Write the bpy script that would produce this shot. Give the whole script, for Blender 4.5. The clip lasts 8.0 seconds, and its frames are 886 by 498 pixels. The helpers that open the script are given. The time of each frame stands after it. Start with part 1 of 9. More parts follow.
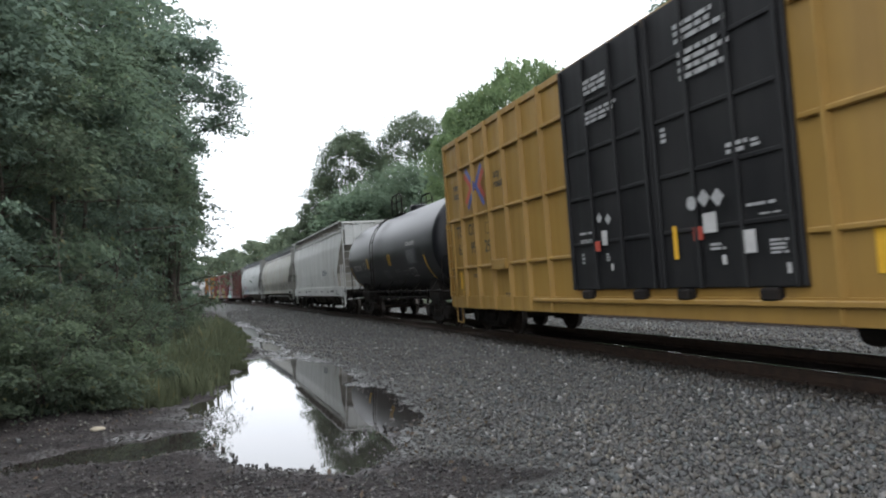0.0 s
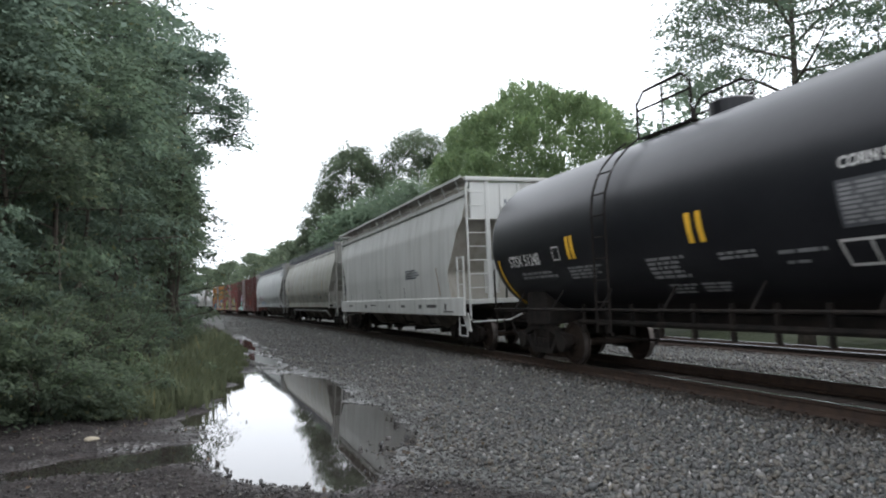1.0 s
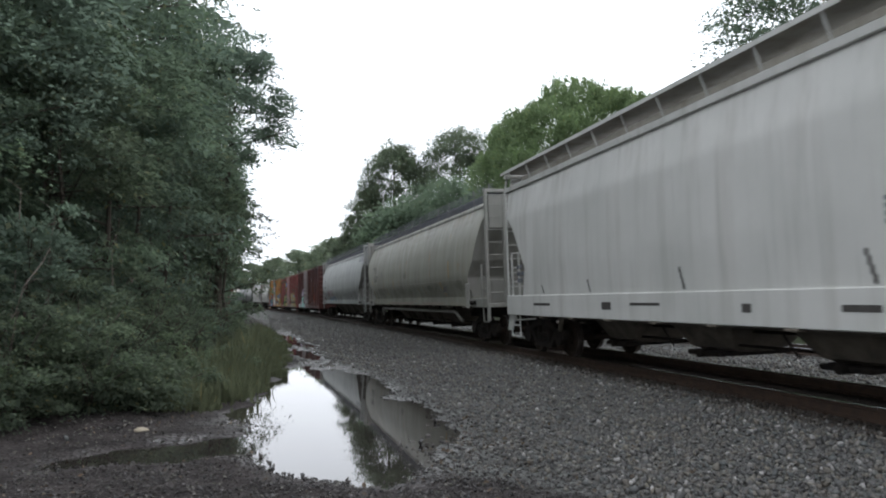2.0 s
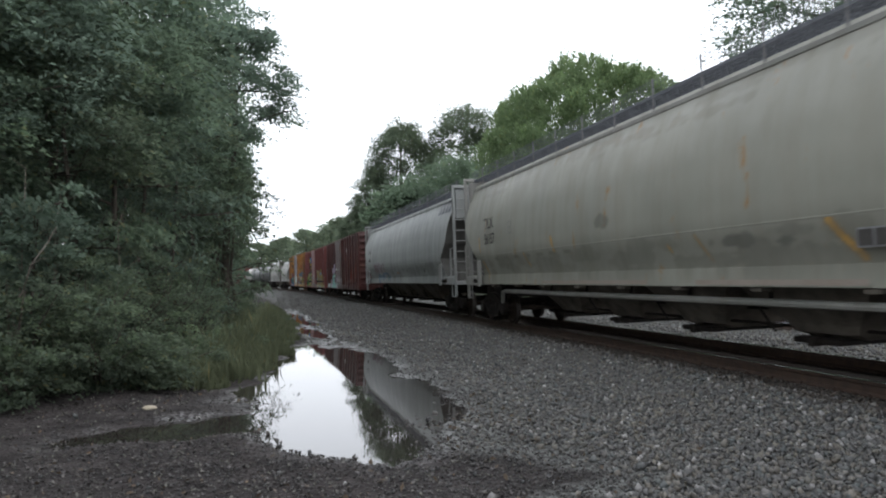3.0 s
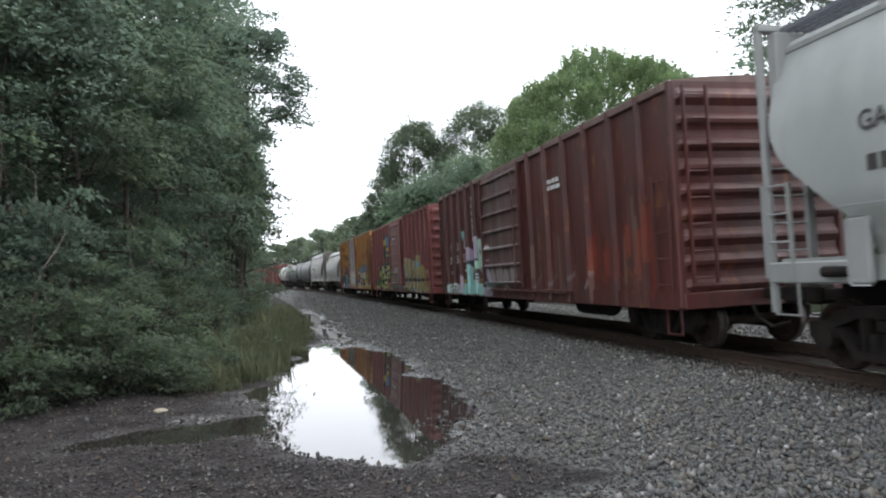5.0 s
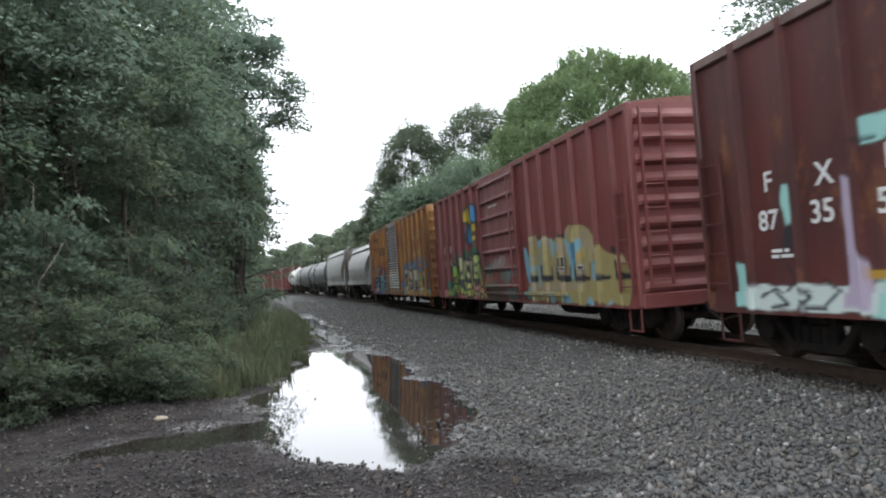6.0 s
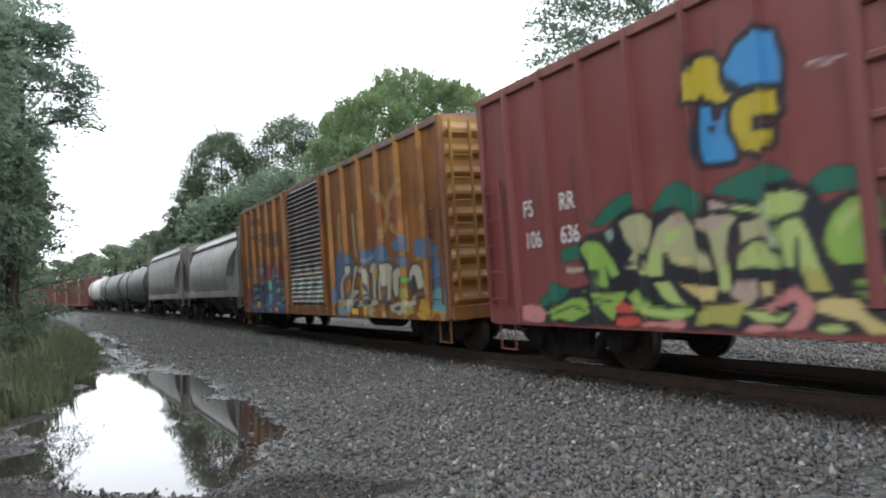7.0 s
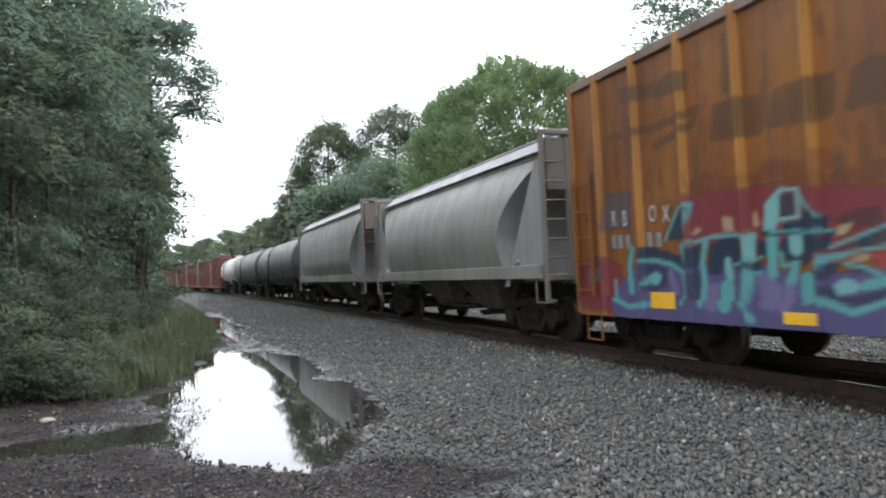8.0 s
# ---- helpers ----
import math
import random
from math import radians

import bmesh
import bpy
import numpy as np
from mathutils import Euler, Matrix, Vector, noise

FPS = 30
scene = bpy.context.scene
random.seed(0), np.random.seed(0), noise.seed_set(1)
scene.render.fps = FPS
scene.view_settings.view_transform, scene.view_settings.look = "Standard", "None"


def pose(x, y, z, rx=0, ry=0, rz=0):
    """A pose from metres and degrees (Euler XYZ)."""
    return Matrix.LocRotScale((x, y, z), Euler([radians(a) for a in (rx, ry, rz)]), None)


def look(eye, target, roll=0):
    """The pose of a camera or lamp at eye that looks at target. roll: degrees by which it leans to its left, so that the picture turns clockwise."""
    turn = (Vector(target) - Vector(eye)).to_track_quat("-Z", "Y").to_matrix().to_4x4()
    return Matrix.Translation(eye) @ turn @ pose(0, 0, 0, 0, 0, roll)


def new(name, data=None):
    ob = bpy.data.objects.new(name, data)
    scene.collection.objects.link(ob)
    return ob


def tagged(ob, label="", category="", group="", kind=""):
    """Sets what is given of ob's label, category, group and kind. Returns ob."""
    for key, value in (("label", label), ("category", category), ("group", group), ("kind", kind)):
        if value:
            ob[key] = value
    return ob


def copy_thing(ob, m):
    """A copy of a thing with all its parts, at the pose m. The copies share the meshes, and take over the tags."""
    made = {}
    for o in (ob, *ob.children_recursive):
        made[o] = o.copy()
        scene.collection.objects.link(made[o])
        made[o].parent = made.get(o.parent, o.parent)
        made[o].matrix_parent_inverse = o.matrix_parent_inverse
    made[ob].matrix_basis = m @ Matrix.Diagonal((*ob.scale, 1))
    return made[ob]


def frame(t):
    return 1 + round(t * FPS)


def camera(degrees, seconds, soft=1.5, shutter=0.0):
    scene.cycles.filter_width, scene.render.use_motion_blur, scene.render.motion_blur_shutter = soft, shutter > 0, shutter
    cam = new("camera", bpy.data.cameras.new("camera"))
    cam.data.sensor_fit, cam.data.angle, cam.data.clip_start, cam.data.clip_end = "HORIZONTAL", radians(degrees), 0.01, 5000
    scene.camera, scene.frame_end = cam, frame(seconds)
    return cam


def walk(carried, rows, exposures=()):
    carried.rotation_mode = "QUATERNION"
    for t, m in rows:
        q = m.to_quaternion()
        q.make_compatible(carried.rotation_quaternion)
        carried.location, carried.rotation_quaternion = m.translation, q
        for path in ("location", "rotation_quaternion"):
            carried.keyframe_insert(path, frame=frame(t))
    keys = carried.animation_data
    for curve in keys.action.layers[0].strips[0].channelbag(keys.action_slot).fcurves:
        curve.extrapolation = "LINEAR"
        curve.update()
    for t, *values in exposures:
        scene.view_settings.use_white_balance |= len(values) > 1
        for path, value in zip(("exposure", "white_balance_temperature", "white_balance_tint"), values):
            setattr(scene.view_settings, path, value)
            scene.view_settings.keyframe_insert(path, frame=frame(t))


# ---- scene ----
cam = camera(66.46, 8.0, soft=2.0, shutter=0.12)
PATH = [
    (0, pose(-0.070, -0.090, -0.024, 93.37, 1.58, -18.29)),
    (0.5, pose(-0.089, -0.098, -0.012, 94.31, 0.95, -18.60)),
    (1, pose(-0.095, -0.083, -0.013, 94.88, -0.06, -18.44)),
    (1.5, pose(-0.101, -0.123, -0.000, 95.21, -0.25, -15.51)),
    (1.7, pose(-0.094, -0.110, -0.003, 95.13, -0.55, -15.28)),
    (2.8, pose(-0.055, -0.039, -0.018, 93.05, -0.39, -14.09)),
    (3, pose(-0.048, -0.026, -0.021, 92.87, -0.42, -14.29)),
    (3.5, pose(-0.000, 0.000, -0.000, 92.53, -1.28, -14.16)),
    (4, pose(0.019, 0.038, -0.009, 92.56, -1.19, -14.04)),
    (4.5, pose(0.051, 0.034, -0.014, 92.54, -0.25, -13.51)),
    (4.7, pose(0.055, 0.031, -0.013, 92.57, 0.05, -13.29)),
    (5.8, pose(0.079, 0.014, -0.006, 92.90, 1.40, -12.37)),
    (6, pose(0.083, 0.011, -0.005, 92.88, 1.41, -12.91)),
    (6.2, pose(0.115, 0.017, -0.019, 93.11, 1.59, -15.18)),
    (6.5, pose(0.162, 0.025, -0.040, 93.50, 1.74, -21.42)),
    (6.8, pose(0.138, 0.015, -0.034, 94.09, 1.60, -27.67)),
    (7, pose(0.122, 0.009, -0.030, 93.68, 1.58, -28.55)),
    (7.2, pose(0.112, 0.012, -0.030, 93.51, 1.43, -28.38)),
    (7.5, pose(0.098, 0.017, -0.030, 93.35, 1.02, -24.20)),
    (8, pose(0.092, 0.076, -0.035, 92.89, 0.26, -20.22)),
]
walk(cam, PATH, [(0, 0.2), (1.0, 0.16), (1.5, -0.06), (2.8, -0.16), (3.0, -0.08), (3.5, 0.1), (4.0, 0.18), (4.5, 0.21), (6.0, 0.4), (6.5, 0.36), (7.0, 0.43), (7.5, 0.65), (8.0, 0.53)])

# ---- sky and sun: a bright overcast day ----
world = bpy.data.worlds.new("overcast_sky")
world.use_nodes = True
scene.world = world
wn, wl = world.node_tree.nodes, world.node_tree.links
wn.clear()
sky = wn.new("ShaderNodeTexSky")
sky.sky_type, sky.sun_disc = "NISHITA", False
sky.sun_elevation, sky.sun_rotation = radians(43), radians(82)
bg_clear, bg_cloud = wn.new("ShaderNodeBackground"), wn.new("ShaderNodeBackground")
bg_clear.inputs[1].default_value = 0.12
wl.new(sky.outputs[0], bg_clear.inputs[0])
bg_cloud.inputs[0].default_value = (0.93, 0.972, 1.05, 1)
bg_cloud.inputs[1].default_value = 2.15
wtc, wmap, wno, wrmp = wn.new("ShaderNodeTexCoord"), wn.new("ShaderNodeMapping"), wn.new("ShaderNodeTexNoise"), wn.new("ShaderNodeValToRGB")
wmap.inputs["Scale"].default_value = (1.0, 1.0, 2.6)
wno.inputs["Scale"].default_value, wno.inputs["Detail"].default_value = 1.6, 4
wrmp.color_ramp.elements[0].position, wrmp.color_ramp.elements[0].color = 0.34, (0.62, 0.62, 0.62, 1)
wrmp.color_ramp.elements[1].position, wrmp.color_ramp.elements[1].color = 0.52, (0.95, 0.95, 0.95, 1)
wmix, wout = wn.new("ShaderNodeMixShader"), wn.new("ShaderNodeOutputWorld")
wl.new(wtc.outputs["Generated"], wmap.inputs[0]); wl.new(wmap.outputs[0], wno.inputs[0])
wl.new(wno.outputs[0], wrmp.inputs[0]); wl.new(wrmp.outputs[0], wmix.inputs[0])
wl.new(bg_clear.outputs[0], wmix.inputs[1]); wl.new(bg_cloud.outputs[0], wmix.inputs[2])
wl.new(wmix.outputs[0], wout.inputs[0])

sun = new("sun", bpy.data.lights.new("sun", "SUN"))
sun.data.energy, sun.data.angle, sun.data.color = 1.5, radians(45), (1.0, 0.98, 0.95)
sun.matrix_world = look((15, 2, 14), (0, 0, 0))

# ---- materials ----
def nodes_of(name):
    m = bpy.data.materials.new(name)
    m.use_nodes = True
    n, l = m.node_tree.nodes, m.node_tree.links
    return m, n, l, n["Principled BSDF"]


def noise_node(n, l, scale, detail=4, stretch=(1, 1, 1), coord="Object", rough=0.55):
    tc, mp, no = n.new("ShaderNodeTexCoord"), n.new("ShaderNodeMapping"), n.new("ShaderNodeTexNoise")
    mp.inputs["Scale"].default_value = stretch
    no.inputs["Scale"].default_value, no.inputs["Detail"].default_value, no.inputs["Roughness"].default_value = scale, detail, rough
    l.new(tc.outputs[coord], mp.inputs[0]); l.new(mp.outputs[0], no.inputs[0])
    return no.outputs[0]


def ramp(n, l, fac, a, b, ca=(0, 0, 0, 1), cb=(1, 1, 1, 1)):
    r = n.new("ShaderNodeValToRGB")
    r.color_ramp.elements[0].position, r.color_ramp.elements[0].color = a, ca
    r.color_ramp.elements[1].position, r.color_ramp.elements[1].color = b, cb
    l.new(fac, r.inputs[0])
    return r.outputs[0]


def mixed(n, l, fac, a, b, blend="MIX"):
    m = n.new("ShaderNodeMix")
    m.data_type, m.blend_type = "RGBA", blend
    for sock, val in ((m.inputs[0], fac), (m.inputs[6], a), (m.inputs[7], b)):
        if isinstance(val, (int, float)):
            sock.default_value = val
        elif isinstance(val, tuple):
            sock.default_value = (*val[:3], 1)
        else:
            l.new(val, sock)
    return m.outputs[2]


def bumped(n, l, p, height, strength, distance=0.02):
    b = n.new("ShaderNodeBump")
    b.inputs["Strength"].default_value, b.inputs["Distance"].default_value = strength, distance
    l.new(height, b.inputs["Height"]); l.new(b.outputs[0], p.inputs["Normal"])


def plain(name, c1, c2, scale=6.0, rough=0.6, metal=0.0, bump=0.2, coord="Object", gloss=0.5):
    """A surface of two mixed tones with fine relief."""
    m, n, l, p = nodes_of(name)
    big, fine = noise_node(n, l, scale, 5, coord=coord), noise_node(n, l, scale * 9, 3, coord=coord)
    col = mixed(n, l, ramp(n, l, big, 0.35, 0.65), c1, c2)
    col = mixed(n, l, 0.25, col, ramp(n, l, fine, 0.3, 0.7, (*[c * 0.6 for c in c1], 1), (*c2, 1)))
    l.new(col, p.inputs["Base Color"])
    p.inputs["Roughness"].default_value, p.inputs["Metallic"].default_value = rough, metal
    p.inputs["Specular IOR Level"].default_value = gloss
    if bump:
        bumped(n, l, p, fine, bump, 0.01)
    return m


def car_paint(name, base, faded, grime=(0.09, 0.075, 0.06), rust=(0.16, 0.06, 0.025), rough=0.5, streak=0.5, rusty=0.0, art=False, gloss=0.5):
    """Weathered paint of a rail car: faded patches, streaks of dirt down the sides, rust spots, and sprayed colour where the mesh carries it."""
    m, n, l, p = nodes_of(name)
    patch = noise_node(n, l, 0.55, 5)
    col = mixed(n, l, ramp(n, l, patch, 0.35, 0.65), base, faded)
    run = noise_node(n, l, 3.2, 6, (1, 1, 0.07))
    col = mixed(n, l, ramp(n, l, run, 0.5, 0.8, (0, 0, 0, 1), (streak, streak, streak, 1)), col, grime)
    run2 = noise_node(n, l, 9.0, 4, (1, 1, 0.05))
    col = mixed(n, l, ramp(n, l, run2, 0.55, 0.8, (0, 0, 0, 1), (streak * 0.6,) * 3 + (1,)), col, tuple(c * 0.55 for c in base))
    if rusty:
        spots = noise_node(n, l, 2.4, 8, (1, 1, 0.45), rough=0.7)
        col = mixed(n, l, ramp(n, l, spots, 0.62 - 0.2 * rusty, 0.70 - 0.12 * rusty), col, rust)
    if art:
        m["sprayed"] = 1
        at = n.new("ShaderNodeAttribute")
        at.attribute_name = "art"
        worn = ramp(n, l, noise_node(n, l, 5.0, 6, (1, 1, 0.5)), 0.3, 0.42, (0.75,) * 3 + (1,), (1, 1, 1, 1))
        cover = mixed(n, l, 1.0, at.outputs["Alpha"], worn, "MULTIPLY")
        col = mixed(n, l, cover, col, at.outputs["Color"])
    l.new(col, p.inputs["Base Color"])
    fine = noise_node(n, l, 30, 3)
    l.new(ramp(n, l, run, 0.3, 0.8, (rough - 0.12,) * 3 + (1,), (rough + 0.25,) * 3 + (1,)), p.inputs["Roughness"])
    p.inputs["Specular IOR Level"].default_value = gloss
    bumped(n, l, p, fine, 0.12, 0.006)
    return m


def leaf_mat(name, dark, light, glow=0.55):
    """Leaves: each its own green, whole sprays lighter or darker with light painted onto their upper leaves, and a few
    gone yellow or brown.
    """
    m, n, l, p = nodes_of(name)
    geo = n.new("ShaderNodeNewGeometry")
    info = n.new("ShaderNodeObjectInfo")
    spray = n.new("ShaderNodeAttribute")
    spray.attribute_name = "spray"
    col = mixed(n, l, geo.outputs["Random Per Island"], dark, light)
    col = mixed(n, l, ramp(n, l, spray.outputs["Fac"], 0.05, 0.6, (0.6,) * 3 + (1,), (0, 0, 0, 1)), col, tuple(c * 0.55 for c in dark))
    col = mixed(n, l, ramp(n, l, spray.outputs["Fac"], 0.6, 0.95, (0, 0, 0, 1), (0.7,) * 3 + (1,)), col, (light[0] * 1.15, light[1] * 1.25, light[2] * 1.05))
    turned_leaf = ramp(n, l, geo.outputs["Random Per Island"], 0.965, 0.985, (0, 0, 0, 1), (0.6,) * 3 + (1,))
    col = mixed(n, l, turned_leaf, col, (light[0] * 1.3, light[1] * 0.85, light[2] * 0.45))
    wide = noise_node(n, l, 0.5, 2)
    col = mixed(n, l, ramp(n, l, wide, 0.35, 0.7, (0, 0, 0, 1), (0.45,) * 3 + (1,)), col, tuple(c * 0.6 for c in dark))
    col = mixed(n, l, ramp(n, l, info.outputs["Random"], 0, 1, (0, 0, 0, 1), (0.4,) * 3 + (1,)), col, tuple(c * 1.1 for c in light))
    l.new(col, p.inputs["Base Color"])
    p.inputs["Roughness"].default_value = 0.62
    p.inputs["Specular IOR Level"].default_value = 0.2
    tr, mx = n.new("ShaderNodeBsdfTranslucent"), n.new("ShaderNodeMixShader")
    l.new(col, tr.inputs[0])
    mx.inputs[0].default_value = glow
    l.new(p.outputs[0], mx.inputs[1]); l.new(tr.outputs[0], mx.inputs[2])
    l.new(mx.outputs[0], n["Material Output"].inputs[0])
    return m


def stone_mat(name, dark, light, rough=0.75):
    """Crushed stone: each piece its own grey, some warm, a few almost white."""
    m, n, l, p = nodes_of(name)
    geo = n.new("ShaderNodeNewGeometry")
    r = n.new("ShaderNodeValToRGB")
    mid = tuple((a + b) * 0.42 for a, b in zip(dark, light))
    for pos, c in ((0.25, mid), (0.45, (mid[0] * 1.2, mid[1] * 1.06, mid[2] * 0.84)), (0.55, tuple(c * 0.75 for c in mid)), (0.72, (mid[0] * 0.9, mid[1] * 1.06, mid[2] * 1.08)), (0.8, (light[0] * 0.8, light[1] * 0.74, light[2] * 0.62)), (0.95, light)):
        r.color_ramp.elements.new(pos).color = (*c, 1)
    r.color_ramp.elements[0].color = (*dark, 1)
    r.color_ramp.elements[-1].color = (*[c * 2.1 for c in light], 1)
    l.new(geo.outputs["Random Per Island"], r.inputs[0])
    fine = noise_node(n, l, 60, 4)
    wide = noise_node(n, l, 0.9, 4)
    col = mixed(n, l, ramp(n, l, fine, 0.3, 0.7, (0, 0, 0, 1), (0.4,) * 3 + (1,)), r.outputs[0], tuple(c * 0.6 for c in dark))
    col = mixed(n, l, ramp(n, l, wide, 0.42, 0.68, (0, 0, 0, 1), (0.5,) * 3 + (1,)), col, tuple(c * 0.9 for c in mid))
    l.new(col, p.inputs["Base Color"])
    l.new(ramp(n, l, geo.outputs["Random Per Island"], 0.0, 1.0, (rough - 0.3,) * 3 + (1,), (rough + 0.1,) * 3 + (1,)), p.inputs["Roughness"])
    return m


def ground_mat():
    """Gravel, brown soil and the oily band along the ties, by the ground's own zones."""
    m, n, l, p = nodes_of("ground")
    vo = n.new("ShaderNodeTexVoronoi")
    vo.inputs["Scale"].default_value = 19
    tc = n.new("ShaderNodeTexCoord")
    l.new(tc.outputs["Object"], vo.inputs["Vector"])
    sep = n.new("ShaderNodeSeparateColor")
    l.new(vo.outputs["Color"], sep.inputs[0])
    grav = ramp(n, l, sep.outputs[0], 0.0, 1.0, (0.048, 0.049, 0.047, 1), (0.165, 0.168, 0.16, 1))
    big = noise_node(n, l, 0.35, 5)
    grav = mixed(n, l, ramp(n, l, big, 0.4, 0.65, (0, 0, 0, 1), (0.4,) * 3 + (1,)), grav, (0.05, 0.045, 0.04))
    soil_n = noise_node(n, l, 3.0, 8)
    soil = ramp(n, l, soil_n, 0.3, 0.7, (0.0125, 0.0106, 0.0104, 1), (0.044, 0.0375, 0.0365, 1))
    at = n.new("ShaderNodeAttribute")
    at.attribute_name = "zone"
    sp = n.new("ShaderNodeSeparateXYZ")
    l.new(at.outputs["Vector"], sp.inputs[0])
    fuzz = noise_node(n, l, 1.4, 6)
    def zone(sock):
        a = n.new("ShaderNodeMath"); a.operation = "ADD"
        l.new(sock, a.inputs[0])
        b = n.new("ShaderNodeMath"); b.operation = "SUBTRACT"
        l.new(fuzz, b.inputs[0]); b.inputs[1].default_value = 0.5
        l.new(b.outputs[0], a.inputs[1])
        return ramp(n, l, a.outputs[0], 0.38, 0.62)
    col = mixed(n, l, zone(sp.outputs[0]), grav, soil)
    col = mixed(n, l, zone(sp.outputs[1]), col, ramp(n, l, soil_n, 0.3, 0.7, (0.014, 0.011, 0.009, 1), (0.036, 0.028, 0.022, 1)))
    col = mixed(n, l, zone(sp.outputs[2]), col, ramp(n, l, soil_n, 0.3, 0.7, (0.016, 0.024, 0.01, 1), (0.04, 0.052, 0.02, 1)))
    l.new(col, p.inputs["Base Color"])
    wet_at = n.new("ShaderNodeAttribute")
    wet_at.attribute_name = "wet"
    soak = mixed(n, l, 1.0, ramp(n, l, wet_at.outputs["Fac"], 0.1, 0.9), ramp(n, l, fuzz, 0.35, 0.6), "MULTIPLY")
    dry = ramp(n, l, big, 0.35, 0.65, (0.8,) * 3 + (1,), (0.97,) * 3 + (1,))
    l.new(mixed(n, l, soak, dry, (0.22, 0.22, 0.22)), p.inputs["Roughness"])
    l.new(mixed(n, l, soak, (0.2, 0.2, 0.2), (0.7, 0.7, 0.7)), p.inputs["Specular IOR Level"])
    bumped(n, l, p, vo.outputs["Distance"], 0.9, 0.05)
    return m


def water_mat():
    m, n, l, p = nodes_of("puddle_water")
    p.inputs["Base Color"].default_value = (0.022, 0.019, 0.017, 1)
    p.inputs["Roughness"].default_value, p.inputs["IOR"].default_value = 0.015, 1.8
    bumped(n, l, p, noise_node(n, l, 5, 3), 0.03, 0.01)
    return m


M_GROUND, M_WATER = ground_mat(), water_mat()
M_STONE = stone_mat("ballast_stone", (0.020, 0.0192, 0.0188), (0.208, 0.202, 0.194))
M_OILSTONE = stone_mat("oily_stone", (0.014, 0.011, 0.009), (0.075, 0.062, 0.052), 0.8)
M_WETSTONE = stone_mat("wet_stone", (0.0135, 0.0125, 0.0123), (0.08, 0.074, 0.073), 0.5)
M_RAIL = plain("rail_steel", (0.03, 0.022, 0.018), (0.055, 0.035, 0.025), 8, 0.75, 0.0, gloss=0.25)
M_RAILTOP = plain("worn_rail_head", (0.42, 0.42, 0.43), (0.55, 0.55, 0.56), 20, 0.22, 1.0, 0.0)
M_TIE = plain("tie_wood", (0.017, 0.012, 0.010), (0.036, 0.026, 0.02), 4, 0.9, gloss=0.12)
M_BLACK = plain("undercarriage_black", (0.010, 0.0095, 0.009), (0.026, 0.021, 0.018), 4, 0.85, gloss=0.12)
M_WHEEL = plain("wheel_steel", (0.016, 0.012, 0.010), (0.034, 0.024, 0.018), 6, 0.8, gloss=0.15)
M_TREAD = plain("wheel_tread", (0.07, 0.06, 0.055), (0.13, 0.115, 0.105), 12, 0.5, 0.8, 0.0)
M_BARK = plain("bark", (0.03, 0.025, 0.02), (0.085, 0.07, 0.055), 5, 0.9, 0, 0.6)
M_WHITE = plain("white_marking", (0.55, 0.55, 0.53), (0.66, 0.66, 0.64), 5, 0.6, 0, 0)
M_DARKMARK = plain("dark_marking", (0.03, 0.028, 0.025), (0.06, 0.055, 0.05), 5, 0.6, 0, 0)
M_PALEMARK = plain("chalky_marking", (0.42, 0.41, 0.39), (0.52, 0.51, 0.49), 6, 0.7, 0, 0)
M_SOFTMARK = plain("worn_white_marking", (0.24, 0.24, 0.235), (0.40, 0.40, 0.39), 9, 0.7, 0, 0)
M_DIMMARK = plain("dim_marking", (0.15, 0.15, 0.15), (0.22, 0.22, 0.22), 6, 0.7, 0, 0)
M_GREYMARK = plain("grey_marking", (0.09, 0.10, 0.12), (0.13, 0.14, 0.16), 5, 0.6, 0, 0)
M_YELLOWMARK = plain("yellow_marking", (0.65, 0.36, 0.02), (0.75, 0.43, 0.04), 5, 0.5, 0, 0)
M_BAY = plain("hopper_bay_paint", (0.065, 0.057, 0.048), (0.14, 0.122, 0.10), 3, 0.85, gloss=0.2)
M_MESH = plain("walkway_mesh", (0.085, 0.092, 0.105), (0.13, 0.138, 0.152), 6, 0.6)
M_RED = plain("red_marking", (0.38, 0.06, 0.04), (0.47, 0.09, 0.06), 5, 0.5, 0, 0)
M_BLUE = plain("blue_marking", (0.06, 0.08, 0.24), (0.09, 0.11, 0.3), 5, 0.5, 0, 0)

# ---- building helpers ----
def part(name, bm, material, parent=None, label="", smooth=False):
    """Links a bmesh as one mesh object, under a thing or a part if one is given."""
    me = bpy.data.meshes.new(name)
    bm.to_mesh(me)
    bm.free()
    for m in (material if isinstance(material, (list, tuple)) else [material]):
        me.materials.append(m)
    if smooth:
        me.polygons.foreach_set("use_smooth", [True] * len(me.polygons))
    return settled(name, me, parent, label)


def settled(name, me, parent, label):
    """Links the mesh under its parent; a mesh of sprayable paint starts with bare colour."""
    if any("sprayed" in m for m in me.materials):
        at = me.color_attributes.new("art", "FLOAT_COLOR", "POINT")
        at.data.foreach_set("color", np.zeros(len(me.vertices) * 4, np.float32))
    ob = new(name, me)
    if parent is not None:
        ob.parent = parent
    if label:
        tagged(ob, label)
    return ob


def mesh_part(name, verts, faces, material, parent=None, label="", smooth=False):
    me = bpy.data.meshes.new(name)
    me.from_pydata(verts, [], faces)
    for m in (material if isinstance(material, (list, tuple)) else [material]):
        me.materials.append(m)
    if smooth:
        me.polygons.foreach_set("use_smooth", [True] * len(me.polygons))
    return settled(name, me, parent, label)


def thing(name, label, category, group="", kind=""):
    return tagged(new(name), label, category, group, kind)


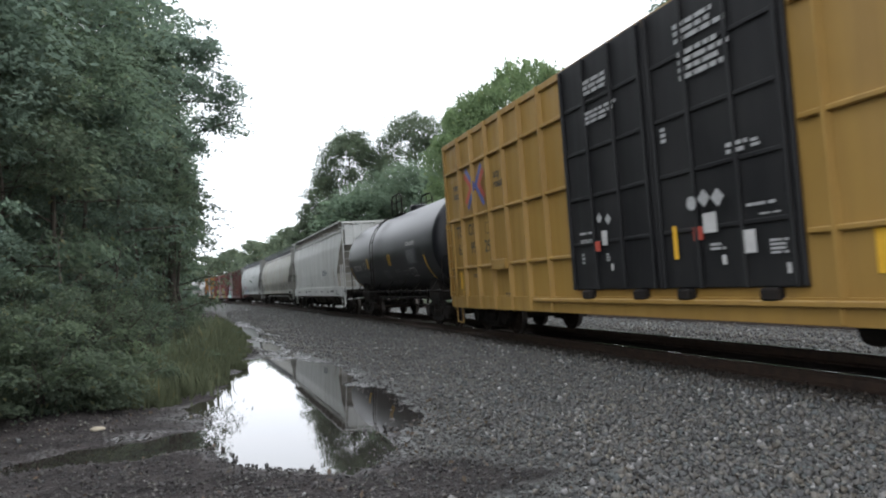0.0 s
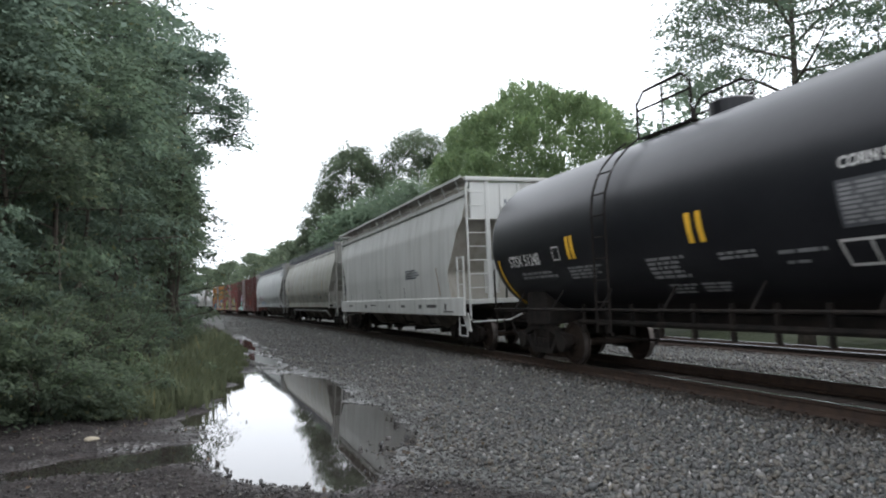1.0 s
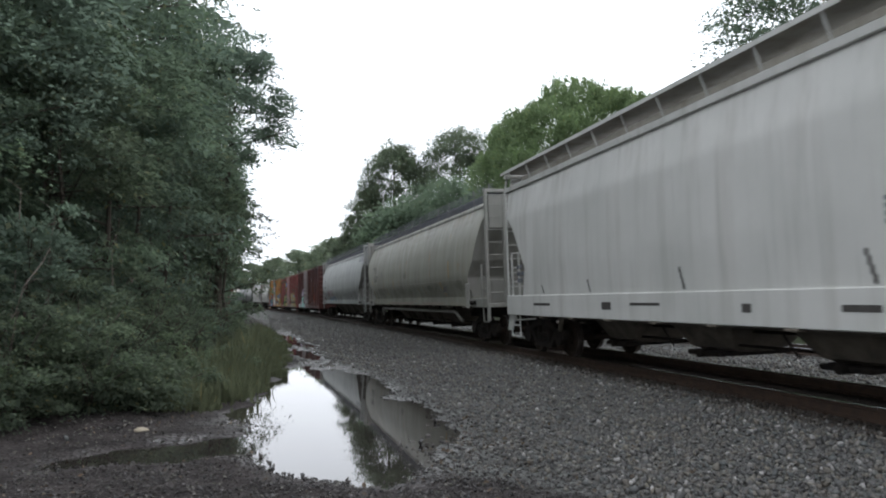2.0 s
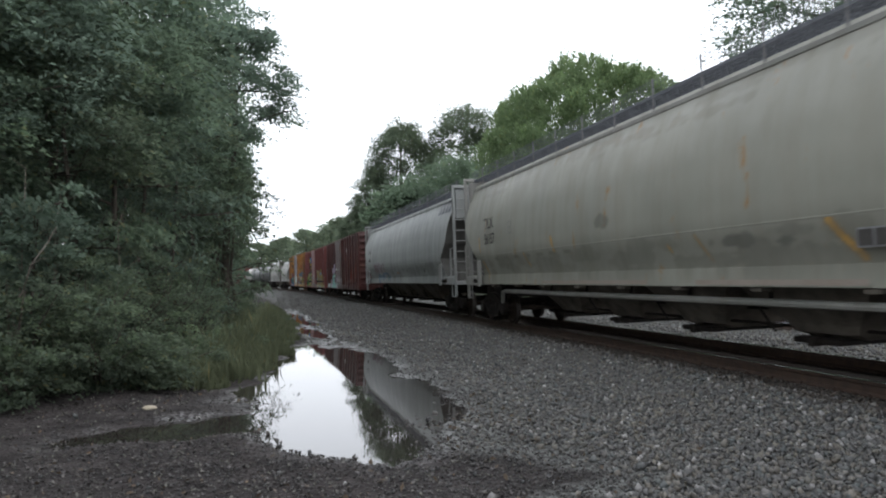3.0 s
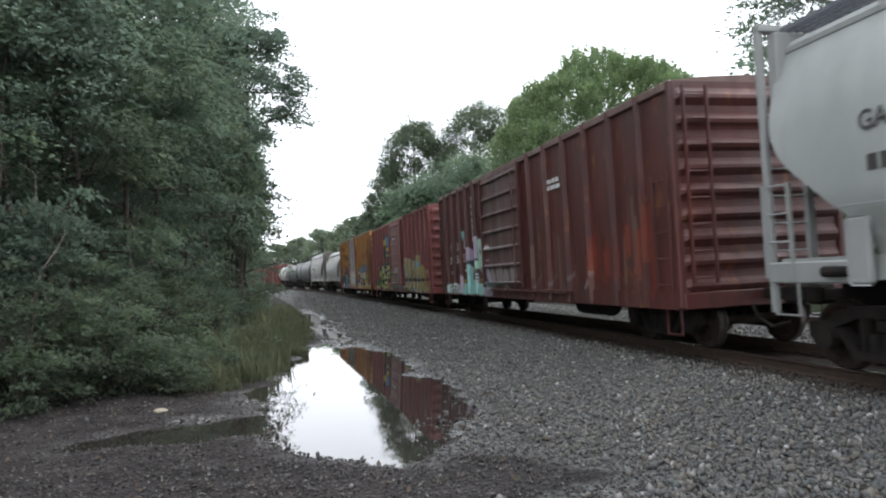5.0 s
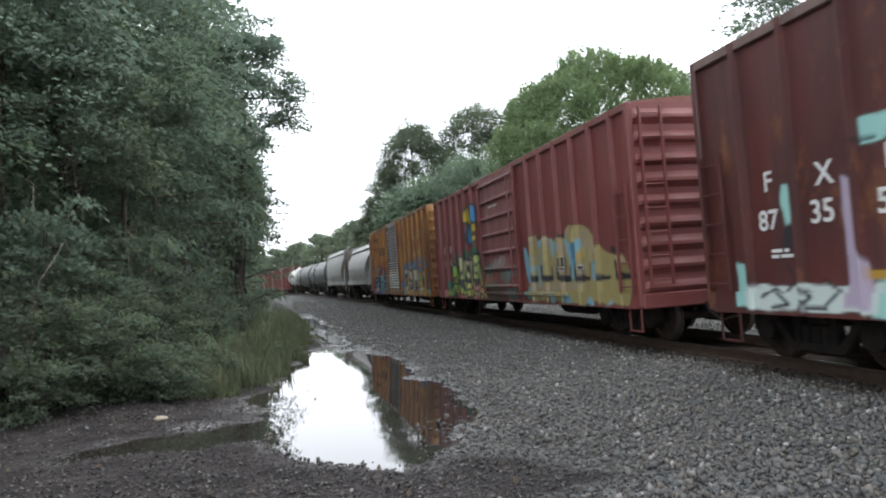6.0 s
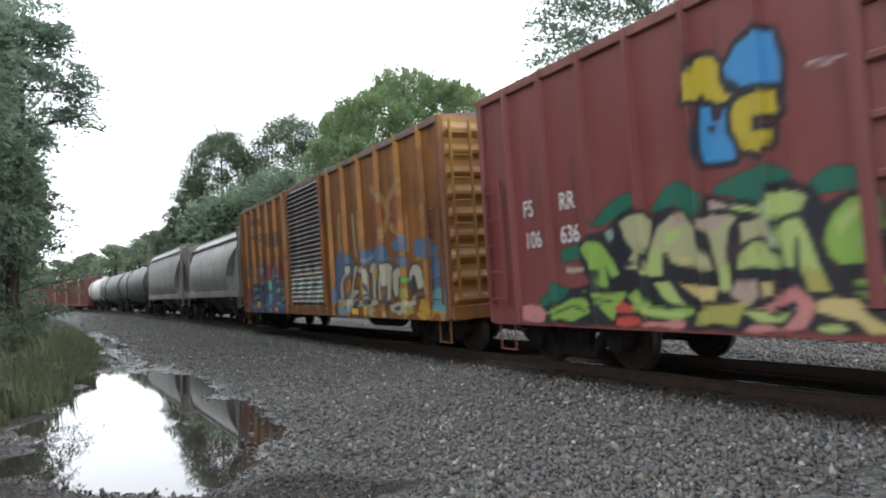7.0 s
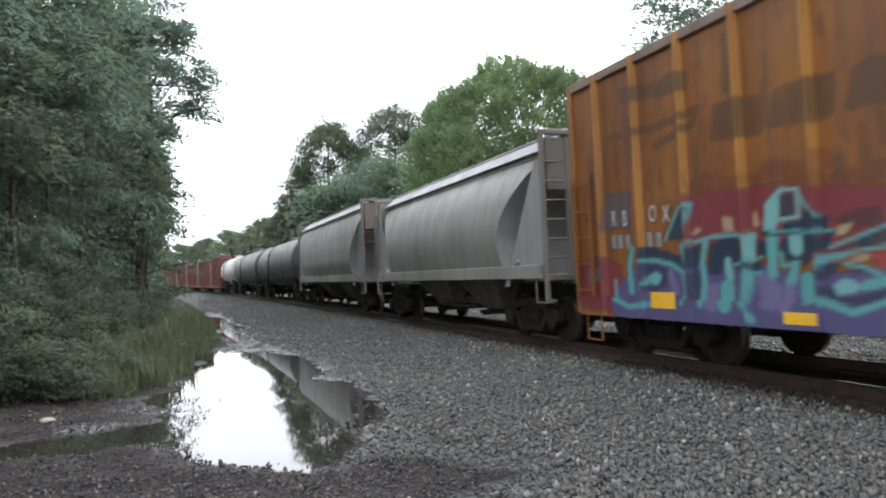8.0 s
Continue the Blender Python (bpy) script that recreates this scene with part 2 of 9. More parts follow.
def add_box(bm, x0, x1, y0, y1, z0, z1, bevel=0.0):
    """A box between two corners, its edges chamfered if asked."""
    vs = [bm.verts.new((x, y, z)) for x in (x0, x1) for y in (y0, y1) for z in (z0, z1)]
    fs = [bm.faces.new([vs[i] for i in q]) for q in ((0, 1, 3, 2), (4, 6, 7, 5), (0, 4, 5, 1), (2, 3, 7, 6), (0, 2, 6, 4), (1, 5, 7, 3))]
    if bevel:
        bmesh.ops.bevel(bm, geom=list({e for f in fs for e in f.edges}), offset=bevel, segments=1, affect="EDGES")
    return bm


def box(x0, x1, y0, y1, z0, z1, bevel=0.0):
    return add_box(bmesh.new(), x0, x1, y0, y1, z0, z1, bevel)


def add_tube(bm, pts, r, n=6):
    """A round bar along a line of points."""
    pts = [Vector(p) for p in pts]
    rings = []
    for i, p in enumerate(pts):
        d = (pts[min(i + 1, len(pts) - 1)] - pts[max(i - 1, 0)]).normalized()
        a = d.cross(Vector((0, 0, 1)) if abs(d.z) < 0.9 else Vector((1, 0, 0))).normalized()
        b = d.cross(a)
        rr = r[i] if isinstance(r, (list, tuple)) else r
        rings.append([bm.verts.new(p + (a * math.cos(k * 2 * math.pi / n) + b * math.sin(k * 2 * math.pi / n)) * rr) for k in range(n)])
    for q, w in zip(rings, rings[1:]):
        for k in range(n):
            bm.faces.new((q[k], q[(k + 1) % n], w[(k + 1) % n], w[k]))
    bm.faces.new(rings[0][::-1]); bm.faces.new(rings[-1])
    return bm


def tube(pts, r, n=6):
    return add_tube(bmesh.new(), pts, r, n)


def add_plate(bm, outline, x0, x1):
    """A plate in the y-z plane with thickness from x0 to x1."""
    a = [bm.verts.new((x0, y, z)) for y, z in outline]
    b = [bm.verts.new((x1, y, z)) for y, z in outline]
    bm.faces.new(a); bm.faces.new(b[::-1])
    for i in range(len(a)):
        j = (i + 1) % len(a)
        bm.faces.new((a[j], a[i], b[i], b[j]))
    return bm


def turned(profile, n=24, axis="x"):
    """A round body from (along, radius) pairs, about the x or y axis."""
    bm = bmesh.new()
    rings = []
    for a, r in profile:
        ring = []
        for k in range(n):
            c, s = math.cos(2 * math.pi * k / n) * r, math.sin(2 * math.pi * k / n) * r
            ring.append(bm.verts.new((a, c, s) if axis == "x" else (s, a, c)))
        rings.append(ring)
    for q, w in zip(rings, rings[1:]):
        for k in range(n):
            bm.faces.new((q[k], q[(k + 1) % n], w[(k + 1) % n], w[k]))
    bm.faces.new(rings[0][::-1]); bm.faces.new(rings[-1])
    bmesh.ops.recalc_face_normals(bm, faces=bm.faces[:])
    return bm


# ---- the lie of the land: a canted track on a wide left-hand bend ----
RADIUS, CANT, SPEED = 1152.7, 2.6, 16.4
TRACK_X, TRACK_Z, GAUGE = 7.698, -1.119, 1.505
WATER = -1.65
SECOND = 7.9            # from track to track


def bend(y):
    return -y * y / (2 * RADIUS)


def on_track(y, lift=0.0):
    """The pose of something that stands on the rails of the first track at y."""
    m = pose(TRACK_X + bend(y), y, TRACK_Z, 0, -CANT, math.degrees(y / RADIUS))
    return m @ Matrix.Translation((0, 0, lift))


def smoothstep(a, b, v):
    t = np.clip((v - a) / (b - a), 0, 1)
    return t * t * (3 - 2 * t)


# the puddle: its pools as ellipses (x, y, half width, half length, turn)
POOLS = [(1.07, 10.0, 1.42, 2.7, 0.0), (1.2, 13.6, 1.1, 3.6, -0.03), (0.75, 7.6, 0.85, 1.45, 0.3),
         (-0.72, 8.02, 1.4, 0.5, 0.38), (1.3, 22.0, 0.32, 3.2, 0.05), (1.15, 31.0, 0.35, 6.0, 0.02), (1.6, 26.5, 0.3, 1.6, 0.05)]


def pool_depth(x, y):
    """Positive inside the puddle, falling through zero at its shore."""
    wob = 0.13 * np.sin(2.3 * x + 1.1 * y) + 0.10 * np.sin(5.1 * x - 2.7 * y) + 0.07 * np.sin(9 * x + 7.3 * y) + 0.06 * np.sin(16 * x - 11 * y) + 0.05 * np.sin(23 * x + 14 * y)
    best = np.full(np.shape(x), -9.0)
    for px, py, a, b, turn in POOLS:
        c, s = math.cos(turn), math.sin(turn)
        u, w = (x - px) * c + (y - py) * s, -(x - px) * s + (y - py) * c
        best = np.maximum(best, 1 - np.sqrt((u / a) ** 2 + (w / b) ** 2))
    return best + wob * (0.55 + 1.1 * smoothstep(15.5, 18.5, y))


def verge_x(y):
    """The edge of the undergrowth beside the path."""
    e = np.interp(y, [0, 7, 8.5, 9.3, 9.9, 11, 12.5, 15.5, 20, 28, 40, 400], [-7, -5, -2.6, -1.9, -1.35, -0.65, -0.28, 0.2, 0.52, 0.75, 0.2, 0.2])
    return e + np.where(y > 40, bend(y) - bend(40.0), 0)


def ground_z(x, y):
    o = x - TRACK_X - bend(y)
    cant = math.tan(radians(CANT))
    bed = TRACK_Z - 0.20 + o * cant
    low = -1.61 + 0.02 * np.sin(1.7 * x) * np.sin(1.3 * y) + 0.012 * np.sin(5 * x + 3 * y)
    left = smoothstep(-4.6, -1.75, o)
    z = low + (bed - low) * left
    second = TRACK_Z - 0.22
    z = z + (second - z) * smoothstep(1.8, 4.6, o)
    z = z - 0.9 * smoothstep(SECOND + 3.0, SECOND + 8, o) + 0.6 * smoothstep(SECOND + 9, SECOND + 20, o)
    v = verge_x(y) - x
    z = z + 0.45 * smoothstep(0.0, 5.0, v) + 0.02 * np.sin(3 * x + 2 * y) * smoothstep(0, 1, v)
    near = smoothstep(-0.35, 0.35, pool_depth(x, y))
    z = np.where(o < -3.2, z - 0.11 * near, z)
    far = smoothstep(60, 400, np.hypot(x, y))
    return z * (1 - far * 0.15)


def grid_axis(lo, hi, step, reach):
    a = list(np.arange(lo, hi, step))
    d, up = step, hi
    while up < reach:
        a.append(up); d *= 1.22; up += d
    d, dn = step, lo
    while dn > -reach:
        d *= 1.22; dn -= d; a.insert(0, dn)
    return np.array(a)


def build_ground():
    xs, ys = grid_axis(-5, 12, 0.11, 3000), grid_axis(2, 40, 0.13, 3000)
    X, Y = np.meshgrid(xs, ys)
    Z = ground_z(X, Y)
    nx, ny = len(xs), len(ys)
    i = (np.arange(ny - 1)[:, None] * nx + np.arange(nx - 1)[None, :]).ravel()
    faces = np.stack([i, i + 1, i + nx + 1, i + nx], 1)
    ob = mesh_part("ground", np.stack([X, Y, Z], -1).reshape(-1, 3).tolist(), faces.tolist(), M_GROUND, smooth=True)
    o = X - TRACK_X - bend(Y)
    soil = np.clip(smoothstep(-1.1, 0.3, verge_x(Y) - X) + 0.9 * smoothstep(2.2, 0.4, X) * smoothstep(13.5, 10.5, Y) + 0.85 * np.exp(-((X - 2.0) / 0.8) ** 2 - ((Y - 5.4) / 0.8) ** 2), 0, 1)
    oily = smoothstep(-1.6, -1.25, o) * (1 - smoothstep(1.25, 1.7, o))
    grass = smoothstep(SECOND + 2.6, SECOND + 4.5, o)
    z = np.stack([soil, oily, grass], -1).reshape(-1)
    at = ob.data.attributes.new("zone", "FLOAT_VECTOR", "POINT")
    at.data.foreach_set("vector", z.astype(np.float32))
    wet = smoothstep(-0.55, -0.05, pool_depth(X, Y)) * smoothstep(2.9, 2.2, X)
    wet = np.maximum(wet, smoothstep(0.75, 0.35, np.abs(X - 1.35 + 0.012 * (Y - 25))) * smoothstep(14, 17, Y) * smoothstep(46, 36, Y))
    ob.data.attributes.new("wet", "FLOAT", "POINT").data.foreach_set("value", wet.reshape(-1).astype(np.float32))
    tagged(ob, "grey gravel beside a railway with brown soil under undergrowth", "ground", kind="structure")


build_ground()

bm = bmesh.new()
bmesh.ops.create_grid(bm, x_segments=1, y_segments=1, size=0.5, matrix=Matrix.Translation((0.5, 20.5, WATER)) @ Matrix.Diagonal((5.4, 34, 1, 1)))
tagged(part("puddle", bm, M_WATER), "still rain puddle mirroring the sky on the gravel", "puddle", kind="structure")


def stones(name, xy, sizes, material, label, sink=0.25):
    """Many angular stones lying on the ground, in one mesh."""
    rng = np.random.default_rng(len(xy))
    n = len(xy)
    base = np.array([(1, 0, 0), (0, 1, 0), (-1, 0, 0), (0, -1, 0), (0, 0, 1), (0, 0, -1)], float)
    v = base[None] * rng.uniform(0.7, 1.25, (n, 6, 1)) + rng.uniform(-0.35, 0.35, (n, 6, 3))
    a = rng.uniform(0, 2 * np.pi, (n, 3))
    for k, (p, q) in enumerate(((0, 1), (1, 2), (0, 2))):
        c, s = np.cos(a[:, k])[:, None], np.sin(a[:, k])[:, None]
        vp, vq = v[..., p] * c - v[..., q] * s, v[..., p] * s + v[..., q] * c
        v[..., p], v[..., q] = vp, vq
    v *= (sizes * 0.5)[:, None, None] * rng.uniform(0.75, 1.25, (n, 1, 3))
    z = ground_z(xy[:, 0], xy[:, 1])
    v += np.stack([xy[:, 0], xy[:, 1], z + sizes * sink], -1)[:, None, :]
    tris = np.array([(0, 1, 4), (1, 2, 4), (2, 3, 4), (3, 0, 4), (1, 0, 5), (2, 1, 5), (3, 2, 5), (0, 3, 5)])
    me = bpy.data.meshes.new(name)
    me.vertices.add(n * 6); me.loops.add(n * 24); me.polygons.add(n * 8)
    me.vertices.foreach_set("co", v.reshape(-1).astype(np.float32))
    idx = (tris[None] + (np.arange(n) * 6)[:, None, None]).reshape(-1)
    me.loops.foreach_set("vertex_index", idx.astype(np.int32))
    me.polygons.foreach_set("loop_start", (np.arange(n * 8) * 3).astype(np.int32))
    me.update(calc_edges=True)
    me.materials.append(material)
    return tagged(new(name, me), label, "gravel", kind="stuff")


def scatter(n, x0, x1, y0, y1, seed, near=True):
    rng = np.random.default_rng(seed)
    x = rng.uniform(x0, x1, n)
    u = rng.uniform(0, 1, n)
    y = y0 * (y1 / y0) ** u if near else rng.uniform(y0, y1, n)
    return np.stack([x, y], -1), rng


def lay_gravel():
    xy, rng = scatter(150000, -2.2, 6.7, 3.1, 95, 5)
    xy = np.concatenate([xy, scatter(9000, 1.2, 6.6, -5.0, 4.3, 7, False)[0]])
    o = xy[:, 0] - TRACK_X - bend(xy[:, 1])
    keep = (pool_depth(xy[:, 0], xy[:, 1]) < np.where(xy[:, 1] > 16, -0.45, -0.02) + 0.08 * rng.random(len(xy))) & (xy[:, 0] > verge_x(xy[:, 1]) - 0.3) & (o < -1.22 + 0.1 * rng.random(len(xy)))
    keep &= (xy[:, 1] > 4.3) | (xy[:, 0] > 2.4)
    keep &= rng.random(len(xy)) < np.interp(xy[:, 1], [30, 95], [1.0, 0.15])
    keep &= rng.random(len(xy)) < np.where(xy[:, 0] < 1.4, np.where((xy[:, 1] > 7.9) & (xy[:, 0] < 0.5), 0.03, 0.55), 1.0)
    xy = xy[keep]
    wet = (xy[:, 0] < 2.5 + 0.9 * rng.standard_normal(len(xy))) & (xy[:, 1] < 9.0 + rng.standard_normal(len(xy)))
    wet |= ((xy[:, 0] - 2.0) / 0.95) ** 2 + ((xy[:, 1] - 5.4) / 0.95) ** 2 < 1 + 0.35 * rng.standard_normal(len(xy))
    wet |= pool_depth(xy[:, 0], xy[:, 1]) > -0.3
    size = np.random.default_rng(8).gamma(4, 0.0088, len(xy)).clip(0.015, 0.085) * np.interp(xy[:, 1], [12, 80], [1.0, 1.5])
    stones("ballast_gravel", xy[~wet], size[~wet], M_STONE, "loose grey crushed stone ballast beside the rails")
    stones("wet_gravel", xy[wet], size[wet] * 0.5, M_WETSTONE, "dark wet gravel and mud round the puddle")
    # odd stones that stand out of the shallow water
    rng = np.random.default_rng(15)
    xy = np.stack([rng.uniform(-0.5, 2.5, 2600), rng.uniform(6.2, 10.5, 2600)], -1)
    d = pool_depth(xy[:, 0], xy[:, 1])
    xy = xy[(d > 0.0) & (d < np.where(xy[:, 1] < 8.3, 0.45, 0.22) * rng.random(len(d)))][:420]
    stones("puddle_stones", xy, np.random.default_rng(16).gamma(2.0, 0.013, len(xy)).clip(0.012, 0.09), M_WETSTONE, "dark wet stones standing out of the puddle", 0.55)
    # oily chips along the tie ends
    xy, rng = scatter(15000, -1.42, -0.80, 3.4, 70, 12)
    xy[:, 0] += TRACK_X + bend(xy[:, 1])
    stones("oily_gravel", xy, np.random.default_rng(13).gamma(4, 0.0075, len(xy)).clip(0.014, 0.06), M_OILSTONE, "brown oily crushed stone along the tie ends")
    xy, rng = scatter(9000, 9.2, 14.4, 2, 34, 6)
    stones("between_track_gravel", xy, np.random.default_rng(9).uniform(0.04, 0.09, len(xy)), M_STONE, "pale crushed stone between two railway tracks")


lay_gravel()


# ---- the two tracks ----
def rail_section():
    return [(-0.075, -0.18), (0.075, -0.18), (0.075, -0.165), (0.012, -0.14), (0.012, -0.045), (0.036, -0.035), (0.036, -0.006), (0.028, 0.0), (-0.028, 0.0), (-0.036, -0.006), (-0.036, -0.035), (-0.012, -0.045), (-0.012, -0.14), (-0.075, -0.165)]


def second_track(y, lift=0.0):
    return pose(TRACK_X + SECOND + bend(y), y, TRACK_Z, 0, 0, math.degrees(y / RADIUS)) @ Matrix.Translation((0, 0, lift))


def build_track(label, where, ties_to):
    track = thing("railway_track", label, "railway track", kind="structure")
    ys = [-12 + 2.0 * i for i in range(36)] + [60 + 10 * i for i in range(35)]
    for side in (-1, 1):
        bm, rings = bmesh.new(), []
        for y in ys:
            m = where(y)
            rings.append([bm.verts.new(m @ Vector((side * GAUGE / 2 + a, 0, b))) for a, b in rail_section()])
        for q, w in zip(rings, rings[1:]):
            for k in range(14):
                f = bm.faces.new((q[k], w[k], w[(k + 1) % 14], q[(k + 1) % 14]))
                f.material_index = 1 if k in (6, 7, 8) else 0
        bmesh.ops.recalc_face_normals(bm, faces=bm.faces[:])
        part("rail", bm, [M_RAIL, M_RAILTOP], track, "rusty steel rail with a bright worn head")
    tie = box(-1.3, 1.3, -0.11, 0.11, -0.36, -0.185, 0.012)
    me = bpy.data.meshes.new("tie")
    tie.to_mesh(me); tie.free()
    me.materials.append(M_TIE)
    plate = bpy.data.meshes.new("tie_plate")
    pb = box(-0.09, 0.09, -0.09, 0.09, -0.186, -0.168)
    add_box(pb, -0.1, -0.07, -0.05, -0.02, -0.17, -0.14); add_box(pb, 0.07, 0.1, 0.02, 0.05, -0.17, -0.14)
    pb.to_mesh(plate); pb.free()
    plate.materials.append(M_RAIL)
    rng = random.Random(4)
    y = -4.0
    while y < ties_to:
        t = new("tie", me)
        t.parent = track
        t.matrix_local = where(y) @ pose(rng.uniform(-0.04, 0.04), 0, rng.uniform(-0.03, -0.008), 0, 0, rng.uniform(-1, 1))
        if y < 22:
            for side in (-1, 1):
                q = new("tie_plate", plate)
                q.parent = track
                q.matrix_local = where(y) @ Matrix.Translation((side * GAUGE / 2, 0, 0))
        y += 0.53
    return track


build_track("canted railway track with rusty rails on dark wooden ties", on_track, 90)
build_track("second railway track with bright worn rail heads in pale gravel", second_track, 60)

# ---- the train ----
WHEEL_R = 0.42
TRAIN = []              # (car, its middle at the clip's start, its wheelsets)


def wheelset_mesh():
    """Two flanged wheels on their axle, with the bearing caps."""
    bm = bmesh.new()
    for side in (-1, 1):
        pr = [(-0.065, 0.05), (-0.065, 0.12), (-0.03, 0.16), (-0.03, 0.33), (-0.068, 0.36), (-0.068, 0.42), (0.03, 0.425), (0.034, 0.45), (0.06, 0.45), (0.066, 0.36), (0.03, 0.33), (0.03, 0.16), (0.075, 0.12), (0.075, 0.05)]
        w = turned([(side * (GAUGE / 2) - side * a, r) for a, r in pr], 28)
        for f in w.faces:
            c = f.calc_center_median()
            f.material_index = 1 if math.hypot(c.y, c.z) > 0.405 and abs(f.normal.x) < 0.4 else 0
        tmp = bpy.data.meshes.new("tmp"); w.to_mesh(tmp); w.free(); bm.from_mesh(tmp); bpy.data.meshes.remove(tmp)
    add_tube(bm, [(-1.0, 0, 0), (1.0, 0, 0)], 0.08, 12)
    for side in (-1, 1):
        add_tube(bm, [(side * 1.0, 0, 0), (side * 1.09, 0, 0)], 0.11, 12)
        for k in range(3):
            a = k * 2.094
            add_tube(bm, [(side * 1.08, math.cos(a) * 0.07, math.sin(a) * 0.07), (side * 1.105, math.cos(a) * 0.07, math.sin(a) * 0.07)], 0.018, 6)
    me = bpy.data.meshes.new("wheelset")
    bm.to_mesh(me); bm.free()
    me.materials.append(M_WHEEL); me.materials.append(M_TREAD)
    return me


WHEELSET = wheelset_mesh()


def truck_meshes():
    """Side frame with its window and springs, and the bolster between the frames."""
    bm = bmesh.new()
    # upper and lower members, columns and pedestals leave the window open
    add_plate(bm, [(-1.12, 0.40), (-1.12, 0.60), (-0.75, 0.64), (-0.42, 0.82), (0.42, 0.82), (0.75, 0.64), (1.12, 0.60), (1.12, 0.40), (0.98, 0.40), (0.70, 0.54), (0.34, 0.68), (-0.34, 0.68), (-0.70, 0.54), (-0.98, 0.40)], -1.10, -0.96)
    add_plate(bm, [(-0.72, 0.52), (-0.44, 0.18), (0.44, 0.18), (0.72, 0.52), (0.60, 0.56), (0.38, 0.28), (-0.38, 0.28), (-0.60, 0.56)], -1.09, -0.95)
    for y in (-0.34, 0.26):
        add_box(bm, -1.09, -0.95, y, y + 0.08, 0.26, 0.70)
    for y in (-0.17, -0.0, 0.17):
        add_tube(bm, [(-1.04, y, 0.28), (-1.04, y, 0.50)], 0.07, 8)
    for y in (-0.89, 0.89):
        add_tube(bm, [(-1.12, y, WHEEL_R), (-0.96, y, WHEEL_R)], 0.17, 12)
    mirror = bm.copy()
    bmesh.ops.scale(mirror, vec=(-1, 1, 1), verts=mirror.verts[:])
    bmesh.ops.reverse_faces(mirror, faces=mirror.faces[:])
    frames = []
    for b in (bm, mirror):
        me = bpy.data.meshes.new("side_frame")
        b.to_mesh(me); b.free()
        me.materials.append(M_BLACK)
        frames.append(me)
    b = box(-1.05, 1.05, -0.17, 0.17, 0.50, 0.68, 0.03)
    add_box(b, -0.9, 0.9, -0.80, -0.74, 0.36, 0.44); add_box(b, -0.9, 0.9, 0.74, 0.80, 0.36, 0.44)
    me = bpy.data.meshes.new("bolster")
    b.to_mesh(me); b.free()
    me.materials.append(M_BLACK)
    return frames, me


SIDE_FRAMES, BOLSTER = truck_meshes()


def running_gear(car, length, inset=2.05, sill=0.72, mat_sill=None, air_tank=False):
    """Two trucks, couplers, the centre sill and the brake gear of a car that is built about its middle."""
    wheels = []
    for cy in (-length / 2 + inset, length / 2 - inset):
        for me, nm in ((SIDE_FRAMES[0], "side_frame"), (SIDE_FRAMES[1], "side_frame"), (BOLSTER, "bolster")):
            o = new(nm, me); o.parent = car; o.location = (0, cy, 0)
        for dy in (-0.89, 0.89):
            w = new("wheelset", WHEELSET); w.parent = car; w.location = (0, cy + dy, WHEEL_R)
            wheels.append(w)
    for e in (-1, 1):
        bm = bmesh.new()
        y = e * length / 2
        add_box(bm, -0.09, 0.09, min(y, y + e * 0.55), max(y, y + e * 0.55), 0.78, 0.96, 0.02)
        add_box(bm, -0.17, 0.15, min(y + e * 0.55, y + e * 0.84), max(y + e * 0.55, y + e * 0.84), 0.72, 1.02, 0.05)
        part("coupler", bm, M_BLACK, car)
        part("brake_hose", tube([(-0.3, y, 0.75), (-0.32, y + e * 0.2, 0.5), (-0.28, y + e * 0.45, 0.36), (-0.2, y + e * 0.72, 0.45)], 0.03), M_BLACK, car)
    part("centre_sill", box(-0.3, 0.3, -length / 2, length / 2, sill - 0.02, sill + 0.3), mat_sill or M_BLACK, car)
    if air_tank:
        part("air_tank", tube([(-0.6, -3.7, 0.56), (-0.6, -2.3, 0.56)], 0.23, 14), M_BLACK, car)
    part("brake_rod", tube([(-0.45, -length / 2 + 3.2, 0.55), (-0.45, length / 2 - 3.2, 0.55)], 0.025), M_BLACK, car)
    return wheels


def ladder(car, x, y, z0, z1, mat, width=0.42, step=0.36, along="y"):
    """A grab-iron ladder: two rails and rungs; the rungs run along the car or across it."""
    bm = bmesh.new()
    d = (0, width, 0) if along == "y" else (width, 0, 0)
    a, b = Vector((x, y, 0)), Vector((x, y, 0)) + Vector(d)
    for q in (a, b):
        add_box(bm, q.x - 0.02, q.x + 0.02, q.y - 0.025, q.y + 0.025, z0, z1)
    z = z0 + 0.1
    while z < z1:
        add_tube(bm, [(a.x, a.y, z), (b.x, b.y, z)], 0.014, 5)
        z += step
    part("ladder", bm, mat, car)


def stirrup(car, x, y, z, mat, w=0.4):
    part("step", tube([(x, y, z), (x, y, z - 0.42), (x, y + w, z - 0.42), (x, y + w, z)], 0.02, 5), mat, car)


def lettering(car, text, p, z, size, mat, length, x, stretch=1.0, label=""):
    """Painted characters on the car's side; p is measured from its trailing end."""
    cu = bpy.data.curves.new("lettering", "FONT")
    cu.body, cu.size, cu.offset = text, size, 0.006
    ob = bpy.data.objects.new("lettering", cu)
    scene.collection.objects.link(ob)
    me = bpy.data.meshes.new_from_object(ob.evaluated_get(bpy.context.evaluated_depsgraph_get()))
    bpy.data.objects.remove(ob)
    for v in me.vertices:
        v.co = (x, length / 2 - p - v.co.x * stretch, z + v.co.y)
    me.materials.clear()
    me.materials.append(mat)
    o = new("lettering", me)
    o.parent = car
    if label:
        tagged(o, label)
    return o


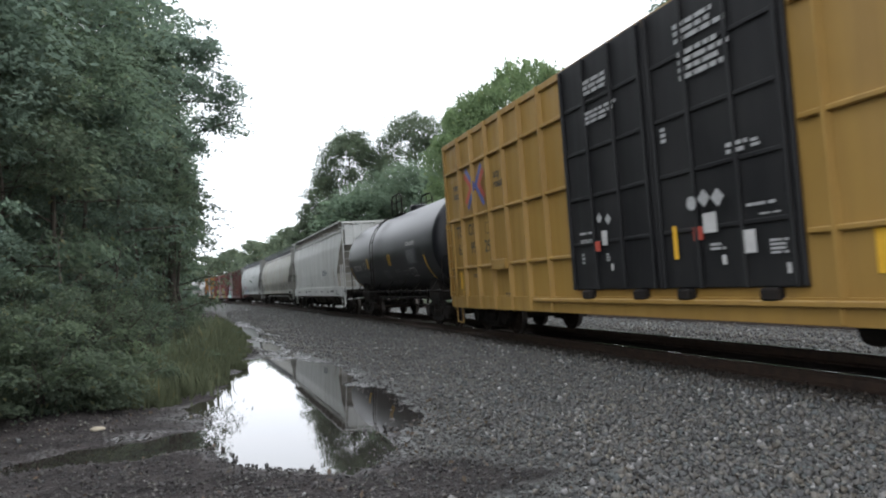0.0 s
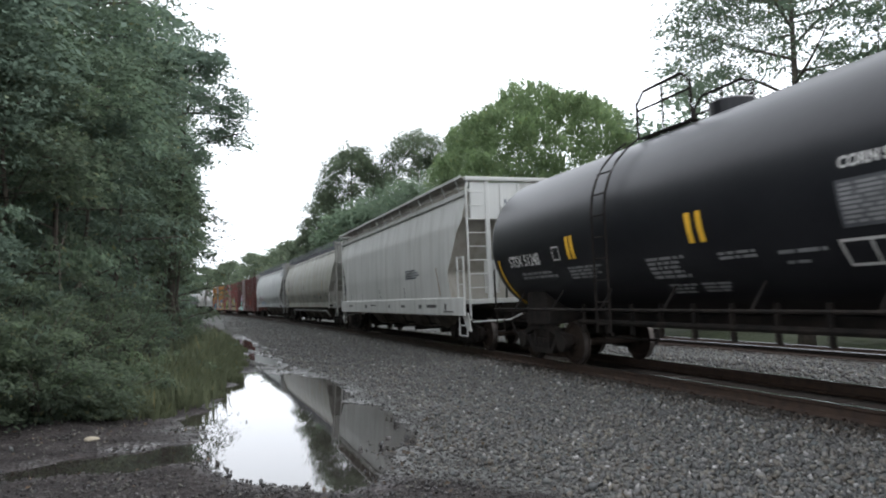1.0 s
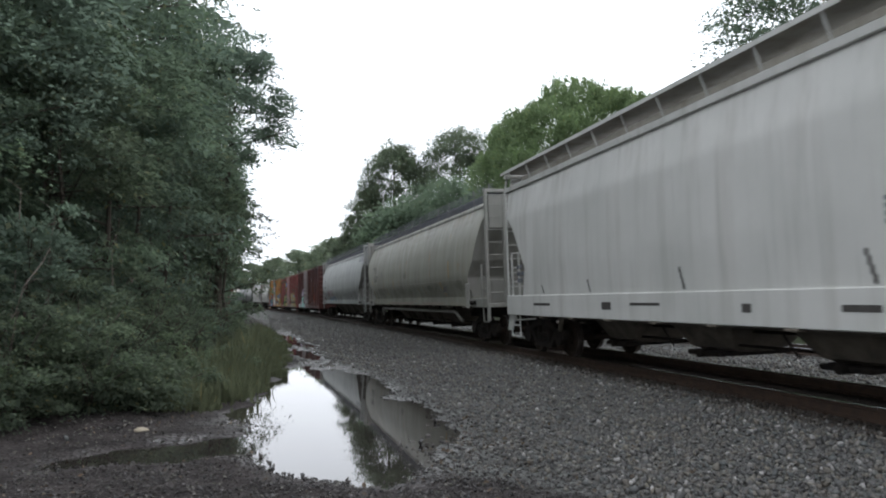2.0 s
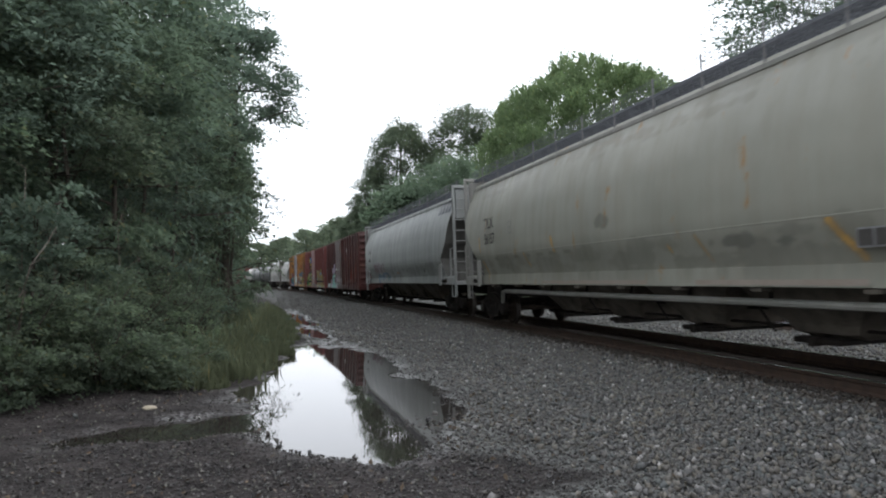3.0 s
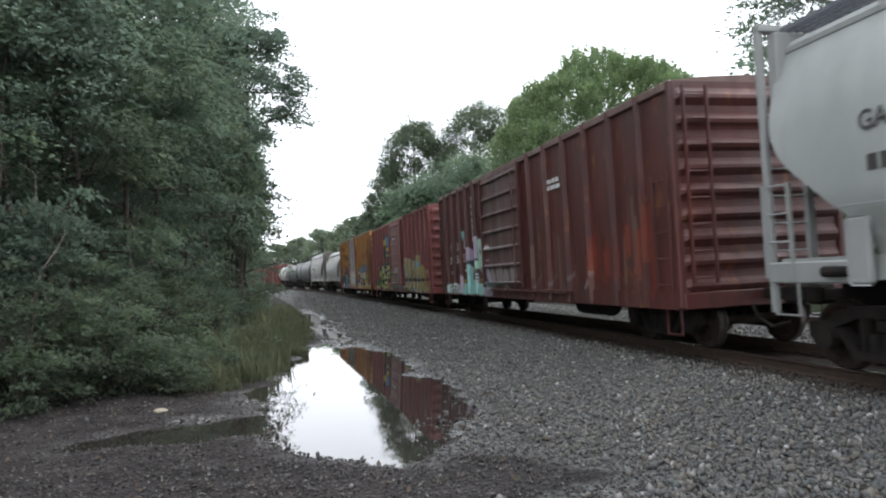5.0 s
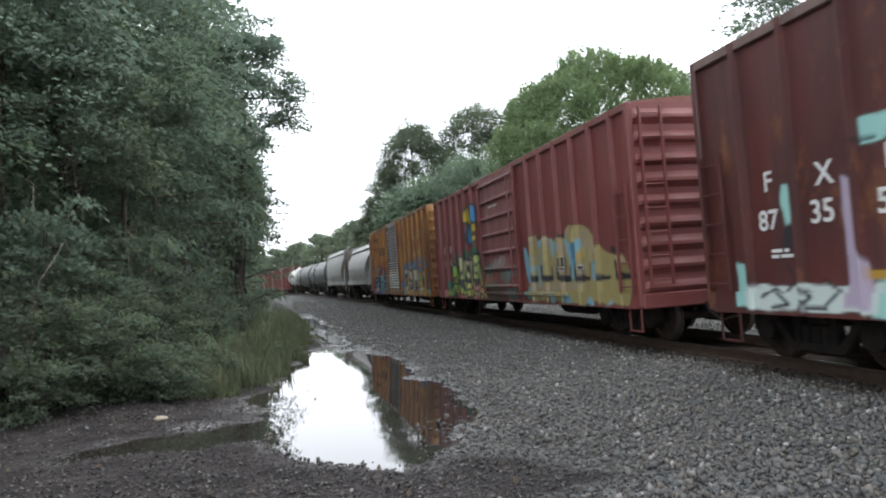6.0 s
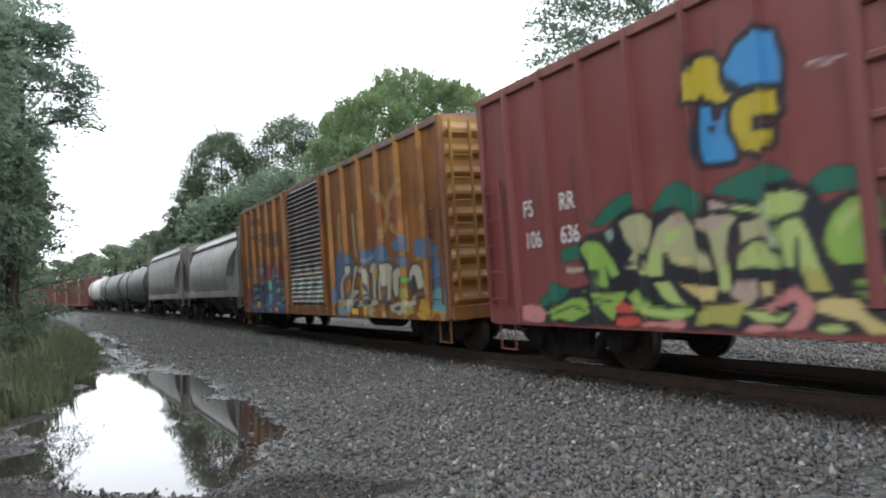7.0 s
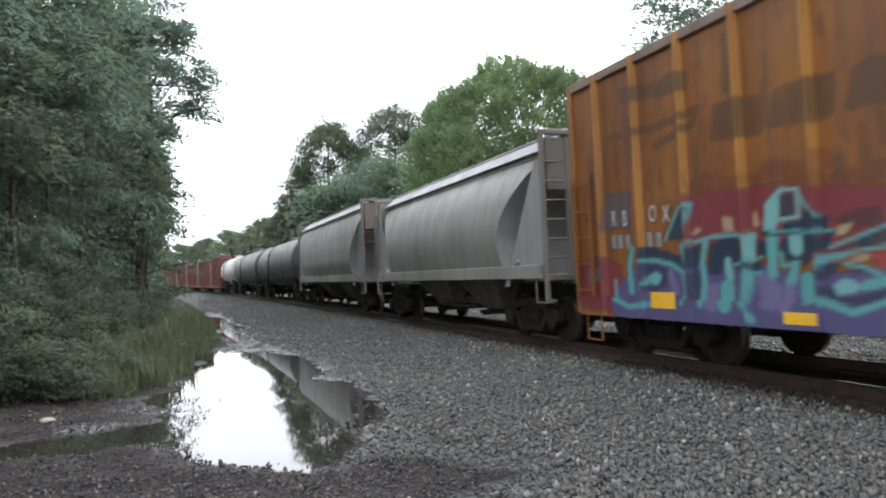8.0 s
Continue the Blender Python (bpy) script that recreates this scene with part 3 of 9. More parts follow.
def bars(car, name, rows, mat, length, x):
    """Small markings as plain bars, each a part: (p, z, width, height)."""
    for p, z, w, h in rows:
        y = length / 2 - p
        part(name, box(x - 0.002, x, y - w, y, z, z + h), mat, car)


def text_block(seed, p, z, w, h, lines):
    rng = random.Random(seed)
    out = []
    for i in range(lines):
        zz, q = z + h - (i + 0.8) * h / lines, p
        end = p + w * rng.uniform(0.7, 1.0)
        while q < end:
            ww = min(rng.uniform(0.08, 0.3), end - q)
            if ww > 0.03:
                out.append((q, zz, ww, h / lines * 0.62))
            q += ww + 0.04
    return out


# sprayed lettering: shapes in (p, z), later ones over earlier ones
def paint_at(p, z, shapes):
    rgba = np.zeros((len(p), 4), np.float32)
    wob = 0.05 * np.sin(p * 7.1 + z * 3.3) + 0.03 * np.sin(p * 17 - z * 13)
    for kind, data, col in shapes:
        if kind == "e":                                   # ellipse: centre, half sizes, turn
            a, b, ra, rb, tu = data
            c, s = math.cos(tu), math.sin(tu)
            u, w = (p - a) * c + (z - b) * s, -(p - a) * s + (z - b) * c
            d = (np.sqrt((u / ra) ** 2 + (w / rb) ** 2) - 1) * min(ra, rb) + wob * 0.5
        elif kind == "s":                                 # stroke: points and half width
            pts, r = data
            d = np.full(len(p), 9.0)
            for (a, b), (e, f) in zip(pts, pts[1:]):
                dx, dy = e - a, f - b
                t = np.clip(((p - a) * dx + (z - b) * dy) / (dx * dx + dy * dy + 1e-9), 0, 1)
                d = np.minimum(d, np.hypot(p - a - t * dx, z - b - t * dy))
            d = d - r
        elif kind == "p":                                 # closed outline, grown by a width
            pts, r = data
            d, inside = np.full(len(p), 9.0), np.zeros(len(p), bool)
            near = (p > min(q[0] for q in pts) - 0.3) & (p < max(q[0] for q in pts) + 0.3) & (z > min(q[1] for q in pts) - 0.3) & (z < max(q[1] for q in pts) + 0.3)
            pp, zz, dn, ins = p[near], z[near], d[near], inside[near]
            for (a, b), (e, f) in zip(pts, pts[1:] + pts[:1]):
                dx, dy = e - a, f - b
                t = np.clip(((pp - a) * dx + (zz - b) * dy) / (dx * dx + dy * dy + 1e-9), 0, 1)
                dn = np.minimum(dn, np.hypot(pp - a - t * dx, zz - b - t * dy))
                if dy:
                    ins ^= ((b > zz) != (f > zz)) & (pp < a + (zz - b) * dx / dy)
            d[near] = np.where(ins, -dn, dn) - r + wob[near] * 0.25
        else:                                             # field: p0, p1, z0, z1
            a, e, b, f = data
            d = np.maximum(np.maximum(a - p, p - e), np.maximum(b - z, z - f)) + wob * 2.2
        k = np.clip(0.5 - d / 0.03, 0, 1)
        alpha = k * (col[3] if len(col) > 3 else 1.0)
        rgba[:, :3] = rgba[:, :3] * (1 - alpha[:, None]) + np.array(col[:3], np.float32) * alpha[:, None]
        rgba[:, 3] = np.maximum(rgba[:, 3], alpha)
    return rgba


def sprayed(ob, shapes, length):
    """Carry the sprayed colours of the car's side on this mesh."""
    if not shapes:
        return ob
    co = np.zeros(len(ob.data.vertices) * 3, np.float32)
    ob.data.vertices.foreach_get("co", co)
    co = co.reshape(-1, 3)
    rgba = paint_at(length / 2 - co[:, 1], co[:, 2], shapes)
    rgba[co[:, 0] > 0] = 0
    at = ob.data.color_attributes.get("art") or ob.data.color_attributes.new("art", "FLOAT_COLOR", "POINT")
    at.data.foreach_set("color", rgba.reshape(-1))
    return ob


def rimmed(pts, width, rim, col):
    """A filled shape with a darker rim sprayed round it."""
    return [("p", (pts, width), rim), ("p", (pts, -0.005), col)]


def muted(shapes, k):
    """Older, duller coats of the same colours."""
    return [(kind, data, tuple(c * k for c in col[:3]) + tuple(col[3:])) for kind, data, col in shapes]


def wall_grid(name, x, y0, y1, z0, z1, step, mat, car):
    ny, nz = max(1, round((y1 - y0) / step)), max(1, round((z1 - z0) / step))
    ys, zs = np.linspace(y0, y1, ny + 1), np.linspace(z0, z1, nz + 1)
    Y, Z = np.meshgrid(ys, zs)
    i = (np.arange(nz)[:, None] * (ny + 1) + np.arange(ny)[None, :]).ravel()
    faces = np.stack([i, i + 1, i + ny + 2, i + ny + 1], 1)
    if x < 0:
        faces = faces[:, ::-1]
    return mesh_part(name, np.stack([np.full(Y.size, x), Y.ravel(), Z.ravel()], -1).tolist(), faces.tolist(), mat, car)


def rib_bm(x0, x1, y0, y1, z0, z1, nz):
    """An upright post with chamfered faces, cut along its height so that sprayed colour can follow it."""
    bm, rings = bmesh.new(), []
    c = min(0.03, abs(y1 - y0) * 0.3)
    for i in range(nz + 1):
        z = z0 + (z1 - z0) * i / nz
        rings.append([bm.verts.new(q) for q in ((x0, y0, z), (x1, y0 + c, z), (x1, y1 - c, z), (x0, y1, z))])
    for q, w in zip(rings, rings[1:]):
        for k in range(3):
            bm.faces.new((q[k], q[k + 1], w[k + 1], w[k]))
    bm.faces.new(rings[0]); bm.faces.new(rings[-1][::-1])
    bmesh.ops.recalc_face_normals(bm, faces=bm.faces[:])
    return bm


def strip_bm(x0, x1, y0, y1, z0, z1, n):
    """A long bar cut into n lengths so that sprayed colour can follow it."""
    bm, rings = bmesh.new(), []
    for i in range(n + 1):
        y = y0 + (y1 - y0) * i / n
        rings.append([bm.verts.new(q) for q in ((x0, y, z0), (x1, y, z0), (x1, y, z1), (x0, y, z1))])
    for q, w in zip(rings, rings[1:]):
        for k in range(4):
            bm.faces.new((q[k], q[(k + 1) % 4], w[(k + 1) % 4], w[k]))
    bm.faces.new(rings[0]); bm.faces.new(rings[-1])
    bmesh.ops.recalc_face_normals(bm, faces=bm.faces[:])
    return bm


def box_car(label, mid, length, sill, eave, mat, roof_mat, ribs, door, door_mat, door_kind, shapes=(), end_mat=None, hw=1.53, belts=(), post_mat=None, group="cars of the freight train"):
    """A box car: walls, posts, corrugated ends, doors, roof and running gear. Places along it are measured from its trailing end."""
    car = thing("boxcar", label, "boxcar", group)
    L, end_mat = length, end_mat or mat
    y0, y1 = -L / 2, L / 2
    step = 0.034 if shapes else 0.5
    for side in (-1, 1):
        w = wall_grid("side_wall", side * hw, y0, y1, sill + 0.28, eave, step if side < 0 else 0.8, mat, car)
        if side < 0:
            sprayed(w, shapes, L)
        s = part("side_sill", rib_bm(side * (hw - 0.04), side * (hw + 0.05), y0 + 0.05, y1 - 0.05, sill, sill + 0.30, 4), mat, car)
        if side < 0 and shapes:
            bpy.data.objects.remove(s)
            s = wall_grid("side_sill", -(hw + 0.05), y0 + 0.05, y1 - 0.05, sill, sill + 0.29, 0.034, mat, car)
            sprayed(s, shapes, L)
            part("sill_flange", box(-(hw + 0.048), -(hw - 0.05), y0 + 0.05, y1 - 0.05, sill + 0.004, sill + 0.286), mat, car)
        part("top_chord", box(side * hw - 0.05, side * hw + 0.05, y0, y1, eave - 0.14, eave, 0.015), roof_mat, car)
        for a, wd in ribs:
            r = part("post", rib_bm(side * hw, side * (hw + 0.10), L / 2 - a - wd / 2, L / 2 - a + wd / 2, sill + 0.02, eave - 0.02, 70 if shapes and side < 0 else 2), post_mat or mat, car)
            if side < 0:
                sprayed(r, shapes, L)
        for z in belts:
            part("belt_rail", box(side * (hw + 0.03) - 0.035, side * (hw + 0.03) + 0.035, y0 + 0.05, y1 - 0.05, z - 0.035, z + 0.035, 0.012), mat, car)
    # door, hung on the outside of the wall or set into it
    d0, d1 = L / 2 - door[1], L / 2 - door[0]
    for side in (-1, 1):
        xo = side * (hw + 0.075)
        if door_kind == "sliding":
            dr = wall_grid("door", xo, d0, d1, sill + 0.30, eave - 0.12, 0.05 if side < 0 and shapes else 0.8, door_mat, car)
            if side < 0:
                sprayed(dr, shapes, L)
            part("door_edge", box(min(side * hw, xo - side * 0.004), max(side * hw, xo - side * 0.004), d0, d1, sill + 0.30, eave - 0.12), door_mat, car)
            n = 7
            for i in range(n):
                z = sill + 0.42 + i * (eave - sill - 0.7) / (n - 1)
                b = part("door_rib", box(min(xo, xo + side * 0.05), max(xo, xo + side * 0.05), d0 + 0.08, d1 - 0.08, z - 0.045, z + 0.045, 0.02), door_mat, dr)
                if side < 0:
                    sprayed(b, shapes, L)
            for yy in (d0, d1):
                part("door_post", box(min(xo, xo + side * 0.05), max(xo, xo + side * 0.05), yy - 0.07, yy + 0.07, sill + 0.28, eave - 0.1, 0.015), mat, car)
            tr = part("door_track", strip_bm(min(side * hw, xo + side * 0.05), max(side * hw, xo + side * 0.05), d0 - 2.9, d1, sill + 0.20, sill + 0.27, 90), mat, car)
            if side < 0:
                sprayed(tr, shapes, L)
            part("lock_rod", tube([(xo + side * 0.09, d0 + 0.3, sill + 0.4), (xo + side * 0.09, d0 + 0.3, eave - 0.3)], 0.022), door_mat, car)
        elif door_kind == "corrugated":
            bm = bmesh.new()
            n = 26
            pts = []
            for i in range(n * 2 + 1):
                z = sill + 0.30 + (eave - sill - 0.46) * i / (2 * n)
                pts.append((xo + side * (0.035 if i % 2 else -0.02), z))
            cols = np.linspace(d0, d1, 40 if side < 0 else 2)
            vv = [[bm.verts.new((px, yy, pz)) for px, pz in pts] for yy in cols]
            for a, b in zip(vv, vv[1:]):
                for k in range(len(pts) - 1):
                    bm.faces.new((a[k], b[k], b[k + 1], a[k + 1]) if side > 0 else (a[k], a[k + 1], b[k + 1], b[k]))
            dr = part("door", bm, door_mat, car)
            if side < 0:
                sprayed(dr, shapes, L)
            for yy in (d0, d1):
                part("door_post", box(min(side * hw, xo + side * 0.04), max(side * hw, xo + side * 0.04), yy - 0.06, yy + 0.06, sill + 0.25, eave - 0.05, 0.015), mat, car)
        else:                                             # two plug doors
            half = (d0 + d1) / 2
            for a, b in ((d0, half - 0.02), (half + 0.02, d1)):
                dr = part("door", box(min(side * hw, xo), max(side * hw, xo), a, b, sill + 0.42, eave - 0.03, 0.02), door_mat, car)
                for i in range(1, 5):
                    z = sill + 0.42 + i * (eave - sill - 0.45) / 5
                    part("door_rib", box(min(xo, xo + side * 0.03), max(xo, xo + side * 0.03), a + 0.05, b - 0.05, z - 0.03, z + 0.03, 0.01), door_mat, dr)
                for k in (0.04, 0.34, 0.66, 0.96):
                    yy = a + (b - a) * k
                    part("lock_rod", box(min(xo, xo + side * 0.06), max(xo, xo + side * 0.06), yy - 0.035, yy + 0.035, sill + 0.42, eave - 0.06, 0.015), door_mat, dr)
                for k in (0.2, 0.8):
                    yy = a + (b - a) * k
                    part("door_roller", box(min(side * hw, xo + side * 0.07), max(side * hw, xo + side * 0.07), yy - 0.14, yy + 0.14, sill + 0.26, sill + 0.42, 0.03), M_BLACK, dr)
            part("door_track", box(min(side * hw, xo + side * 0.05), max(side * hw, xo + side * 0.05), d0 - 1.6, d1 + 1.6, sill + 0.20, sill + 0.27, 0.012), mat, car)
    # corrugated ends
    for e in (-1, 1):
        bm = bmesh.new()
        n, pts = 60, []
        for i in range(n + 1):
            z = sill + 0.25 + (eave - sill - 0.25) * i / n
            k = (i / n * 9) % 1.0
            pts.append((e * (L / 2 + (0.085 * math.sin(math.pi * min(1, k / 0.62)) if k < 0.62 else 0.0)), z))
        for xa, xb in ((-hw, -hw + 0.12), (-hw + 0.12, hw - 0.12), (hw - 0.12, hw)):
            flat = xb - xa < 0.2
            a = [bm.verts.new((xa, e * L / 2 if (flat and xa < 0) or False else py, pz)) for py, pz in pts]
            b = [bm.verts.new((xb, e * L / 2 if flat and xa > 0 else py, pz)) for py, pz in pts]
            for k in range(n):
                bm.faces.new((a[k], b[k], b[k + 1], a[k + 1]))
        bmesh.ops.remove_doubles(bm, verts=bm.verts[:], dist=0.001)
        bmesh.ops.recalc_face_normals(bm, faces=bm.faces[:])
        part("end_wall", bm, end_mat, car)
        part("end_sill", box(-hw, hw, min(e * (L / 2 - 0.1), e * (L / 2 + 0.08)), max(e * (L / 2 - 0.1), e * (L / 2 + 0.08)), sill, sill + 0.27, 0.02), mat, car)
        for side in (-1, 1):
            part("corner_post", box(side * hw - 0.06, side * hw + 0.06, e * L / 2 - 0.06, e * L / 2 + 0.06, sill + 0.02, eave, 0.02), mat, car)
            yy = e * (L / 2 - 0.08) - (0.45 if e > 0 else 0)
            ladder(car, side * (hw + 0.10), yy, sill + 0.3, min(eave, 3.1) - 0.2, mat, 0.45, 0.42)
            stirrup(car, side * (hw - 0.02), yy, sill + 0.02, mat)
        ladder(car, -hw + 0.15, e * (L / 2 + 0.13), sill + 0.4, eave - 0.1, end_mat, 0.42, 0.42, "x")
    # roof: shallow pitch with cross ridges
    bm = bmesh.new()
    n = 2 * int(L / 1.1)
    rings = []
    for i in range(n + 1):
        yy = y0 + L * i / n
        up = 0.03 if i % 2 else 0.0
        rings.append([bm.verts.new(q) for q in ((-hw - 0.04, yy, eave), (-hw * 0.5, yy, eave + 0.09 + up), (0, yy, eave + 0.13 + up), (hw * 0.5, yy, eave + 0.09 + up), (hw + 0.04, yy, eave))])
    for q, w in zip(rings, rings[1:]):
        for k in range(4):
            bm.faces.new((q[k], q[k + 1], w[k + 1], w[k]))
    bm.faces.new(rings[0]); bm.faces.new(rings[-1][::-1])
    bmesh.ops.recalc_face_normals(bm, faces=bm.faces[:])
    part("roof", bm, roof_mat, car)
    part("floor", box(-hw + 0.05, hw - 0.05, y0 + 0.05, y1 - 0.05, sill + 0.18, sill + 0.26), M_BLACK, car)
    for k in range(1, 9):
        yy = y0 + L * k / 9
        part("cross_bearer", box(-hw + 0.06, hw - 0.06, yy - 0.06, yy + 0.06, sill + 0.0, sill + 0.18), M_BLACK, car)
    TRAIN.append((car, mid, running_gear(car, L, 1.4, sill, None, True)))
    return car


def tank_car(label, mid, length, mat, r=1.5, cz=2.6, frame_mat=None, fittings=True, group="cars of the freight train"):
    """A tank car: shell with domed heads, saddles, side rails, a manway platform with rails, ladders and stub sills."""
    car = thing("tank_car", label, "tank car", group)
    fm = frame_mat or M_BLACK
    L = length
    prof = [(-L / 2 + 0.42 * (1 - math.cos(k / 12 * math.pi / 2)), max(0.02, r * math.sin(k / 12 * math.pi / 2) ** 0.66)) for k in range(13)] + [(-L / 2 + 0.45 + 1.9 * k, r) for k in range(3)]
    full = prof + [(-a, b) for a, b in reversed(prof)]
    bm = turned(full, 128, "y")
    bmesh.ops.translate(bm, vec=(0, 0, cz), verts=bm.verts[:])
    part("tank_shell", bm, mat, car, smooth=True)
    for e in (-1, 1):
        cy = e * (L / 2 - 1.7)
        bm = bmesh.new()
        add_plate(bm, [(cy - 0.55, 0.8), (cy + 0.55, 0.8), (cy + 0.4, cz - r * 0.62), (cy - 0.4, cz - r * 0.62)], -1.15, 1.15)
        part("saddle", bm, fm, car)
        part("stub_sill", box(-0.3, 0.3, min(e * L / 2, cy - e * 0.9), max(e * L / 2, cy - e * 0.9), 0.76, 1.12, 0.02), fm, car)
        part("end_platform", box(-1.4, 1.4, min(e * (L / 2 + 0.05), e * (L / 2 - 0.55)), max(e * (L / 2 + 0.05), e * (L / 2 - 0.55)), 1.03, 1.1, 0.01), fm, car)
        for side in (-1, 1):
            x = side * 1.42
            ya = e * (L / 2 - 0.1)
            part("grab_rail", tube([(x, ya, 1.05), (x, ya, 2.02), (x * 0.94, ya, 2.12), (side * 0.35, ya, 2.12), (side * 0.3, ya, 1.1)], 0.02, 5), fm, car)
            stirrup(car, x, ya - (0.45 if e > 0 else 0), 1.03, fm)
    for side in (-1, 1):
        x = side * 1.45
        part("side_rail", tube([(x, -L / 2 + 0.1, 1.12), (x, L / 2 - 0.1, 1.12)], 0.028, 6), fm, car)
        for k in range(7):
            yy = -L / 2 + 1.2 + (L - 2.4) * k / 6
            part("rail_bracket", tube([(x, yy, 1.12), (side * r * 0.75, yy, cz - r * 0.68)], 0.02, 5), fm, car)
    if fittings:
        pl, at = 0.7, 0.78
        for q in range(6):
            part("platform_bar", box(-0.62 + q * 0.22, -0.48 + q * 0.22, at - pl, at + pl, cz + r - 0.06, cz + r - 0.035), fm, car)
        bm = turned([(0, 0.36), (0.3, 0.36), (0.33, 0.32), (0.35, 0.15)], 20, "y")
        bmesh.ops.rotate(bm, verts=bm.verts[:], matrix=Matrix.Rotation(math.pi / 2, 3, "X"))
        bmesh.ops.translate(bm, vec=(0, at - 0.9, cz + r - 0.12), verts=bm.verts[:])
        part("manway", bm, mat, car, smooth=False)
        for sx in (-0.62, 0.62):
            bm = bmesh.new()
            zt = cz + r - 0.06
            add_tube(bm, [(sx, at - pl, zt), (sx, at - pl, zt + 0.62), (sx, at + 0.2 - pl, zt + 0.8), (sx, at - 0.2 + pl, zt + 0.8), (sx, at + pl, zt + 0.62), (sx, at + pl, zt)], 0.026, 6)
            add_tube(bm, [(sx, at - pl, zt + 0.5), (sx, at + pl, zt + 0.5)], 0.02, 6)
            add_tube(bm, [(sx, at, zt), (sx, at, zt + 0.8)], 0.02, 6)
            part("platform_rail", bm, fm, car)
        for side in (-1, 1):
            bm = bmesh.new()
            for yy in (1.1, 1.5):
                pts = [(side * (r + 0.08), yy, 0.75), (side * (r + 0.08), yy, cz + 0.2)]
                for k in range(1, 6):
                    a = k / 5 * math.radians(58)
                    pts.append((side * (r + 0.08) * math.cos(a), yy, cz + 0.2 + (r - 0.1) * math.sin(a)))
                add_tube(bm, pts, 0.02, 5)
            z = 0.9
            while z < cz + 1.0:
                q = (r + 0.08) * math.sqrt(max(0.2, 1 - max(0, (z - cz - 0.2) / r) ** 2))
                add_tube(bm, [(side * q, 1.1, z), (side * q, 1.5, z)], 0.014, 5)
                z += 0.36
            part("ladder", bm, fm, car)
    TRAIN.append((car, mid, running_gear(car, L, 1.7, 0.78, fm)))
    return car


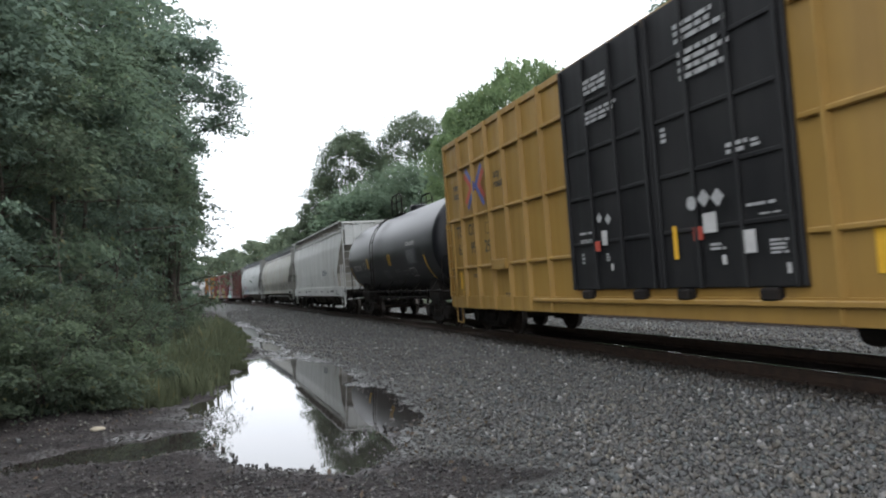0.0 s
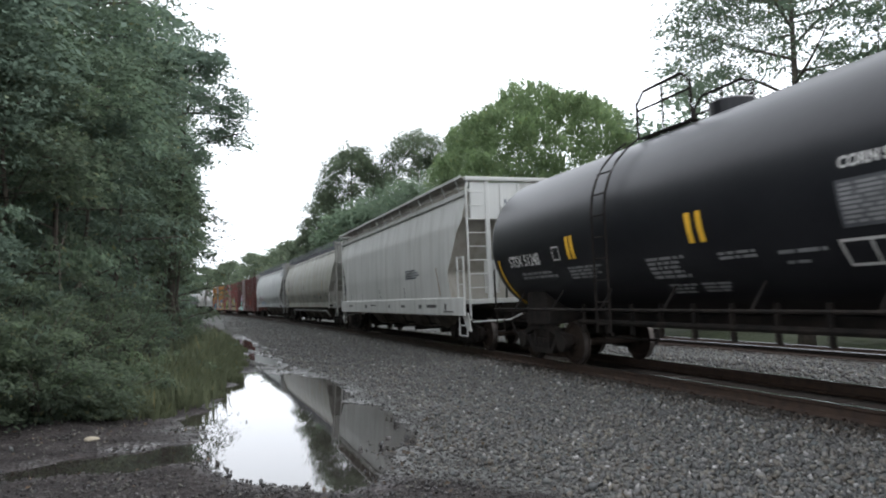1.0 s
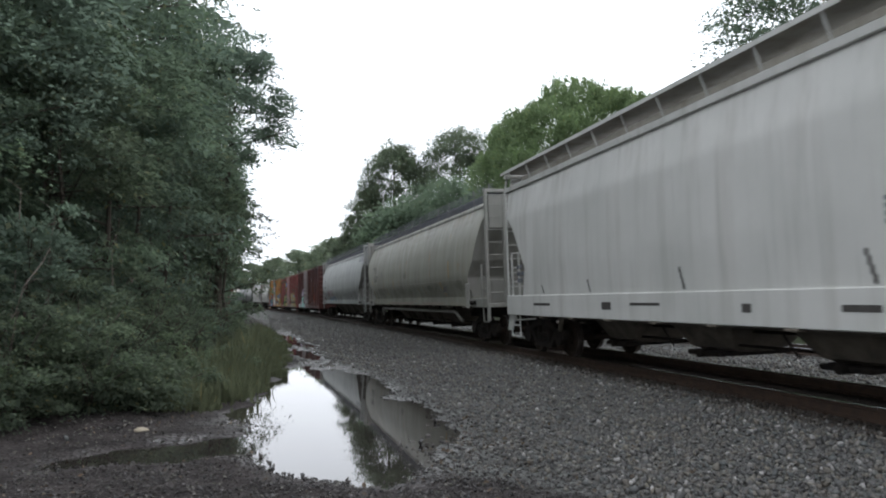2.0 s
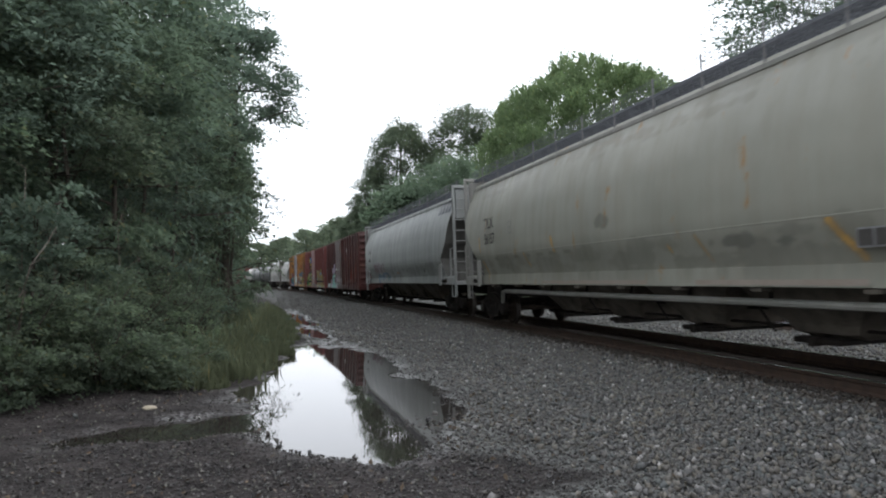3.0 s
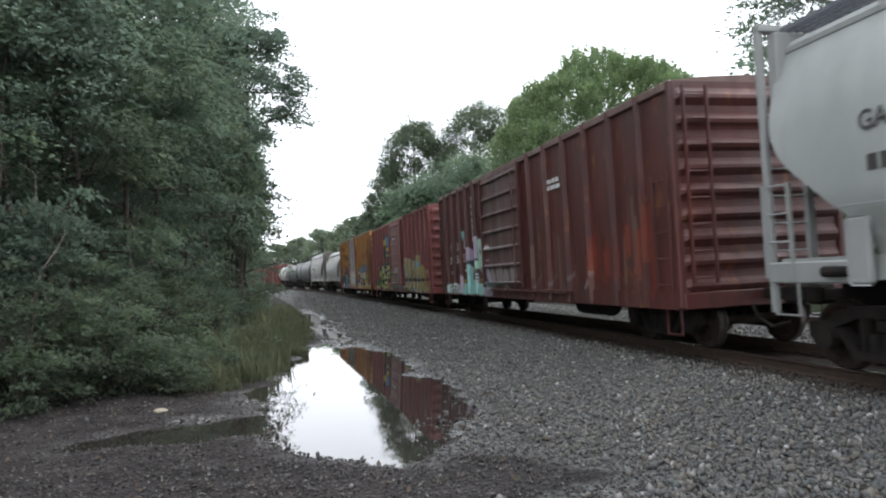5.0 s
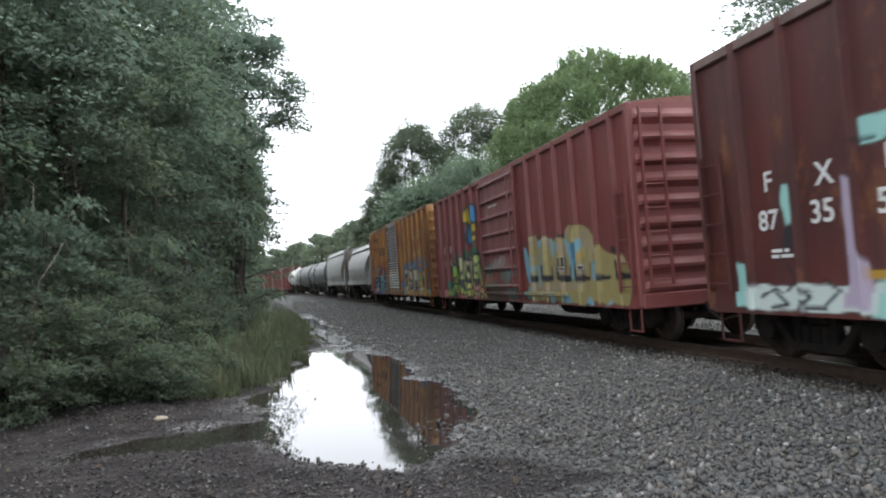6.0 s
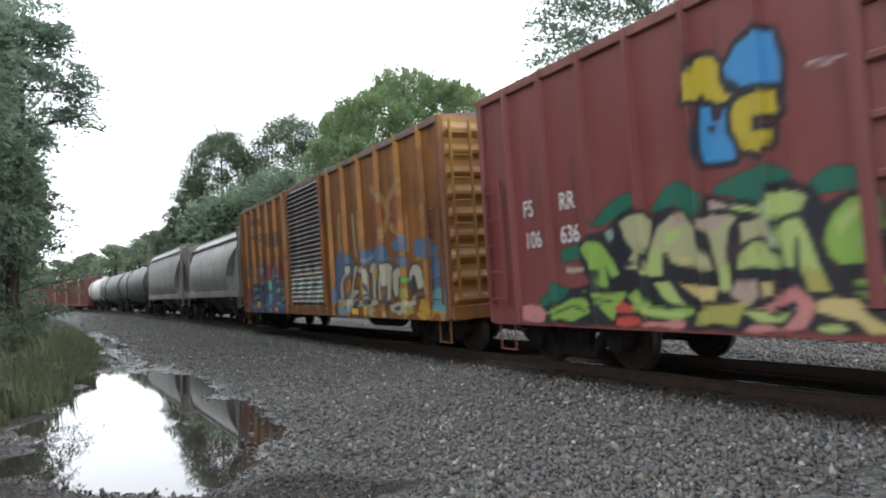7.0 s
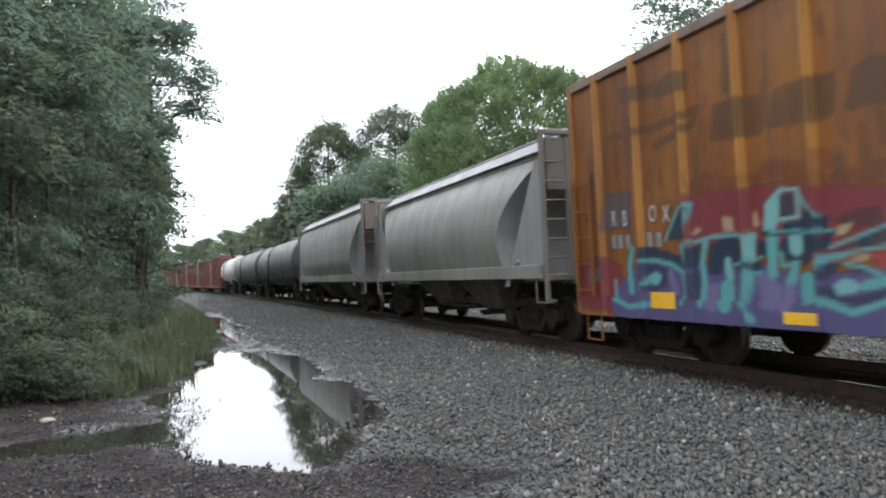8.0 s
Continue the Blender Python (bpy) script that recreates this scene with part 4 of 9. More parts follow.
def hopper_car(label, mid, length, mat, dark, sill, top, section, ends, walk_kind, frame_mat, shapes=(), bays=3, lead=None, pipe=True, group="cars of the freight train"):
    """A covered hopper. section: half widths at heights; ends: how far the side sheet stops short of the car's end at heights; lead: the same for the leading end, where it differs."""
    car = thing("hopper_car", label, "hopper car", group)
    L = length
    zs = np.linspace(sill, top, 76 if shapes else 34)
    xs = np.interp(zs, [a for a, b in section], [b for a, b in section])
    es = np.interp(zs, [a for a, b in ends], [b for a, b in ends])
    ls = np.interp(zs, [a for a, b in lead or ends], [b for a, b in lead or ends])
    k = np.ones(11 if shapes else 5) / (11 if shapes else 5)
    def soft(v):
        pad = len(k) // 2
        w = np.concatenate([[v[0]] * pad, v, [v[-1]] * pad])
        return np.convolve(w, k, "valid")
    if walk_kind != "flat":
        xs, es, ls = soft(xs), soft(es), ls if lead else soft(ls)
    for side in (-1, 1):
        V, F = [], []
        ny = 380 if shapes and side < 0 else 24
        for x, e, f, z in zip(xs, es, ls, zs):
            for i in range(ny + 1):
                V.append((side * x, -L / 2 + f + (L - e - f) * i / ny, z))
        for j in range(len(zs) - 1):
            for i in range(ny):
                a = j * (ny + 1) + i
                q = (a, a + 1, a + ny + 2, a + ny + 1)
                F.append(q if side > 0 else q[::-1])
        w = mesh_part("side_sheet", V, F, mat, car, smooth=True)
        if side < 0:
            sprayed(w, shapes, L)
    for e in (-1, 1):
        V, F = [], []
        for x, d, z in zip(xs, es if e > 0 else ls, zs):
            for q in (-1, -0.5, 0, 0.5, 1):
                V.append((q * (x - 0.002), e * (L / 2 - d), z))
        for j in range(len(zs) - 1):
            for i in range(4):
                a = j * 5 + i
                q = (a, a + 1, a + 6, a + 5)
                F.append(q if e < 0 else q[::-1])
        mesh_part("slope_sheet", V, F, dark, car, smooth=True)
    # arched roof
    V, F = [], []
    n = 10
    xt = xs[-1]
    for yy in np.linspace(-L / 2 + ls[-1], L / 2 - es[-1], 13):
        for i in range(n + 1):
            a = math.pi * i / n
            V.append((-xt * math.cos(a), yy, top + 0.26 * math.sin(a) ** 0.8 if 0 < i < n else top))
    for j in range(12):
        for i in range(n):
            a = j * (n + 1) + i
            F.append((a, a + 1, a + n + 2, a + n + 1)[::-1])
    mesh_part("roof", V, F, mat, car, smooth=True)
    for e in (-1, 1):
        bm = bmesh.new()
        bm.faces.new([bm.verts.new((-xt * math.cos(math.pi * i / n), e * (L / 2 - (es if e > 0 else ls)[-1]), top + (0.26 * math.sin(math.pi * i / n) ** 0.8 if 0 < i < n else 0))) for i in range(n + 1)])
        part("roof_end", bm, mat, car)
    part("hatch_trough", box(-0.35, 0.35, -L / 2 + 1.2, L / 2 - 1.2, top + 0.22, top + 0.36, 0.03), mat, car)
    for side in (-1, 1):
        # side sill and its end plates, and the weld bead along the crease
        so = xs[0] + (0.05 if walk_kind == "flat" else 0.07)
        if walk_kind == "grid":
            s = part("side_sill", strip_bm(side * (xs[0] - 0.02), side * so, -L / 2 + 0.25, L / 2 - 0.25, sill - 0.08, sill + 0.19, 420), mat, car)
            if side < 0:
                sprayed(s, shapes, L)
        else:
            part("side_sill", box(min(side * (xs[0] - 0.02), side * so), max(side * (xs[0] - 0.02), side * so), -L / 2 + 0.25, L / 2 - 0.25, sill - 0.08 if walk_kind != "flat" else sill - 0.42, sill + (0.06 if walk_kind == "flat" else 0.19), 0.012), frame_mat if walk_kind == "flat" else mat, car)
        if walk_kind == "grid":
            zc = 1.97
            ec = float(np.interp(zc, zs, es)) + 0.05
            xc = side * (float(np.interp(zc, zs, xs)) - 0.0285)
            part("crease_bead", tube([(xc, -L / 2 + (float(np.interp(zc, zs, ls)) + 0.02 if lead else ec), zc), (xc, L / 2 - ec, zc)], 0.032, 12), mat, car)
        if walk_kind == "flat":
            part("top_chord", box(min(side * (xt - 0.02), side * (xt + 0.07)), max(side * (xt - 0.02), side * (xt + 0.07)), -L / 2 + 0.1, L / 2 - 0.1, top - 0.1, top + 0.03, 0.015), frame_mat, car)
        else:
            part("top_chord", box(min(side * (xt - 0.03), side * (xt + 0.03)), max(side * (xt - 0.03), side * (xt + 0.03)), -L / 2 + ls[-1], L / 2 - es[-1], top - 0.06, top + 0.03, 0.012), frame_mat, car)
        for e in (-1, 1):
            y = e * (L / 2 - (1.58 if walk_kind == "grid" else 0.75))
            hy = 0.16 if walk_kind == "grid" else 0.28
            if walk_kind not in ("flat", "plainboard"):
                part("end_plate", box(min(side * 1.50, side * 1.54), max(side * 1.50, side * 1.54), y - hy, y + hy, sill - 0.14, sill + 0.63, 0.04), frame_mat, car)
            yl = e * (L / 2 - (0.02 if walk_kind == "grid" else 0.42)) - (0.46 if e > 0 else 0)
            if walk_kind != "plainboard":
                ladder(car, side * 1.44, yl, sill - 0.05, sill + 1.15, frame_mat, 0.46, 0.36)
            stirrup(car, side * 1.42, e * (L / 2 - 0.06) - (0.46 if e > 0 else 0), sill - 0.1, frame_mat)
            if walk_kind == "flat":
                yc = e * (L / 2 - 0.08)
                part("corner_post", tube([(side * 1.42, yc, sill - 0.4), (side * 1.42, yc, top + 0.05), (side * 1.34, yc, top + 0.38)], 0.028, 6), frame_mat, car)
            else:
                part("corner_post", box(side * 1.40 - 0.04, side * 1.40 + 0.04, e * (L / 2 - 0.08) - 0.05, e * (L / 2 - 0.08) + 0.05, sill - 0.5, top + 0.36, 0.012), frame_mat, car)
            part("end_post", box(side * 0.82 - 0.06, side * 0.82 + 0.06, e * (L / 2 - 0.12) - 0.04, e * (L / 2 - 0.12) + 0.04, sill - 0.1, top + 0.3, 0.012), frame_mat, car)
            for i in range(9):
                zz = sill + 0.3 + i * 0.36
                if zz < top + 0.1:
                    part("rung", tube([(side * 1.40, e * (L / 2 - 0.08), zz), (side * 0.82, e * (L / 2 - 0.12), zz)], 0.015, 5), frame_mat, car)
    for e in (-1, 1):
        a, b = sorted((e * (L / 2 - 0.95), e * L / 2))
        part("end_platform", box(-1.42, 1.42, a, b, sill - 0.12, sill, 0.01), frame_mat, car)
        part("end_frame_top", box(-1.44, 1.44, e * (L / 2 - 0.1) - 0.07, e * (L / 2 - 0.1) + 0.07, top + 0.28, top + 0.38, 0.015), frame_mat, car)
        for xx in (-0.42, 0.1, 0.55):
            part("panel_rib", box(xx - 0.035, xx + 0.035, min(e * (L / 2 - 0.05), e * (L / 2 - 0.105)), max(e * (L / 2 - 0.05), e * (L / 2 - 0.105)), top - 0.78, top + 0.2, 0.01), frame_mat, car)
        part("end_panel", box(-1.3, 1.3, min(e * (L / 2 - 0.1), e * (L / 2 - 0.28)), max(e * (L / 2 - 0.1), e * (L / 2 - 0.28)), top - 0.75, top + 0.24, 0.015), frame_mat, car)
        if walk_kind == "grid":
            for side in (-1, 1):
                c0, c1 = sorted((e * (L / 2 - 0.02), e * (L / 2 - 1.42)))
                part("end_sill", box(min(side * 1.40, side * 1.45), max(side * 1.40, side * 1.45), c0, c1, sill - 0.12, sill + 0.15, 0.02), frame_mat, car)
                part("jacking_pad", tube([(side * 1.47, e * (L / 2 - 1.4), sill + 0.02), (side * 1.47, e * (L / 2 - 1.0), sill + 0.02)], 0.065, 10), M_BLACK, car)
        part("brake_box", box(-0.2, 0.25, a + 0.1, a + 0.3, sill + 0.2, sill + 0.75, 0.04), frame_mat, car)
        if walk_kind == "flat":
            ye = e * L / 2
            for side in (-1, 1):
                bm = bmesh.new()
                ys = [ye - e * q for q in (0.62, 0.20, 0.02, 0.30)]
                add_plate(bm, list(zip(ys, (sill - 0.34, sill - 0.34, sill - 0.82, sill - 0.82))), side * 1.43, side * 1.46)
                bmesh.ops.recalc_face_normals(bm, faces=bm.faces[:])
                part("corner_plate", bm, frame_mat, car)
                part("step", tube([(side * 1.45, ye - e * 0.85, sill - 0.42), (side * 1.45, ye - e * 0.85, sill - 0.95), (side * 1.45, ye - e * 0.3, sill - 0.95), (side * 1.45, ye - e * 0.3, sill - 0.42)], 0.022, 5), frame_mat, car)
                part("step", tube([(side * 1.45, ye - e * 0.85, sill - 0.68), (side * 1.45, ye - e * 0.3, sill - 0.68)], 0.018, 5), frame_mat, car)
            part("uncoupling_lever", tube([(-1.40, ye, sill - 0.58), (-0.35, ye + e * 0.05, sill - 0.56), (-0.15, ye + e * 0.3, sill - 0.42)], 0.02, 5), frame_mat, car)
            part("air_reservoir", tube([(-0.62, ye - e * 0.45, sill + 0.15), (-0.62, ye - e * 0.45, sill + 1.02)], 0.2, 14), frame_mat, car)
            part("brake_cylinder", tube([(-0.12, ye - e * 0.35, sill + 0.75), (0.55, ye - e * 0.35, sill + 0.75)], 0.16, 12), frame_mat, car)
            part("air_pipe", tube([(-0.32, ye - e * 0.2, sill - 0.1), (-0.32, ye - e * 0.2, sill + 0.95), (-0.2, ye - e * 0.2, sill + 1.06), (0.5, ye - e * 0.2, sill + 1.06)], 0.025, 6), M_BLACK, car)
            part("grab_rail", tube([(-0.8, ye - e * 0.02, sill + 1.18), (1.35, ye - e * 0.02, sill + 1.18)], 0.018, 5), frame_mat, car)
        part("brake_wheel", tube([(0.55 + 0.26 * math.cos(q * 0.5236), e * (L / 2 + 0.02), sill + 1.0 + 0.26 * math.sin(q * 0.5236)) for q in range(13)], 0.018, 5), frame_mat, car)
    # running board on the roof
    for side in (-1, 1):
        if walk_kind == "flat":
            part("running_board", box(min(side * 0.72, side * (xt + 0.17)), max(side * 0.72, side * (xt + 0.17)), -L / 2 + 0.2, L / 2 - 0.2, top + 0.37, top + 0.40), dark, car, "dusty roof walk board")
            part("board_edge", box(side * (xt + 0.18) - 0.012, side * (xt + 0.18) + 0.012, -L / 2 + 0.1, L / 2 - 0.1, top + 0.35, top + 0.42), frame_mat, car)
            part("roof_eave", box(min(side * (xt - 0.25), side * (xt + 0.03)), max(side * (xt - 0.25), side * (xt + 0.03)), -L / 2 + 0.9, L / 2 - 1.1, top + 0.02, top + 0.16, 0.03), dark, car)
            for i in range(15):
                yy = -L / 2 + 0.6 + (L - 1.2) * i / 14
                part("board_bracket", tube([(side * (xt + 0.02), yy, top + 0.02), (side * (xt + 0.15), yy, top + 0.37)], 0.02, 5), frame_mat, car)
        elif walk_kind == "plainboard":
            bm = bmesh.new()
            add_plate(bm, [(-L / 2 + 0.3, 0), (L / 2 - 0.3, 0), (L / 2 - 0.3, 0.012), (-L / 2 + 0.3, 0.012)], 0, 0.62)
            bmesh.ops.rotate(bm, verts=bm.verts[:], matrix=Matrix.Rotation(radians(-40), 3, "Y"))
            if side > 0:
                bmesh.ops.scale(bm, vec=(-1, 1, 1), verts=bm.verts[:])
                bmesh.ops.reverse_faces(bm, faces=bm.faces[:])
            bmesh.ops.translate(bm, vec=(side * (xt + 0.07), 0, top + 0.07), verts=bm.verts[:])
            part("running_board", bm, dark, car, "sloping roof walk sheet")
            part("board_edge", box(side * (xt - 0.30) - 0.02, side * (xt - 0.30) + 0.02, -L / 2 + 0.15, L / 2 - 0.15, top + 0.36, top + 0.42), frame_mat, car)
            for e in (-1, 1):
                bm = bmesh.new()
                ys = [e * (L / 2 - q) for q in (0.12, 1.0, 1.22, 1.72, 0.42, 0.12)]
                add_plate(bm, list(zip(ys, (sill - 0.05, sill - 0.05, sill + 0.26, sill + 0.06, top - 0.15, top - 0.15))), side * 1.34, side * 1.36)
                bmesh.ops.recalc_face_normals(bm, faces=bm.faces[:])
                part("end_gusset", bm, dark, car, "pale end plate between slope sheet and corner post")
                part("jacking_bracket", tube([(side * 1.38, e * (L / 2 - 1.75), sill - 0.22), (side * 1.38, e * (L / 2 - 1.7), sill + 0.02), (side * 1.38, e * (L / 2 - 1.2), sill + 0.28)], 0.05, 6), dark, car, "pale bent bracket")
        else:
            bm = bmesh.new()
            x0, x1 = side * 0.55, side * (xt * 0.98)
            for q in range(6):
                xx = x0 + (x1 - x0) * q / 5
                add_box(bm, xx - 0.008, xx + 0.008, -L / 2 + 0.15, L / 2 - 0.15, top + 0.27, top + 0.32)
            for i in range(int(L / 0.14)):
                yy = -L / 2 + 0.2 + i * 0.14
                add_box(bm, min(x0, x1), max(x0, x1), yy - 0.006, yy + 0.006, top + 0.275, top + 0.31)
            part("running_board", bm, M_MESH, car)
            # mesh toe screen along the board
            bm = bmesh.new()
            for q in range(5):
                add_box(bm, x1 - 0.003, x1 + 0.003, -L / 2 + 0.15, L / 2 - 0.15, top + 0.24 + q * 0.08, top + 0.245 + q * 0.08)
            for i in range(int(L / 0.11)):
                yy = -L / 2 + 0.2 + i * 0.11
                add_box(bm, x1 - 0.004, x1 + 0.004, yy - 0.004, yy + 0.004, top + 0.22, top + 0.60)
            part("board_screen", bm, M_MESH, car)
            for i in range(int(L / 1.35)):
                yy = -L / 2 + 0.5 + i * 1.35
                part("screen_post", box(x1 - 0.012, x1 + 0.012, yy - 0.014, yy + 0.014, top + 0.0, top + 0.61), M_DIMMARK, car)
    # hopper bays and outlets, the train pipe before them and the brackets under the sill
    for i in range(bays):
        pitch = 2.55 if walk_kind == "grid" else (L - 5.6) / bays
        yy = (i - (bays - 1) / 2) * pitch
        w = pitch / 2 * (0.93 if walk_kind == "grid" else 0.8)
        bm, rings = bmesh.new(), []
        for hx, hy, z in ((1.2, w, sill), (1.12, w * 0.94, sill - 0.12), (0.7, 0.62, 0.62), (0.62, 0.54, 0.5), (0.4, 0.45, 0.42)):
            c = 0.3 * hy
            rings.append([bm.verts.new(q) for q in ((-hx, yy - hy + c, z), (-hx + c * 0.5, yy - hy, z), (hx - c * 0.5, yy - hy, z), (hx, yy - hy + c, z), (hx, yy + hy - c, z), (hx - c * 0.5, yy + hy, z), (-hx + c * 0.5, yy + hy, z), (-hx, yy + hy - c, z))])
        for q, r in zip(rings, rings[1:]):
            for j in range(8):
                bm.faces.new((q[j], r[j], r[(j + 1) % 8], q[(j + 1) % 8]))
        bm.faces.new(rings[0]); bm.faces.new(rings[-1][::-1])
        bmesh.ops.recalc_face_normals(bm, faces=bm.faces[:])
        bay = part("hopper_bay", bm, M_BAY, car)
        part("outlet_gate", box(-0.72, 0.72, yy - 0.4, yy + 0.4, 0.36, 0.44, 0.02), M_BLACK, bay)
        part("outlet_tube", tube([(-0.8, yy, 0.40), (0.8, yy, 0.40)], 0.07, 10), M_BLACK, bay)
        part("gate_lever", tube([(-0.9, yy + 0.5, 0.5), (-1.05, yy + 0.62, 0.85)], 0.02, 5), M_BLACK, bay)
    if walk_kind != "plainboard" and pipe:
        part("train_pipe", tube([(-1.1, -L / 2 + 3.45, 0.62), (-1.22, -L / 2 + 3.75, 0.88), (-1.22, -L / 2 + 3.95, 0.92), (-1.22, L / 2 - 2.95, 0.94), (-1.22, L / 2 - 2.75, 0.9), (-1.1, L / 2 - 2.4, 0.62)], 0.055, 8), frame_mat if walk_kind == "grid" else M_BAY, car)
        for i in range(9):
            yy = -L / 2 + 2.4 + (L - 4.8) * i / 8
            part("sill_bracket", box(-(xs[0] + 0.06), -xs[0] + 0.12, yy - 0.11, yy + 0.11, sill - (0.15 if walk_kind == "grid" else 0.46), sill - (0.09 if walk_kind == "grid" else 0.42), 0.01), M_BAY, car)
            part("pipe_hanger", box(-1.18, -1.14, yy - 0.02, yy + 0.02, 0.9, sill), M_BLACK, car)
    TRAIN.append((car, mid, running_gear(car, L, 1.4, 0.76, M_BLACK)))
    return car


def even(a, b, n, w=0.09):
    return [(a + (b - a) * i / (n - 1), w) for i in range(n)]


def yellow_box():
    L, rear = 18.6, 17.4
    mat = car_paint("yellow_car_paint", (0.26, 0.152, 0.036), (0.31, 0.186, 0.046), (0.15, 0.09, 0.035), streak=0.35)
    black = car_paint("black_door_paint", (0.012, 0.012, 0.013), (0.02, 0.02, 0.02), (0.045, 0.042, 0.04), streak=0.25, rough=0.55, gloss=0.2)
    ribs = even(1.15, 5.75, 6) + even(12.1, 17.6, 6)
    car = box_car("tall yellow boxcar with black double plug doors", rear - L / 2, L, 0.66, 5.07, mat, mat, ribs, (6.65, 11.7), black, "plug")
    x = -1.538
    for z in (1.69, 2.95, 4.25):
        for a, b in ((0.08, 6.6), (11.75, 18.52)):
            part("belt_rail", box(-1.60, -1.53, L / 2 - b, L / 2 - a, z - 0.035, z + 0.035, 0.015), mat, car)
    for txt, p, z in (("TB", 0.57, 2.5), ("OX", 1.43, 2.5), ("63", 0.64, 2.04), ("99", 1.52, 2.04), ("29", 2.44, 2.02)):
        lettering(car, txt, p, z, 0.40, M_DARKMARK, L, x, 0.92)
    for txt, p, z in (("next", 0.53, 3.74), ("load", 0.52, 3.51), ("any", 3.24, 3.68), ("road", 3.22, 3.45)):
        lettering(car, txt, p, z, 0.27, M_DARKMARK, L, x, 0.95)
    # emblem of two bent ribbons, back to back
    def chevron(a, m, b, w, mat_):
        bm = bmesh.new()
        a, m, b = Vector(a), Vector(m), Vector(b)
        n1, n2 = Vector((-(m - a).y, (m - a).x)).normalized() * w, Vector((-(b - m).y, (b - m).x)).normalized() * w
        k = (n1 + n2) * (w * w / max(1e-6, (n1 + n2).dot(n1)))
        up = [bm.verts.new((x - 0.064, L / 2 - q.x, q.y)) for q in (a + n1, m + k, b + n2)]
        dn = [bm.verts.new((x - 0.064, L / 2 - q.x, q.y)) for q in (a - n1, m - k, b - n2)]
        bm.faces.new((up[0], up[1], dn[1], dn[0])); bm.faces.new((up[1], up[2], dn[2], dn[1]))
        part("emblem", bm, mat_, car)
    chevron((1.66, 4.13), (2.16, 3.66), (1.71, 3.15), 0.063, M_BLUE)
    chevron((1.56, 3.99), (1.96, 3.66), (1.58, 3.30), 0.063, M_RED)
    chevron((2.70, 4.11), (2.28, 3.66), (2.74, 3.14), 0.063, M_BLUE)
    chevron((2.80, 3.97), (2.48, 3.66), (2.80, 3.32), 0.063, M_RED)
    xd = -1.645
    rows = []
    for k, (p, z, w, h, n) in enumerate(((7.48, 4.34, 0.98, 0.28, 3), (7.5, 3.85, 0.96, 0.24, 3), (9.92, 4.38, 0.98, 0.30, 3), (9.97, 3.86, 0.97, 0.43, 4), (9.47, 3.12, 0.12, 0.24, 3), (10.71, 2.72, 0.38, 0.17, 2), (11.12, 2.74, 0.2, 0.12, 2), (10.97, 2.04, 0.6, 0.06, 1), (11.16, 1.93, 0.4, 0.035, 1), (11.28, 1.46, 0.3, 0.19, 4), (10.29, 1.56, 0.28, 0.11, 2), (7.06, 2.02, 0.5, 0.06, 1), (7.08, 1.88, 0.46, 0.07, 2), (7.08, 1.52, 0.1, 0.2, 3), (7.84, 1.54, 0.14, 0.14, 3))):
        rows += text_block(k + 1, p, z, w, h, n)
    bars(car, "stencil_block", rows, M_SOFTMARK, L, xd)
    bars(car, "placard", [(10.19, 1.80, 0.25, 0.26), (10.83, 1.50, 0.24, 0.28), (7.75, 1.81, 0.16, 0.24), (10.49, 1.38, 0.07, 0.12), (7.96, 1.39, 0.07, 0.11), (11.5, 1.24, 0.05, 0.12)], M_PALEMARK, L, xd)
    bars(car, "placard", [(9.99, 1.72, 0.18, 0.18), (7.54, 1.72, 0.15, 0.17)], M_RED, L, xd - 0.003)
    for p, z, r, n in ((10.07, 2.21, 0.095, 16), (10.31, 2.25, 0.12, 4), (10.56, 2.23, 0.12, 4), (7.81, 2.26, 0.09, 4), (8.07, 2.22, 0.09, 4)):
        bm = bmesh.new()
        bm.faces.new([bm.verts.new((xd - 0.064, L / 2 - p - r * math.cos(2 * math.pi * k / n), z + r * math.sin(2 * math.pi * k / n))) for k in range(n)])
        part("placard", bm, M_SOFTMARK, car)
    bars(car, "reflector", [(9.56, 1.49, 0.09, 0.46)], M_YELLOWMARK, L, xd)
    bars(car, "reflector", [(0.62, 1.15, 0.14, 0.44), (2.86, 1.17, 0.13, 0.42), (12.50, 1.2, 0.2, 0.5)], M_YELLOWMARK, L, x)
    bars(car, "reflector", [(0.76, 0.94, 0.44, 0.018), (0.76, 1.07, 0.44, 0.018), (0.76, 0.94, 0.018, 0.14), (1.19, 0.94, 0.018, 0.14)], M_YELLOWMARK, L, x)
    bars(car, "stencil_block", text_block(11, 0.92, 1.42, 0.24, 0.1, 2) + text_block(14, 0.94, 1.28, 0.18, 0.06, 1) + text_block(13, 1.60, 1.42, 0.38, 0.1, 2) + text_block(15, 3.5, 0.85, 0.3, 0.2, 3) + [(2.56, 2.45, 0.24, 0.015), (2.56, 2.70, 0.24, 0.015), (2.56, 2.45, 0.015, 0.26), (2.79, 2.45, 0.015, 0.26)], M_DARKMARK, L, x)
    part("route_board", box(-1.70, -1.60, L / 2 - 3.88, L / 2 - 3.15, 1.57, 1.80, 0.012), mat, car)


